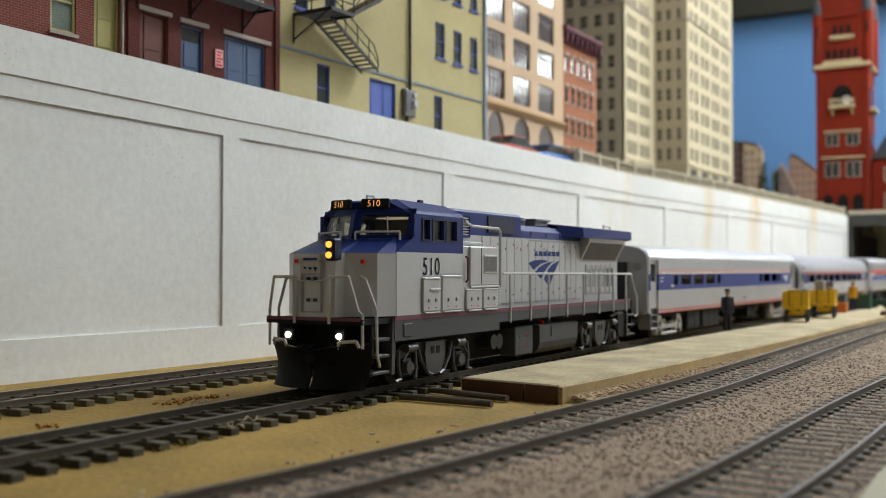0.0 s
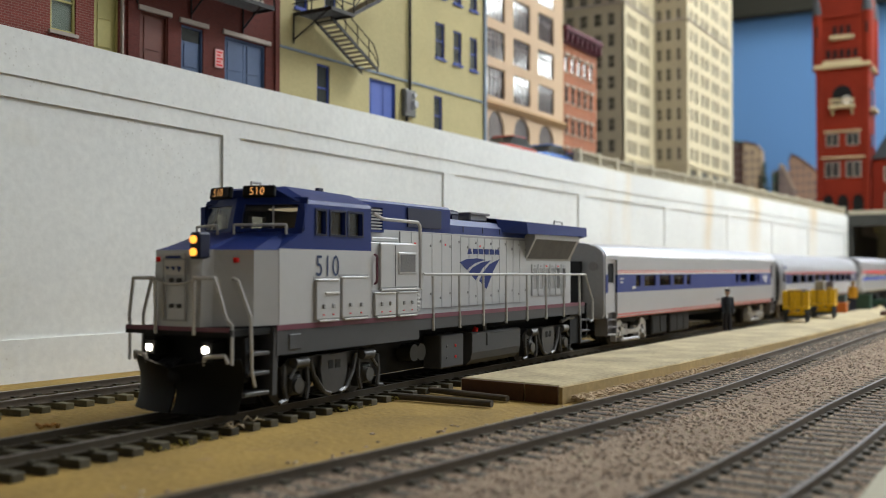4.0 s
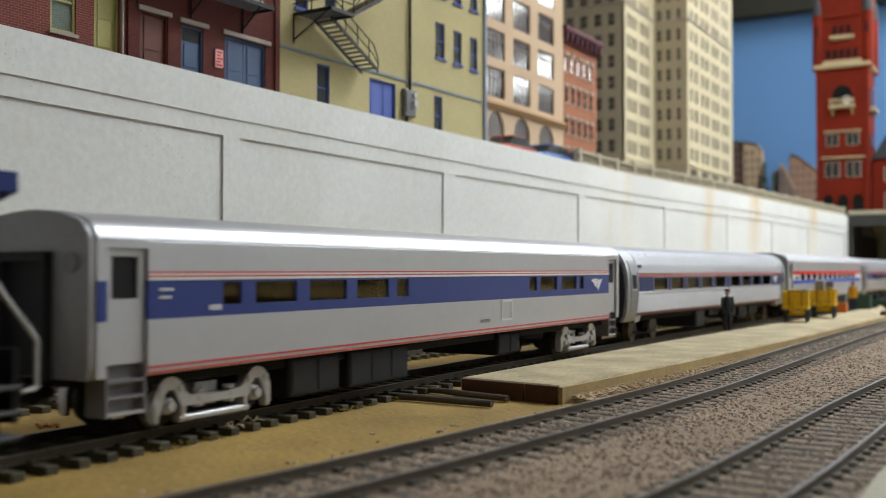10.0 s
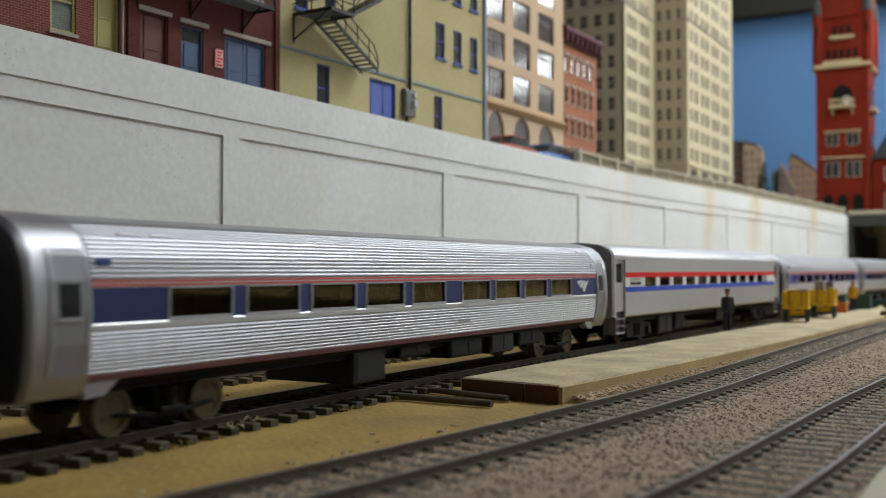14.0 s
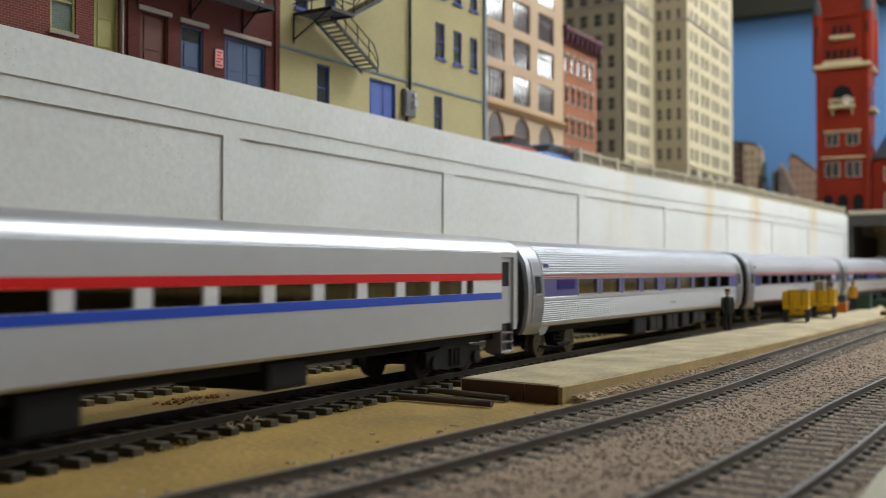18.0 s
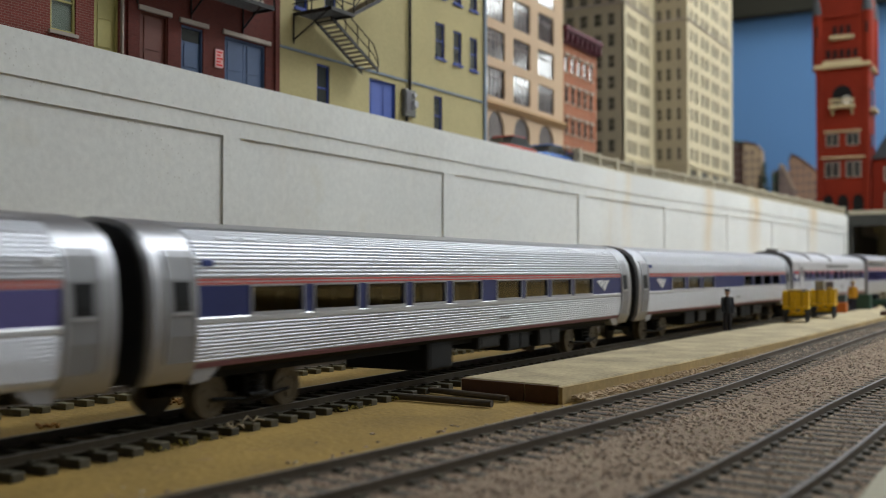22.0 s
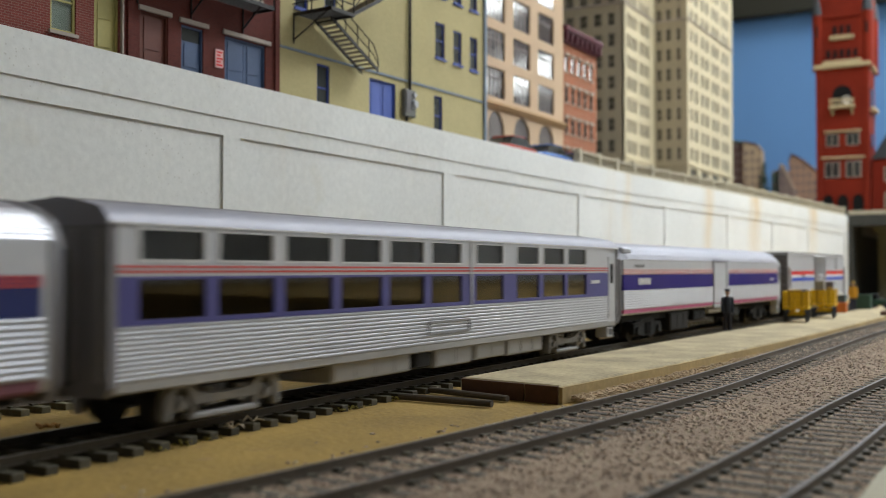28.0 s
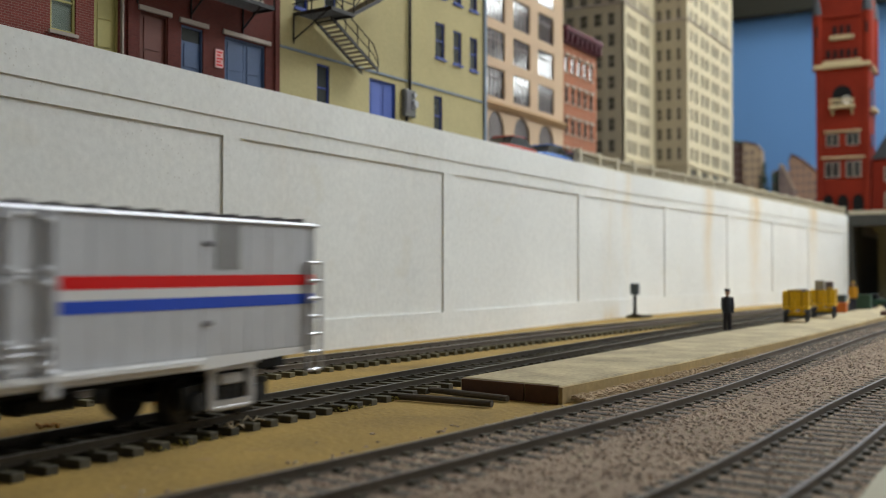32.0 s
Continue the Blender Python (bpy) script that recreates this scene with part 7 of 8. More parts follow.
# ---- express boxcar ----
car = vehicle("express_boxcar", "silver express boxcar with red and blue stripes", (2675.4 + 2891) / 2, 68)
part("body", hull(B(), [(-17.2, 15.2), (-17.2, 44.6)], -98, 100), mat("boxcar_seam", (0.33, 0.33, 0.34), 0.45, 0.2, 0.1, 150), car, "grey box body behind silver panels")
for q in (-1, 1):
    for i in range(26):
        x = -94 + i * 7.5
        if -16 < x < 22:
            continue
        part("side_panel", box(B(), x - 3.64, x + 3.64, min(q * 17.2, q * 17.38), max(q * 17.2, q * 17.38), 15.4, 44.2), M_BOXS, car)
    for a, b in ((-93, -14.4), (22.5, 100)):
        part("red_stripe", box(B(), a, b, min(q * 17.38, q * 17.5), max(q * 17.38, q * 17.5), 30.2, 32.8), M_RED, car, "bold red stripe")
        part("white_stripe", box(B(), a, b, min(q * 17.38, q * 17.46), max(q * 17.38, q * 17.46), 28.1, 30.2), M_WHITE, car)
        part("blue_stripe", box(B(), a, b, min(q * 17.38, q * 17.5), max(q * 17.38, q * 17.5), 25.6, 28.1), M_LBLUE, car, "bold blue stripe")
    dr = part("plug_door", box(B(), -13, 20.5, min(q * 17.2, q * 17.9), max(q * 17.2, q * 17.9), 15.6, 44.4), M_BOXS, car, "plug door with lock rods")
    for x in (-11.6, -4.6, 2.4, 10.4, 18.6):
        part("lock_rod", cyl(B(), (x, q * 18.5, 13.8), (x, q * 18.5, 44.8), 0.6, 8), M_TRUCK, dr)
        for z in (16.4, 20.6, 31.0, 33.6, 42.4):
            part("rod_guide", bbox(B(), x - 1.3, x + 1.3, min(q * 17.9, q * 19.1), max(q * 17.9, q * 19.1), z, z + 1.1, 0.25), M_BOXS, dr)
    for z in (18.6, 20.0, 32.2, 33.2, 43.4):
        part("door_bar", bbox(B(), -12.8, 20.4, min(q * 17.9, q * 18.5), max(q * 17.9, q * 18.5), z, z + 0.6, 0.15), M_TRUCK, dr)
    for x in (-13.6, 20.2):
        part("door_post", bbox(B(), x, x + 1.4, min(q * 17.3, q * 18.6), max(q * 17.3, q * 18.6), 14.8, 44.6, 0.3), M_BOXS, dr)
    bm = B()
    rod(bm, [(-2, q * 18.9, 22.4), (1.2, q * 19.1, 26.6), (5.6, q * 18.9, 30.4)], 0.7)
    ring(bm, (0.4, q * 18.9, 26.2), "y", 3.4, 4.2, 0.6, 16)
    rod(bm, [(-8, q * 18.8, 23.0), (-4.6, q * 18.8, 27.0), (-8.6, q * 18.8, 29.6)], 0.5)
    part("lock_gear", bm, M_TRUCK, dr, "door lock gear")
    part("door_shoe", bbox(B(), -15.2, -12.2, min(q * 17.6, q * 18.8), max(q * 17.6, q * 18.8), 10.6, 16.0, 0.4), M_BOXS, dr)
    part("door_shoe", bbox(B(), 19.0, 22.0, min(q * 17.6, q * 18.8), max(q * 17.6, q * 18.8), 10.6, 16.0, 0.4), M_BOXS, dr)
    part("door_rail", box(B(), -15, 60, min(q * 17.2, q * 18.9), max(q * 17.2, q * 18.9), 13.8, 14.8), M_WHITE, car, "bright door guide rail")
    bm = B()
    prism(bm, [(-98, 15.2), (100, 15.2), (100, 14.0), (62, 12.4), (-62, 12.4), (-98, 14.0)], "y", min(q * 16.2, q * 17.5), max(q * 16.2, q * 17.5))
    part("side_sill", bm, M_WHITE, car, "pale side sill")
    for x0, x1, ztop in ((-98, -93, 36), (96.5, 101.5, 36)):
        bm = B()
        for xx in (x0, x1):
            cyl(bm, (xx, q * 18.2, 8.8), (xx, q * 18.2, ztop), 0.5, 6)
        z = 9.2
        while z < ztop:
            cyl(bm, (x0, q * 18.2, z), (x1, q * 18.2, z), 0.45, 6)
            z += 4.4
        part("ladder", bm, M_TRUCK, car, "short metal side ladder")
    bm = B()
    for x, z in ((60, 39.6), (60, 22.4)):
        bbox(bm, x, x + 3, min(q * 17.3, q * 17.8), max(q * 17.3, q * 17.8), z - 0.6, z + 0.6, 0.2)
    part("tack_board", bm, M_DKROOF, car)
    part("faded_panel", box(B(), 64, 72, min(q * 17.38, q * 17.48), max(q * 17.38, q * 17.48), 34, 44), M_ENDG, car, "darker grey patch")
bars(car, -56, -46, 28.6, 30.0, 17.5, M_DKROOF, 7)
part("roof", hull(B(), [(-17.8, 44.4), (-18.0, 44.8), (-17.7, 45.4), (-9, 46.2), (-0.1, 46.6)], -99, 101), M_BOXS, car, "silver roof with a bright eave")
bm = B()
for i in range(25):
    box(bm, -97 + i * 8, -96.2 + i * 8, -17.2, 17.2, 45.4, 46.5)
part("roof_rib", bm, M_DKROOF, car, "row of roof ribs")
for s, x in ((-1, -98), (1, 100)):
    bm = B()
    for k in range(6):
        bbox(bm, min(x, x + s * 1.0), max(x, x + s * 1.0), -16, 16, 16.5 + k * 4.6, 19 + k * 4.6, 0.4)
    box(bm, min(x, x + s * 0.3), max(x, x + s * 0.3), -17.1, 17.1, 15.3, 44.5)
    part("end_corrugation", bm, M_DKROOF, car, "corrugated end panels")
    bm = B()
    cyl(bm, (x + s * 2.2, 9, 30), (x + s * 1.0, 9, 30), 3.0, 16)
    part("brake_wheel", bm, M_DKROOF, car)
    coupler(car, x - s * 1, s)
part("underframe", box(B(), -97, 99, -9, 9, 10, 14), M_BLACK, car)
part("brake_gear", bbox(bbox(B(), -8, 10, -12, 4, 6, 10, 0.6), 20, 34, -10, 10, 7, 10, 0.6), M_BLACK, car)
truck(car, -64, "freight", 20, "dark cast freight truck")
truck(car, 72, "freight", 20, "dark cast freight truck")

# ---- the locomotive ----
M_LSILVER = mat("loco_silver", (0.47, 0.47, 0.465), 0.38, 0.25, 0.05, 120, 0, 1500)
M_LBLUEP = mat("loco_blue", (0.012, 0.027, 0.14), 0.42, 0, 0.06, 120, spec=0.2)
M_LDARK = mat("loco_dark_blue", (0.005, 0.008, 0.034), 0.5, 0, 0.1, 120)
M_LNUM = mat("number_blue_grey", (0.03, 0.05, 0.12), 0.5, 0, 0.05, 150)
M_LGREY = mat("loco_frame_grey", (0.055, 0.055, 0.056), 0.55, 0, 0.1, 150)
M_LTRUCK = mat("loco_truck_grey", (0.035, 0.035, 0.034), 0.35, 0.2, 0.2, 250)
M_RAILING = mat("handrail_silver", (0.5, 0.49, 0.47), 0.6, 0.0, 0.08, 200, spec=0.2)
M_SCREEN = mat("radiator_screen", (0.13, 0.125, 0.12), 0.6, 0.3, 0.2, 900, 0.1, 4000)
M_LMAROON = mat("loco_maroon", (0.15, 0.045, 0.065), 0.45, 0, 0.08, 150)
M_LTRUCK2 = mat("loco_truck_light", (0.075, 0.074, 0.072), 0.38, 0.25, 0.2, 250)
M_HINGE = mat("hinge_grey", (0.3, 0.295, 0.29), 0.5, 0.1, 0.1, 150)
M_CABGLASS = tinted("cab_glass", (0.75, 0.74, 0.7))
M_LINING = mat("cab_lining", (0.3, 0.25, 0.16), 0.8, 0, 0.15, 100)
M_AMBER = glow("amber_lamp", (1.0, 0.4, 0.05), 1.8)
M_HEAD = glow("head_lamp", (1.0, 0.9, 0.75), 14.0)
M_BOARD = glow("number_glow", (1.0, 0.55, 0.2), 0.6)
loco = vehicle("diesel_locomotive", "silver and blue diesel locomotive with a wide angular nose", (-231 + 1) / 2, 68)
# frame and walkway
bm = box(B(), -98, 97, -17.4, 17.4, 17.0, 20.2)
part("walkway", bm, M_LGREY, loco, "grey walkway deck")
part("frame", box(B(), -108, 104, -9, 9, 10.5, 17.0), M_BLACK, loco, "black underframe")
for s in (-1, 1):
    part("side_sill", box(B(), -98, -33, min(s * 16.8, s * 17.6), max(s * 16.8, s * 17.6), 13.6, 20.2), M_LGREY, loco)
    part("side_sill", box(B(), -33, 97, min(s * 16.8, s * 17.6), max(s * 16.8, s * 17.6), 16.2, 20.2), M_LGREY, loco)
    part("red_sill_stripe", box(B(), -98, 97, min(s * 17.3, s * 17.75), max(s * 17.3, s * 17.75), 19.5, 20.8), M_LMAROON, loco)
# nose: plan narrows to the front, top slopes to the windshield
def nose_ring(z, f, grow=0.0):
    return [(-97, -17.4, z), (-104, -15.6, z), (-110 + grow, -8.2, z), (-113 + grow, -7.4, z), (-113 + grow, 7.4, z), (-110 + grow, 8.2, z), (-104, 15.6, z), (-97, 17.4, z)]
bm = B()
lo = [bm.verts.new(p) for p in nose_ring(20.8, 0)]
hi = [bm.verts.new(p) for p in nose_ring(38.6, 0, 0.8)]
for i in range(7):
    bm.faces.new((lo[i], lo[i + 1], hi[i + 1], hi[i]))
bm.faces.new((lo[7], lo[0], hi[0], hi[7]))
bm.faces.new(lo[::-1])
bm.faces.new(hi)
bmesh.ops.recalc_face_normals(bm, faces=bm.faces)
nose = part("nose", bm, M_LSILVER, loco, "silver angular nose")
bm = B()
base = [bm.verts.new(p) for p in [(q[0], q[1] * 1.004, q[2]) for q in nose_ring(38.6, 0, 0.7)]]
top = [bm.verts.new(p) for p in ((-86, -16.8, 43.8), (-89, -12, 43.8), (-93, -6, 43.2), (-94, -4, 43.2), (-94, 4, 43.2), (-93, 6, 43.2), (-89, 12, 43.8), (-86, 16.8, 43.8))]
for i in range(7):
    bm.faces.new((base[i], base[i + 1], top[i + 1], top[i]))
bm.faces.new((base[7], base[0], top[0], top[7]))
bm.faces.new(top)
bmesh.ops.recalc_face_normals(bm, faces=bm.faces)
part("nose_top", bm, M_LBLUEP, loco, "blue sloping nose top")
bm = plate(B(), (-5.6, 1.6, 22, 36.6), [(-5.2, 1.2, 22.4, 36.2)], -0.15, 0.15)
dr = part("nose_door", bm, M_HINGE, nose, "outlined nose door")
dr.matrix_basis = pose(-113.2 * MM, -0.0016, 0, 0, 0, -90)
part("emblem_plate", bbox(B(), -113.35, -112.9, -2.6, 3.8, 32.8, 37.9, 0.1), M_RAILING, nose, "pale emblem plate")
part("red_marker", bbox(B(), -113.6, -112.8, 5.0, 6.2, 35.8, 37.0, 0.2), M_RED, nose)
for z in (25, 31):
    for y in (-1.4, 1.0):
        part("nose_latch", bbox(B(), -113.4, -112.6, y, y + 1.2, z, z + 1.0, 0.2), M_LGREY, nose)
for i, y in enumerate((-1.4, 0.4, 2.2)):
    part("nose_emblem", prism(B(), [(y - 0.5, 34.6), (y + 0.9, 34.8), (y + 0.2, 33.4 + i * 0.3)], "x", -113.5, -113.2), M_LBLUEP, nose)
part("nose_word", box(B(), -113.5, -113.2, -1.8, 3.0, 36.6, 37.2), M_LBLUEP, nose)
part("red_marker", bbox(B(), -107.4, -106.2, -13.4, -12.0, 35.6, 36.8, 0.3), M_RED, nose)
bm = bbox(B(), -114.0, -110, -8.0, -4.8, 36.4, 42.6, 0.5)
hl = part("headlight_housing", bm, M_LDARK, loco)
for z in (38.0, 40.9):
    part("headlight", cyl(B(), (-114.5, -6.4, z), (-113.9, -6.4, z), 0.9, 14), M_AMBER, hl, "lit amber headlight")
# cab: lower silver, upper blue with windows, sloped roof
bm = box(B(), -97, -57, -17.5, 17.5, 20.8, 39.0)
part("cab_side", bm, M_LSILVER, loco, "silver lower cab")
CABW = [(-82.2, -78.4, 43.0, 48.9), (-76.2, -70.0, 43.0, 48.9), (-68.2, -62.0, 43.0, 48.9)]
for s in (-1, 1):
    up = part("cab_upper", plate(B(), (-87, -57.6, 39.0, 50.4), CABW, min(s * 15.8, s * 17.2), max(s * 15.8, s * 17.2)), M_LBLUEP, loco, "blue upper cab side")
    bm = B()
    prism(bm, [(-97, 39.0), (-87, 39.0), (-87, 43.6)], "y", min(s * 15.8, s * 17.2), max(s * 15.8, s * 17.2))
    part("cab_cheek", bm, M_LBLUEP, loco)
    for a, b, c, d in CABW:
        part("cab_window", box(B(), a, b, min(s * 16.2, s * 16.4), max(s * 16.2, s * 16.4), c, d), M_CABGLASS, up)
        part("window_gasket", plate(B(), (a - 0.5, b + 0.5, c - 0.5, d + 0.5), [(a, b, c, d)], min(s * 17.2, s * 17.45), max(s * 17.2, s * 17.45)), M_LDARK, up)
bm = B()
prism(bm, [(-17.2, 39), (17.2, 39), (17.2, 50.4), (-17.2, 50.4)], "x", -58.4, -57.6)
part("cab_back", bm, M_LBLUEP, loco)
part("cab_floor", box(B(), -92, -58.4, -15.6, 15.6, 39.0, 40.0), M_LINING, loco)
# Warm glowing strip added to brighten the cab inside; no such lamp is known.
part("cab_fill_glow", box(B(), -74, -66, -5, 5, 50.0, 50.3), glow("cab_glow", (1.0, 0.85, 0.6), 0.5), loco, "small warm glow added to brighten the cab")
part("cab_lining", box(B(), -59.4, -58.4, -15.6, 15.6, 40.0, 50.4), M_LINING, loco)
for x0, y0 in ((-74, -8), (-74, 8)):
    part("cab_seat", bbox(B(), x0, x0 + 4, y0 - 3, y0 + 3, 40, 43.6, 0.8), M_SEAT, loco)
# windshield: centre and two angled panes in a blue frame
def quad_slab(p, q, zb, zt, lean, material, name, parent, th=0.5):
    """A thin slab between plan points p and q, leaning back by lean mm at its top."""
    bm = B()
    d = Vector((q[0] - p[0], q[1] - p[1], 0)).normalized()
    n = Vector((d.y, -d.x, 0)) * th
    v = [bm.verts.new(Vector(c) + o) for o in (Vector(), n) for c in ((p[0], p[1], zb), (q[0], q[1], zb), (q[0] + lean, q[1], zt), (p[0] + lean, p[1], zt))]
    for f in ((0, 1, 2, 3), (7, 6, 5, 4), (0, 4, 5, 1), (1, 5, 6, 2), (2, 6, 7, 3), (3, 7, 4, 0)):
        bm.faces.new([v[i] for i in f])
    bmesh.ops.recalc_face_normals(bm, faces=bm.faces)
    return part(name, bm, material, parent)
for p, q in (((-93.6, -1.2), (-87.4, -16.2)), ((-93.6, 1.2), (-87.4, 16.2))):
    quad_slab(p, q, 43.2, 51.2, 2.2, M_CABGLASS, "windshield", loco)
    e = Vector((q[0] - p[0], q[1] - p[1]))
    for a, b, z0, z1 in ((-0.06, 0.07, 42.8, 51.4), (0.92, 1.05, 42.8, 51.4), (-0.06, 1.05, 42.6, 44.2), (-0.06, 1.05, 50.2, 52.0)):
        u, w = Vector(p) + e * a, Vector(p) + e * b
        k = (z0 - 43.2) / 8 * 2.2
        quad_slab((u.x - 0.25 + k, u.y), (w.x - 0.25 + k, w.y), z0, z1, (z1 - z0) / 8 * 2.2, M_LBLUEP, "windshield_frame", loco, 0.9)
    m = Vector(p) + e * 0.6
    part("wiper", rod(B(), [(m.x - 0.6, m.y, 44.2), (m.x + 0.9, m.y + (2 if q[1] > 0 else -2) * -0.6, 49.8)], 0.25), M_RAILING, loco)
    h1, h2 = Vector(p) + e * 0.1, Vector(p) + e * 0.9
    part("nose_handrail", rod(B(), [(h1.x - 3.4, h1.y, 42.6), (h1.x - 3.4, h1.y, 45.0), (h2.x - 3.0, h2.y, 45.0), (h2.x - 3.0, h2.y, 42.6)], 0.35), M_RAILING, loco)
# roof with chamfered shoulders and number boards
bm = B()
ro = [(-17.3, 50.4), (-16.8, 51.4), (-10.2, 55.0), (10.2, 55.0), (16.8, 51.4), (17.3, 50.4)]
u = [bm.verts.new((-85.6, y * 0.98, z)) for y, z in ro]
w = [bm.verts.new((-57.4, y, z if z < 52 else z - 0.6)) for y, z in ro]
fr = [bm.verts.new((-89.6 + abs(y) * 0.12, y * 0.86, 51.4 + (z - 51.4) * 0.8 if z > 51 else 51.0)) for y, z in ro]
for a, b in ((fr, u), (u, w)):
    for i in range(5):
        bm.faces.new((a[i], a[i + 1], b[i + 1], b[i]))
    bm.faces.new((a[5], a[0], b[0], b[5]))
bm.faces.new(fr)
bm.faces.new(w[::-1])
bmesh.ops.recalc_face_normals(bm, faces=bm.faces)
part("cab_roof", bm, M_LBLUEP, loco, "blue cab roof with sloped shoulders")
for s in (-1, 1):
    nb = part("number_board", bbox(B(), -1.0, 0.4, -4.4, 4.4, 0, 3.0, 0.3), M_BLACK, loco, "black number board with 510")
    nb.matrix_basis = Matrix.Translation((-91.0 * MM, s * 6.2 * MM, 51.9 * MM)) @ Matrix.Rotation(radians(-s * 14), 4, "Z") @ Matrix.Rotation(radians(8), 4, "Y")
    tx = new("number", text_mesh("510", 1.9, M_BOARD, "number", -0.01, 0.95))
    tx.parent = nb
    tx.matrix_basis = pose(-1.12 * MM, 2.2 * MM, 0.55 * MM, 0, 0, -90)
for s in (-1, 1):
    tx = new("road_number", text_mesh("510", 5.3, M_LNUM, "road_number", 0.0, 0.86))
    tx.parent = loco
    tx.matrix_basis = pose(-82.8 * MM, -17.55 * MM, 32.3 * MM) if s < 0 else pose(-71.6 * MM, 17.55 * MM, 32.0 * MM, 0, 0, 180)
bm = rod(B(), [(-88, -1, 54.6), (-88, -1, 56.2), (-84.4, -1, 56.2), (-84.4, -1, 54.6)], 0.35)
part("roof_handle", bm, M_RAILING, loco)
part("roof_aerial", bbox(B(), -70, -67.6, -8.6, -7.4, 54.0, 55.8, 0.2), M_LDARK, loco)
# equipment cabinets behind the cab
for s in (-1, 1):
    ca = part("cabinet", bbox(B(), -57.4, -34.2, min(s * 10.5, s * 17.0), max(s * 10.5, s * 17.0), 20.8, 41.6, 0.3), M_LSILVER, loco, "silver side cabinet")
    vb = part("vent_box", bbox(B(), -44.6, -35.0, min(s * 16.8, s * 18.0), max(s * 16.8, s * 18.0), 32.6, 38.9, 0.25), M_LSILVER, ca)
    part("vent_screen", box(B(), -43.8, -35.8, min(s * 17.9, s * 18.1), max(s * 17.9, s * 18.1), 33.3, 38.3), M_SCREEN, vb)
    for a, b, c, d in ((-83.4, -73.2, 21.4, 31.6), (-72.4, -60.0, 21.4, 32.2), (-57.0, -46.2, 21.2, 27.8), (-45.6, -34.6, 21.2, 27.8)):
        part("locker_recess", box(B(), a - 0.5, b + 0.5, min(s * 17.1, s * 17.56), max(s * 17.1, s * 17.56), c - 0.4, d + 0.5), M_HINGE, ca)
        bx = part("locker", bbox(B(), a, b, min(s * 17.2, s * 18.2), max(s * 17.2, s * 18.2), c, d, 0.3), M_LSILVER, ca, "raised silver locker door")
        part("locker_hinge", bbox(B(), a + 0.4, b - 0.4, min(s * 18.0, s * 18.45), max(s * 18.0, s * 18.45), d - 0.55, d - 0.1, 0.12), M_RAILING, bx)
        part("drip_rail", bbox(B(), a + 0.8, b - 0.8, min(s * 17.9, s * 18.6), max(s * 17.9, s * 18.6), c - 0.6, c - 0.1, 0.15), M_RAILING, bx)
        for k in range(2):
            xx = a + (b - a) * (0.3 + 0.4 * k)
            part("latch", bbox(B(), xx - 0.5, xx + 0.5, min(s * 18.1, s * 18.6), max(s * 18.1, s * 18.6), c + 2.8, c + 3.9, 0.15), M_HINGE, bx)
            part("label", box(B(), xx - 0.35, xx + 0.35, min(s * 18.2, s * 18.3), max(s * 18.2, s * 18.3), c + 1.0, c + 1.3), M_RED, bx)
    part("locker_step", bbox(B(), -79.8, -73.8, min(s * 18.1, s * 18.6), max(s * 18.1, s * 18.6), 27.6, 28.3, 0.15), M_RAILING, ca)
    tb = part("tall_box", bbox(B(), -53.6, -34.0, min(s * 16.9, s * 17.7), max(s * 16.9, s * 17.7), 28.8, 41.4, 0.3), M_LSILVER, ca, "tall silver equipment box")
    part("box_lip", bbox(B(), -54.0, -33.6, min(s * 16.9, s * 18.3), max(s * 16.9, s * 18.3), 28.0, 28.7, 0.2), M_RAILING, tb)
    part("box_seam", box(B(), -46.2, -45.9, min(s * 17.6, s * 17.8), max(s * 17.6, s * 17.8), 29.2, 41.0), M_LGREY, tb)
    part("side_grab", rod(B(), [(-56.2, s * 17.4, 30.0), (-56.2, s * 18.2, 30.6), (-56.2, s * 18.2, 37.6), (-56.2, s * 17.4, 38.2)], 0.35), M_LMAROON, ca)
    part("cabinet_rib", bbox(B(), -55.6, -42.0, min(s * 12, s * 16.0), max(s * 12, s * 16.0), 41.8, 43.0, 0.2), M_LSILVER, ca)
    for k in range(6):
        part("grille_slot", bbox(B(), -34.6, -33.2, min(s * 17.4, s * 18.2), max(s * 17.4, s * 18.2), 21.8 + k * 1.1, 22.5 + k * 1.1, 0.15), M_RAILING, ca)
    part("frame_plate", bbox(B(), -93.6, -88.8, min(s * 17.5, s * 17.9), max(s * 17.5, s * 17.9), 14.6, 18.4, 0.2), M_LGREY, ca)
    for a, b in ((-56.4, -52.4), (-51.4, -43.6)):
        lv = part("louvre_frame", plate(B(), (a, b, 44.6, 52.2), [(a + 0.6, b - 0.6, 45.2, 51.6)], min(s * 10.9, s * 12.2), max(s * 10.9, s * 12.2)), M_LBLUEP, loco)
        part("louvre_back", box(B(), a + 0.6, b - 0.6, min(s * 11.0, s * 11.2), max(s * 11.0, s * 11.2), 45.2, 51.6), M_LDARK, lv)
        for k in range(7):
            part("louvre", box(B(), a + 0.6, b - 0.6, min(s * 11.2, s * 12.0), max(s * 11.2, s * 12.0), 45.4 + k * 0.9, 45.8 + k * 0.9), M_LSILVER, lv)
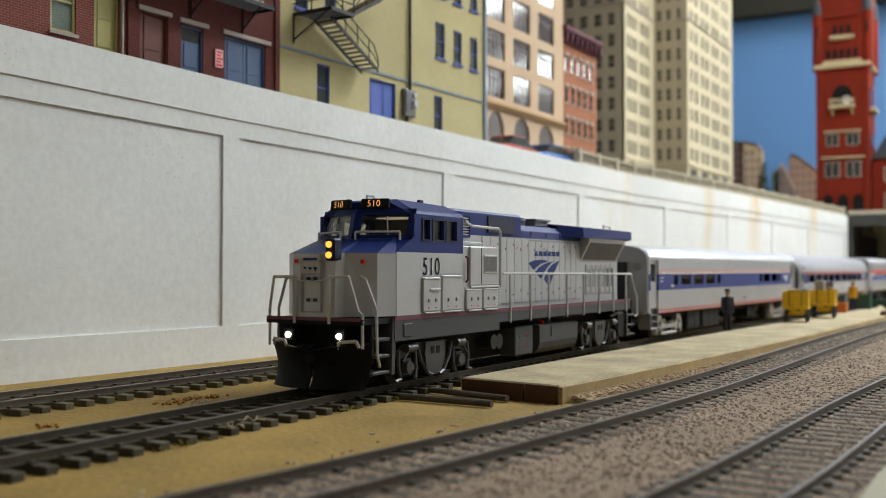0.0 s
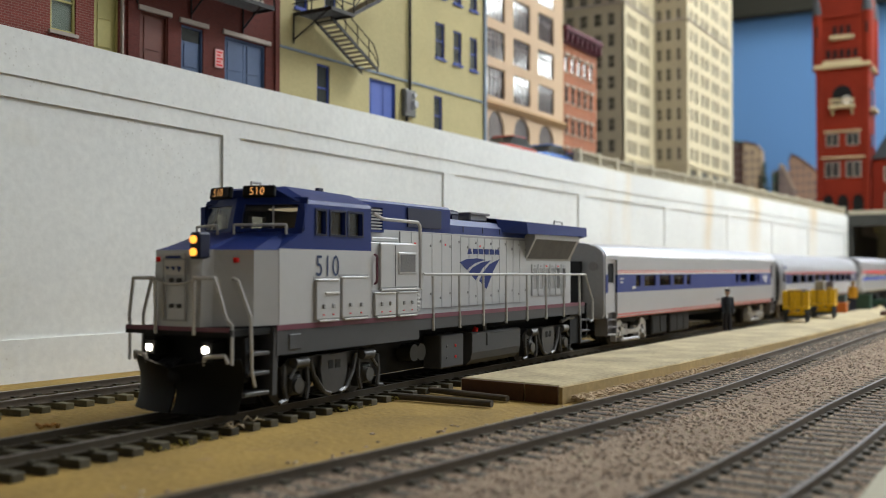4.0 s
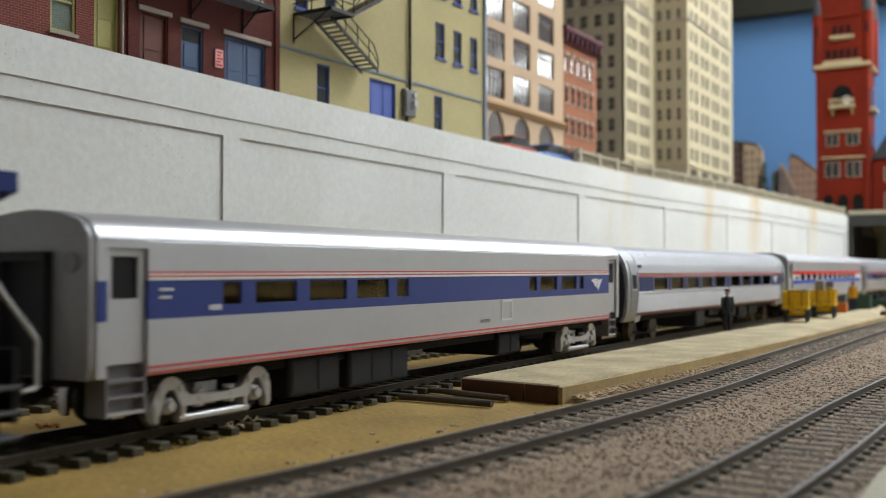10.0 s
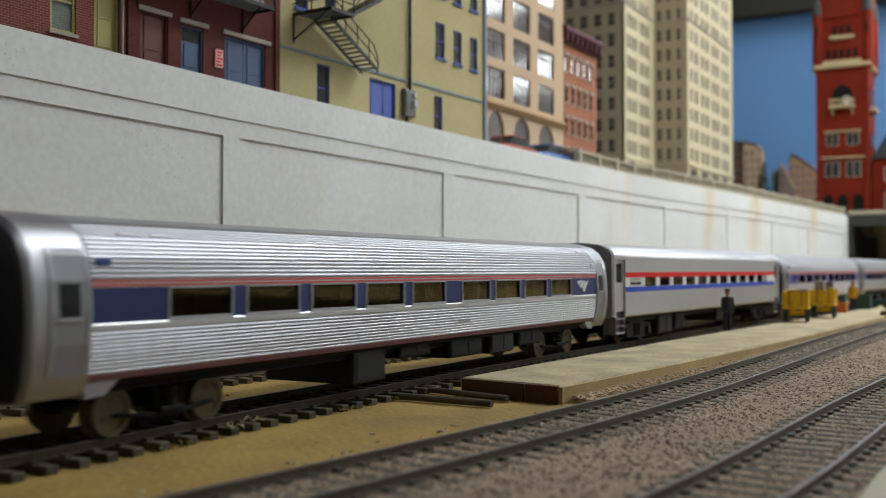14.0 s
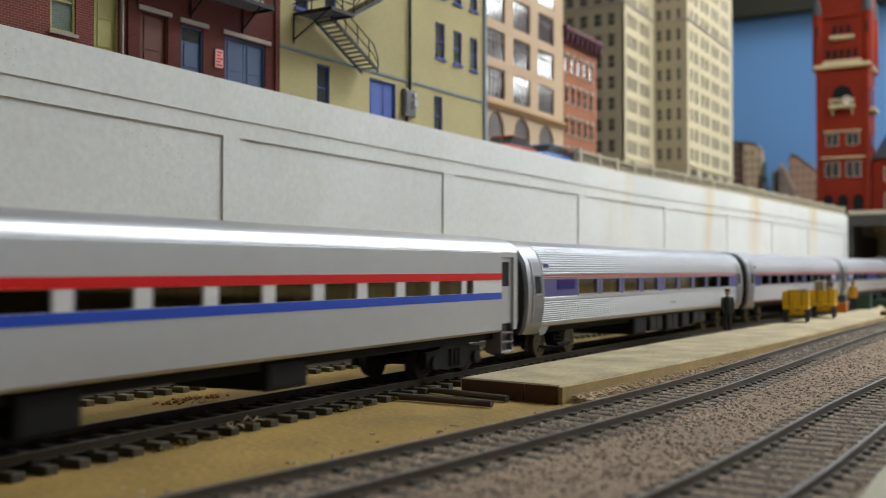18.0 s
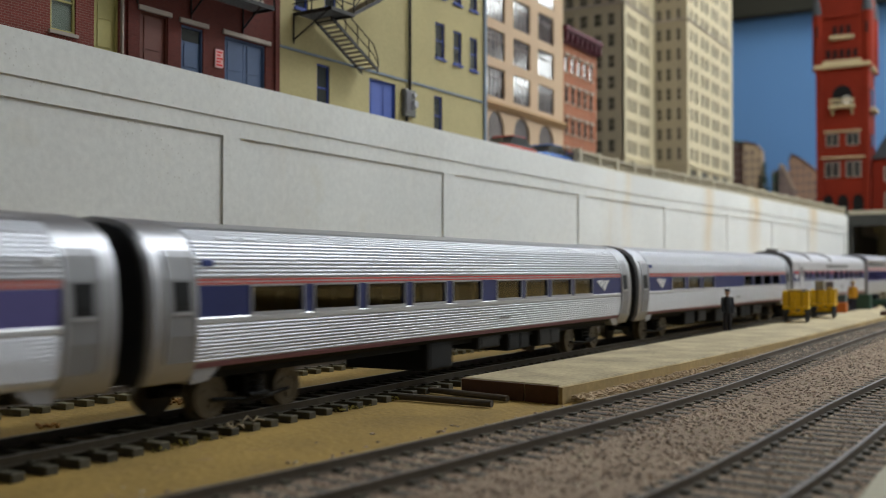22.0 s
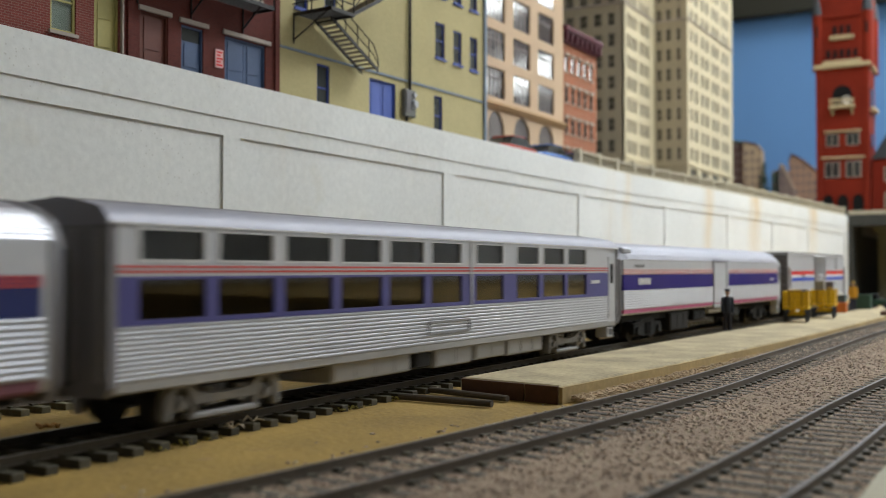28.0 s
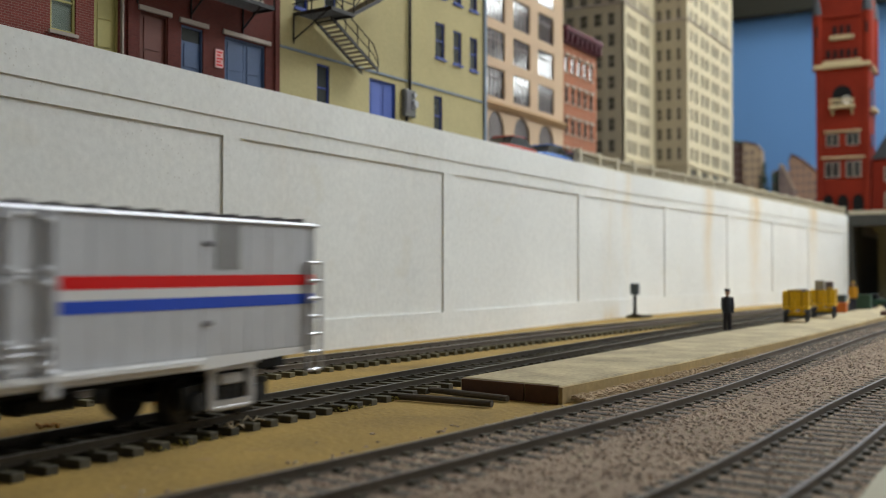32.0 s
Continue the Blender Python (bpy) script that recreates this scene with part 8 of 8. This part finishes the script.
# long hood: silver below, blue above, higher part to the front
part("hood", hull(B(), [(-11.0, 20.2), (-11.0, 45.6)], -57.4, 97.4), M_LSILVER, loco, "silver long hood")
part("hood_top", hull(B(), [(-11.0, 45.6), (-11.0, 53.2), (-10.2, 54.0)], -57.4, -2.6), M_LBLUEP, loco, "blue raised hood top")
part("hood_top", hull(B(), [(-11.0, 45.6), (-10.8, 48.4), (-9.2, 50.4), (-4, 51.0)], -2.6, 97.4), M_LBLUEP, loco, "blue hood top")
for s in (-1, 1):
    part("air_intake", box(B(), -29.2, -9.2, min(s * 10.9, s * 11.5), max(s * 10.9, s * 11.5), 46.8, 52.6), M_LDARK, loco, "dark blue intake panel")
    xs = [-33.5, -27.2, -21.0, -14.8, -8.6, -2.4, 3.6, 9.6, 15.4, 21.0, 26.6, 32.2, 37.8, 43.4, 49.0, 54.6]
    part("door_rebate", box(B(), -33.4, 54.5, min(s * 11.0, s * 11.1), max(s * 11.0, s * 11.1), 21.8, 45.3), M_HINGE, loco)
    for k, (a, b) in enumerate(zip(xs, xs[1:])):
        zt = 45.2 if a < 3 else 44.6
        dr = part("hood_door", box(B(), a + 0.16, b - 0.16, min(s * 11.08, s * 11.32), max(s * 11.08, s * 11.32), 22.0, zt), M_LSILVER, loco)
        for z in ((24.6, 42.6) if k % 2 else (26.0, 41.0)):
            part("hinge", bbox(B(), b - 1.3, b - 0.5, min(s * 11.2, s * 11.6), max(s * 11.2, s * 11.6), z, z + 0.8, 0.1), M_HINGE, dr)
        if k in (1, 4, 8):
            part("label", box(B(), a + 1.8, a + 2.6, min(s * 11.28, s * 11.38), max(s * 11.28, s * 11.38), 41.6, 42.2), M_RED, dr)
    for k in range(6):
        a = 60 + k * 5.6
        dr = part("vent_door", plate(B(), (a, a + 4.8, 24, 36), [(a + 0.7, a + 4.1, 26.5, 34.5)], min(s * 11.0, s * 11.4), max(s * 11.0, s * 11.4)), M_LSILVER, loco)
        part("vent_screen", box(B(), a + 0.7, a + 4.1, min(s * 11.0, s * 11.15), max(s * 11.0, s * 11.15), 26.5, 34.5), M_HINGE if k < 4 else M_SCREEN, dr)
        part("label", box(B(), a + 1.2, a + 2.6, min(s * 11.4, s * 11.5), max(s * 11.4, s * 11.5), 35.0, 35.6), M_RED if k in (2, 4) else M_HINGE, dr)
    # radiator wing and its slanted screen
    bm = B()
    y = s * 16.2
    lo = [(34, s * 10.4, 47.4), (46, y, 46.9), (103.4, y, 47.6), (103.4, s * 10.6, 46.0), (60, s * 10.8, 45.6), (46, s * 10.8, 45.6)]
    hi = [(33, s * 9.6, 51.9), (45, y * 0.99, 51.1), (103.4, y * 0.985, 51.2), (103.4, s * 4, 52.6), (60, s * 4, 52.7), (34, s * 4, 52.4)]
    a_, b_ = [bm.verts.new(p) for p in lo], [bm.verts.new(p) for p in hi]
    for i in range(6):
        bm.faces.new((a_[i], a_[(i + 1) % 6], b_[(i + 1) % 6], b_[i]))
    bm.faces.new(a_[::-1])
    bm.faces.new(b_)
    bmesh.ops.recalc_face_normals(bm, faces=bm.faces)
    part("radiator_wing", bm, M_LBLUEP, loco, "blue overhanging radiator wing")
    bm = B()
    prism(bm, [(s * 11.0, 37.4), (s * 15.2, 45.4), (s * 15.2, 47.2), (s * 11.0, 47.2)], "x", 54, 97)
    rb = part("radiator_box", bm, M_LSILVER, loco)
    bm = B()
    prism(bm, [(s * 11.45, 38.1), (s * 15.25, 45.3), (s * 15.05, 45.4), (s * 11.25, 38.2)], "x", 55.6, 94.4)
    part("radiator_screen", bm, M_SCREEN, rb, "grey slanted radiator screen")
part("radiator_deck", hull(B(), [(-4.2, 51.0), (-4.2, 52.6)], 36, 103.4), M_LDARK, loco)
part("rear_wall", box(B(), 97.4, 98.2, -11, 11, 20.2, 46), M_LSILVER, loco)
part("exhaust_box", bbox(B(), 21.4, 34.2, -5.5, 5.5, 50.9, 53.4, 0.5), M_ENDG, loco, "grey exhaust box")
part("exhaust_rim", plate(B(), (20.6, 35.0, 53.2, 53.9), [], -6.2, 6.2), M_DKROOF, loco)
bm = B()
cyl(bm, (7.6, -4, 52.8), (13.4, -4, 52.8), 0.7, 8, 1.3)
cyl(bm, (8.6, -1.5, 53.3), (15.6, -1.5, 53.3), 0.7, 8, 1.3)
cyl(bm, (7, 1, 52.8), (13, 1, 52.8), 0.7, 8, 1.3)
box(bm, 9.4, 13.4, -5, 2, 50.8, 52.4)
part("horn", bm, M_LDARK, loco, "blue air horn cluster")
part("roof_grab", rod(B(), [(84, -10, 52.0), (84, -10, 53.4), (92, -10, 53.2), (92, -10, 51.8)], 0.3), M_RAILING, loco)
for s in (-1, 1):
    for x in (6, 20, 33):
        part("panel_joint", box(B(), x, x + 0.35, min(s * 10.9, s * 11.08), max(s * 10.9, s * 11.08), 46.3, 48.3), M_LDARK, loco)
# emblem on the hood: three swept bands; the name above it as six bars
for s in (-1, 1):
    bands = [[(3.2, 36.4), (7.5, 37.4), (15, 37.8), (21.5, 37.3), (14, 36.2), (9.4, 34.6), (8.2, 33.8)],
             [(9.4, 33.2), (12.4, 34.8), (18.6, 36.4), (25.6, 37.2), (19.6, 34.6), (15.8, 31.8), (14.4, 30.4), (12.8, 31.2)],
             [(17.0, 30.2), (19.4, 32.8), (24.4, 35.8), (32.2, 37.7), (27.4, 33.6), (24.2, 29.8), (22.2, 27.2)]]
    for q in bands:
        if s > 0:
            q = [(35.4 - x, z) for x, z in q]
        part("emblem", prism(B(), q, "y", min(s * 11.3, s * 11.45), max(s * 11.3, s * 11.45)), M_LBLUEP, loco, "blue swept emblem band")
    for k in range(6):
        a = 8.4 + k * 4.1
        part("name_bar", prism(B(), [(a, 39.2), (a + 3.2, 39.2), (a + 3.2 - (1.0 if k == 0 else 0), 41.0), (a + (1.0 if k == 0 else 0), 41.0)], "y", min(s * 11.3, s * 11.45), max(s * 11.3, s * 11.45)), M_LBLUEP, loco)
# handrails
for s in (-1, 1):
    y = s * 17.4
    for x in (-25.0, -8.5, 7.6, 24.7, 41.6, 58.4, 75.2, 91.2):
        part("stanchion", rod(B(), [(x + 0.3, y * 1.015, 15.6), (x, y * 1.02, 22.5), (x - 0.5, y * 1.03, 32.0)], 0.45), M_RAILING, loco)
    part("handrail", rod(B(), [(-31, y * 1.03, 32.6), (97.5, y * 1.03, 32.0), (101.5, y, 27.5), (106.6, y, 21.5), (106.6, y, 13.0), (103.6, y, 12.6)], 0.42), M_RAILING, loco, "long silver handrail")
    part("tall_handrail", rod(B(), [(-56, y * 0.97, 49.4), (-52, y * 1.0, 48.0), (-34.2, y * 1.02, 47.8), (-33, y * 1.03, 46.8), (-32.8, y * 1.03, 28.2), (-31.2, y * 1.02, 32.6)], 0.5), M_RAILING, loco, "tall silver grab rail")
    # front platform, steps and rails
    part("front_rail", rod(B(), [(-113.5, s * 6.0, 19.0), (-113.8, s * 6.2, 32.0), (-114, s * 13.0, 32.0), (-113, s * 15.4, 22.8), (-112, s * 16.2, 21.6), (-112, s * 16.2, 12.4)], 0.45), M_RAILING, loco, "silver front handrail")
    part("corner_rail", rod(B(), [(-106.6, s * 11.6, 31.6), (-107.6, s * 12.6, 32.0), (-107.4, s * 14.0, 31.2), (-106.8, s * 17.2, 23.0), (-106.6, s * 17.4, 10.4), (-105.4, s * 17.4, 7.0)], 0.45), M_RAILING, loco)
    part("chain", rod(B(), [(-113.8, s * 6.2, 31.6), (-113.9, s * 3, 30.8), (-113.9, 0, 30.6)], 0.25), M_RAILING, loco)
    sw = part("step_well", prism(B(), [(-108, 4.6), (-97.6, 4.6), (-97.6, 20.2), (-108, 20.2)], "y", min(s * 10.5, s * 11.0), max(s * 10.5, s * 11.0)), M_BLACK, loco)
    for k, z in enumerate((4.8, 9.4, 14.0)):
        part("step", bbox(B(), -108.6 + k, -100, min(s * 11, s * 17.2), max(s * 11, s * 17.2), z, z + 0.9, 0.15), M_LTRUCK2, sw)
    part("step_side", prism(B(), [(-99.4, 4.4), (-97.8, 4.4), (-97.0, 20.2), (-98.8, 20.2)], "y", min(s * 11, s * 17.4), max(s * 11, s * 17.4)), M_LGREY, sw)
    rw = part("step_well", box(B(), 93.2, 104.0, min(s * 10.5, s * 11), max(s * 10.5, s * 11), 4.2, 20.2), M_BLACK, loco)
    for k, z in enumerate((4.2, 8.6, 13.0)):
        part("step", bbox(B(), 95, 104, min(s * 11, s * 17.2), max(s * 11, s * 17.2), z, z + 0.8, 0.15), M_LGREY, rw)
    part("step_side", box(B(), 93.0, 94.4, min(s * 11, s * 17.4), max(s * 11, s * 17.4), 4.2, 20.2), M_LGREY, rw)
part("front_deck", box(B(), -113, -97, -16.6, 16.6, 18.8, 20.4), M_BLACK, loco)
part("red_front_stripe", box(B(), -113.3, -112.9, -16.2, 16.2, 19.8, 20.8), M_LMAROON, loco)
part("pilot_plate", bbox(B(), -108, -106, -16.2, 16.2, 8.0, 18.8, 0.4), M_BLACK, loco, "black pilot plate")
for s in (-1, 1):
    bm = B()
    rows = []
    for i in range(11):
        y = 0.4 + 16.6 * i / 10
        zt = 11.2 + 2.4 * (i / 10) ** 0.7
        row = []
        for k in range(7):
            z = 1.0 + (zt - 1.0) * k / 6
            row.append(bm.verts.new((-113.2 + 5.0 * (y / 17) ** 2.4 - 1.8 * (k / 3 - 1) ** 2, s * (y if i < 10 else y - 1.2 * (1 - k / 6)), z)))
        rows.append(row)
    for u, w in zip(rows, rows[1:]):
        for k in range(6):
            bm.faces.new((u[k], w[k], w[k + 1], u[k + 1]))
    bmesh.ops.recalc_face_normals(bm, faces=bm.faces)
    bmesh.ops.solidify(bm, geom=list(bm.faces), thickness=0.6)
    part("snow_plough", bm, mat("plough_dark", (0.006, 0.006, 0.006), 0.55, 0, 0.2, 200, spec=0.12), loco, "dark curved snow plough", True)
    dl = part("ditch_light_box", bbox(B(), -112.6, -106, s * 8.9 - 1.9, s * 8.9 + 1.9, 13.6, 17.6, 0.4), M_BLACK, loco)
    part("ditch_light", cyl(B(), (-113.1, s * 8.9, 15.6), (-112.5, s * 8.9, 15.6), 0.85, 16), M_HEAD, dl, "lit white ditch light")
    part("plough_grab", rod(B(), [(-113.2, s * 9, 12.2), (-113.6, s * 9.4, 14.0), (-112.2, s * 14.2, 14.4), (-111.6, s * 14.8, 12.6)], 0.5), M_RAILING, loco)
    for k in range(4):
        part("air_hose", rod(B(), [(-107, s * (3.2 + k * 1.6), 13), (-111, s * (3.2 + k * 1.6), 11.5), (-111.4, s * (2.8 + k * 1.6), 8.0)], 0.45), M_RUBBER, loco)
coupler(loco, -108, -1)
coupler(loco, 104, 1)
part("rear_pilot", box(B(), 102.6, 104, -16, 16, 7, 20.2), M_BLACK, loco)
part("under_gear", box(B(), -52, 50, -8, 8, 3.4, 12), M_BLACK, loco)
# below the frame: battery box and fuel tank
for s in (-1, 1):
    bb = part("battery_box", bbox(B(), -16.4, -1.6, min(s * 9, s * 15.4), max(s * 9, s * 15.4), 3.2, 13.6, 0.4), M_LGREY, loco)
    for k in range(2):
        for z in (6, 9.5):
            part("latch", bbox(B(), -13 + k * 5.4, -12 + k * 5.4, min(s * 15.3, s * 15.6), max(s * 15.3, s * 15.6), z, z + 0.9, 0.15), M_RED if k else M_LTRUCK2, bb)
    part("fuel_cap", cyl(B(), (8.4, s * 14, 13.2), (8.4, s * 14.6, 14.8), 0.9, 10), M_RED, loco)
    part("filler_pipe", cyl(B(), (14.6, s * 14.4, 12.6), (14.6, s * 14.4, 16.0), 0.8, 8), M_LTRUCK2, loco)
    part("tank_gauge", bbox(B(), 14.0, 15.4, min(s * 15.4, s * 15.9), max(s * 15.4, s * 15.9), 8.6, 13.0, 0.2), M_LGREY, loco)
    part("sill_pipe", rod(B(), [(77, s * 15.6, 13.6), (83, s * 16.2, 14.8), (89, s * 16.2, 14.8)], 0.7), M_LTRUCK2, loco)
    part("side_plate", box(B(), 84, 95, min(s * 15.4, s * 16.6), max(s * 15.4, s * 16.6), 4.6, 16.4), M_BLACK, loco)
part("fuel_tank", hull(B(), [(-10.5, 2.4), (-13.2, 2.8), (-14.8, 4.4), (-15.5, 6.8), (-15.6, 12.8), (-15.0, 13.4)], 4, 40.4), M_LGREY, loco, "grey fuel tank")
bm = B()
for x in (-28, -24):
    cyl(bm, (x, -13, 9), (x, 13, 9), 2.6, 14)
part("air_reservoir", bm, M_LTRUCK, loco, smooth=True)


def loco_truck(x):
    """Two-axle truck: dark frame, journal pedestals, light swing plate, brake cylinders and hangers."""
    bm = B()
    h = 15.5
    for s in (-1, 1):
        y0, y1 = min(s * 12.2, s * 14.4), max(s * 12.2, s * 14.4)
        prism(bm, [(-h - 5, 8.0), (-h - 5.4, 10.2), (-h - 2, 12.2), (h + 2, 12.2), (h + 5.4, 10.2), (h + 5, 8.0), (h - 4, 9.0), (6, 9.0), (4.5, 3.4), (-4.5, 3.4), (-6, 9.0), (-h + 4, 9.0)], "y", y0, y1)
        for a in (-h, h):
            for d in (-3.4, 2.4):
                box(bm, a + d, a + d + 1.0, y0, y1, 2.4, 9.4)
            bbox(bm, a - 2.3, a + 2.3, min(s * 12, s * 15.2), max(s * 12, s * 15.2), 3.0, 8.0, 0.5)
    box(bm, -4, 4, -12, 12, 5, 10)
    tk = part("truck", bm, M_LTRUCK, loco, "grey cast locomotive truck", True)
    tk.matrix_basis = pose(x * MM, 0, 0)
    for s in (-1, 1):
        y0, y1 = min(s * 14.6, s * 15.4), max(s * 14.6, s * 15.4)
        part("swing_plate", prism(B(), [(-5.4, 12.0), (5.4, 12.0), (5.8, 8.4), (5.0, 4.8), (3.4, 2.6), (1.2, 2.0), (-1.2, 2.0), (-3.4, 2.6), (-5.0, 4.8), (-5.8, 8.4)], "y", y0, y1), M_LTRUCK2, tk, "light grey swing plate")
        for d in (-2.6, 0.6):
            part("plate_slot", box(B(), d, d + 2.0, min(s * 15.3, s * 15.5), max(s * 15.3, s * 15.5), 8.4, 10.6), M_BLACK, tk)
        for a in (-1, 1):
            part("hanger_arm", rod(B(), [(a * 10, s * 15.2, 11.4), (a * 8.4, s * 15.4, 7.0), (a * 4.8, s * 15.6, 2.8), (a * 2, s * 15.6, 2.0)], 0.6), M_LTRUCK2, tk)
            part("brake_cylinder", cyl(B(), (a * 12.2, s * 15.6, 11.0), (a * 17.2, s * 15.6, 11.0), 1.35, 12), M_LTRUCK2, tk, "light brake cylinder", True)
            part("journal_cap", cyl(B(), (a * h, s * 15.1, 5.4), (a * h, s * 16.2, 5.4), 1.9, 14), M_LTRUCK2, tk, "", True)
            part("brake_hanger", rod(B(), [(a * 20.4, s * 15.2, 10.6), (a * 20.8, s * 15.4, 6.0), (a * 19.8, s * 15.6, 2.2), (a * 22.6, s * 15.6, 1.7)], 0.6), M_LTRUCK2, tk)
            part("inner_hanger", rod(B(), [(a * 11.4, s * 15.2, 9.8), (a * 11.0, s * 15.4, 5.0), (a * 12.0, s * 15.6, 1.9)], 0.55), M_LTRUCK2, tk)
            part("shock_strut", rod(B(), [(a * (h - 1), s * 15.8, 11.8), (a * (h + 3.6), s * 16.0, 7.4)], 0.45), M_LTRUCK2, tk)
    for a in (-h, h):
        w = new("wheelset", WHEELSET_DARK)
        w.parent = tk
        w.matrix_basis = pose(a * MM, 0, 5.2 * MM)
        WHEELS.append((w, a))


loco_truck(-72)
loco_truck(65.5)

# ---- how far the train has come: seconds and the line's length at which its reference mark stands ----
RUN = [(0, 153.1), (0.5, 150.3), (1, 146.2), (1.5, 141.2), (2, 135.6), (2.5, 129.1), (3, 121.4), (3.5, 111.7), (4, 99.8), (4.5, 86.0), (5, 70.7), (5.5, 54.0), (6, 36.0), (6.5, 17.0), (7, -3.3), (7.5, -25.6), (8, -49.9), (8.5, -76.3), (9, -106.4), (9.5, -138.9), (10, -174.0), (10.5, -211.1), (11, -250.1), (11.5, -289.0), (12, -327.6), (12.5, -366.5), (13, -405.8), (13.5, -445.7), (14, -487.1), (14.5, -530.5), (15, -575.5), (15.5, -622.0), (16, -669.7), (16.5, -718.6), (17, -768.6), (17.5, -819.9), (18, -872.4), (18.5, -925.6), (19, -979.4), (19.5, -1034.4), (20, -1092.1), (20.5, -1152.6), (21, -1216.1), (21.5, -1283.1), (22, -1352.6), (22.5, -1423.6), (23, -1495.3), (23.5, -1564.9), (24, -1635.3), (24.5, -1708.0), (25, -1783.1), (25.5, -1858.5), (26, -1934.8), (26.5, -2012.4), (27, -2091.9), (27.5, -2173.8), (28, -2258.6), (28.5, -2345.5), (29, -2431.8), (29.5, -2517.4), (30, -2604.5), (30.5, -2695.9), (31, -2789.7), (31.5, -2885.5), (32, -2983.5)]
TRAIN = [ob for ob in scene.objects if "span" in ob]


def car_pose(L, span):
    """A car stands with its two trucks on the line, span millimetres to each side of its middle."""
    xa, ya, _ = on_line(L - span)
    xb, yb, _ = on_line(L + span)
    return Matrix.Translation(((xa + xb) / 2 * MM, (ya + yb) / 2 * MM, 0)) @ Matrix.Rotation(math.atan2(yb - ya, xb - xa), 4, "Z")


RADIUS = 5.2
ROLL = []          # rows for the wheels: a key before each turn grows past eighty degrees
_times = [k / FPS for k in range(32 * FPS + 1)]
_dist = np.interp(_times, [r[0] for r in RUN], [r[1] for r in RUN])
_last = 0
for _k in range(len(_times)):
    if _k in (0, len(_times) - 1) or _dist[_last] - _dist[_k + 1] > radians(80) * RADIUS:
        ROLL.append((_times[_k], float((_dist[_k] - _dist[0]) / RADIUS)))
        _last = _k


def motions():
    for ob in TRAIN:
        slack = (lambda t: -2.2 * max(0.0, min(1.0, (5.5 - t) / 2.0))) if "loco" in ob.name else (lambda t: 0.0)
        walk(ob, [(t, car_pose(s + ob["at"] + slack(t), ob["span"])) for t, s in RUN])
    for w, a in WHEELS:
        walk(w, [(t, Matrix.Translation((a * MM, 0, RADIUS * MM)) @ Matrix.Rotation(r, 4, "Y")) for t, r in ROLL])


motions()
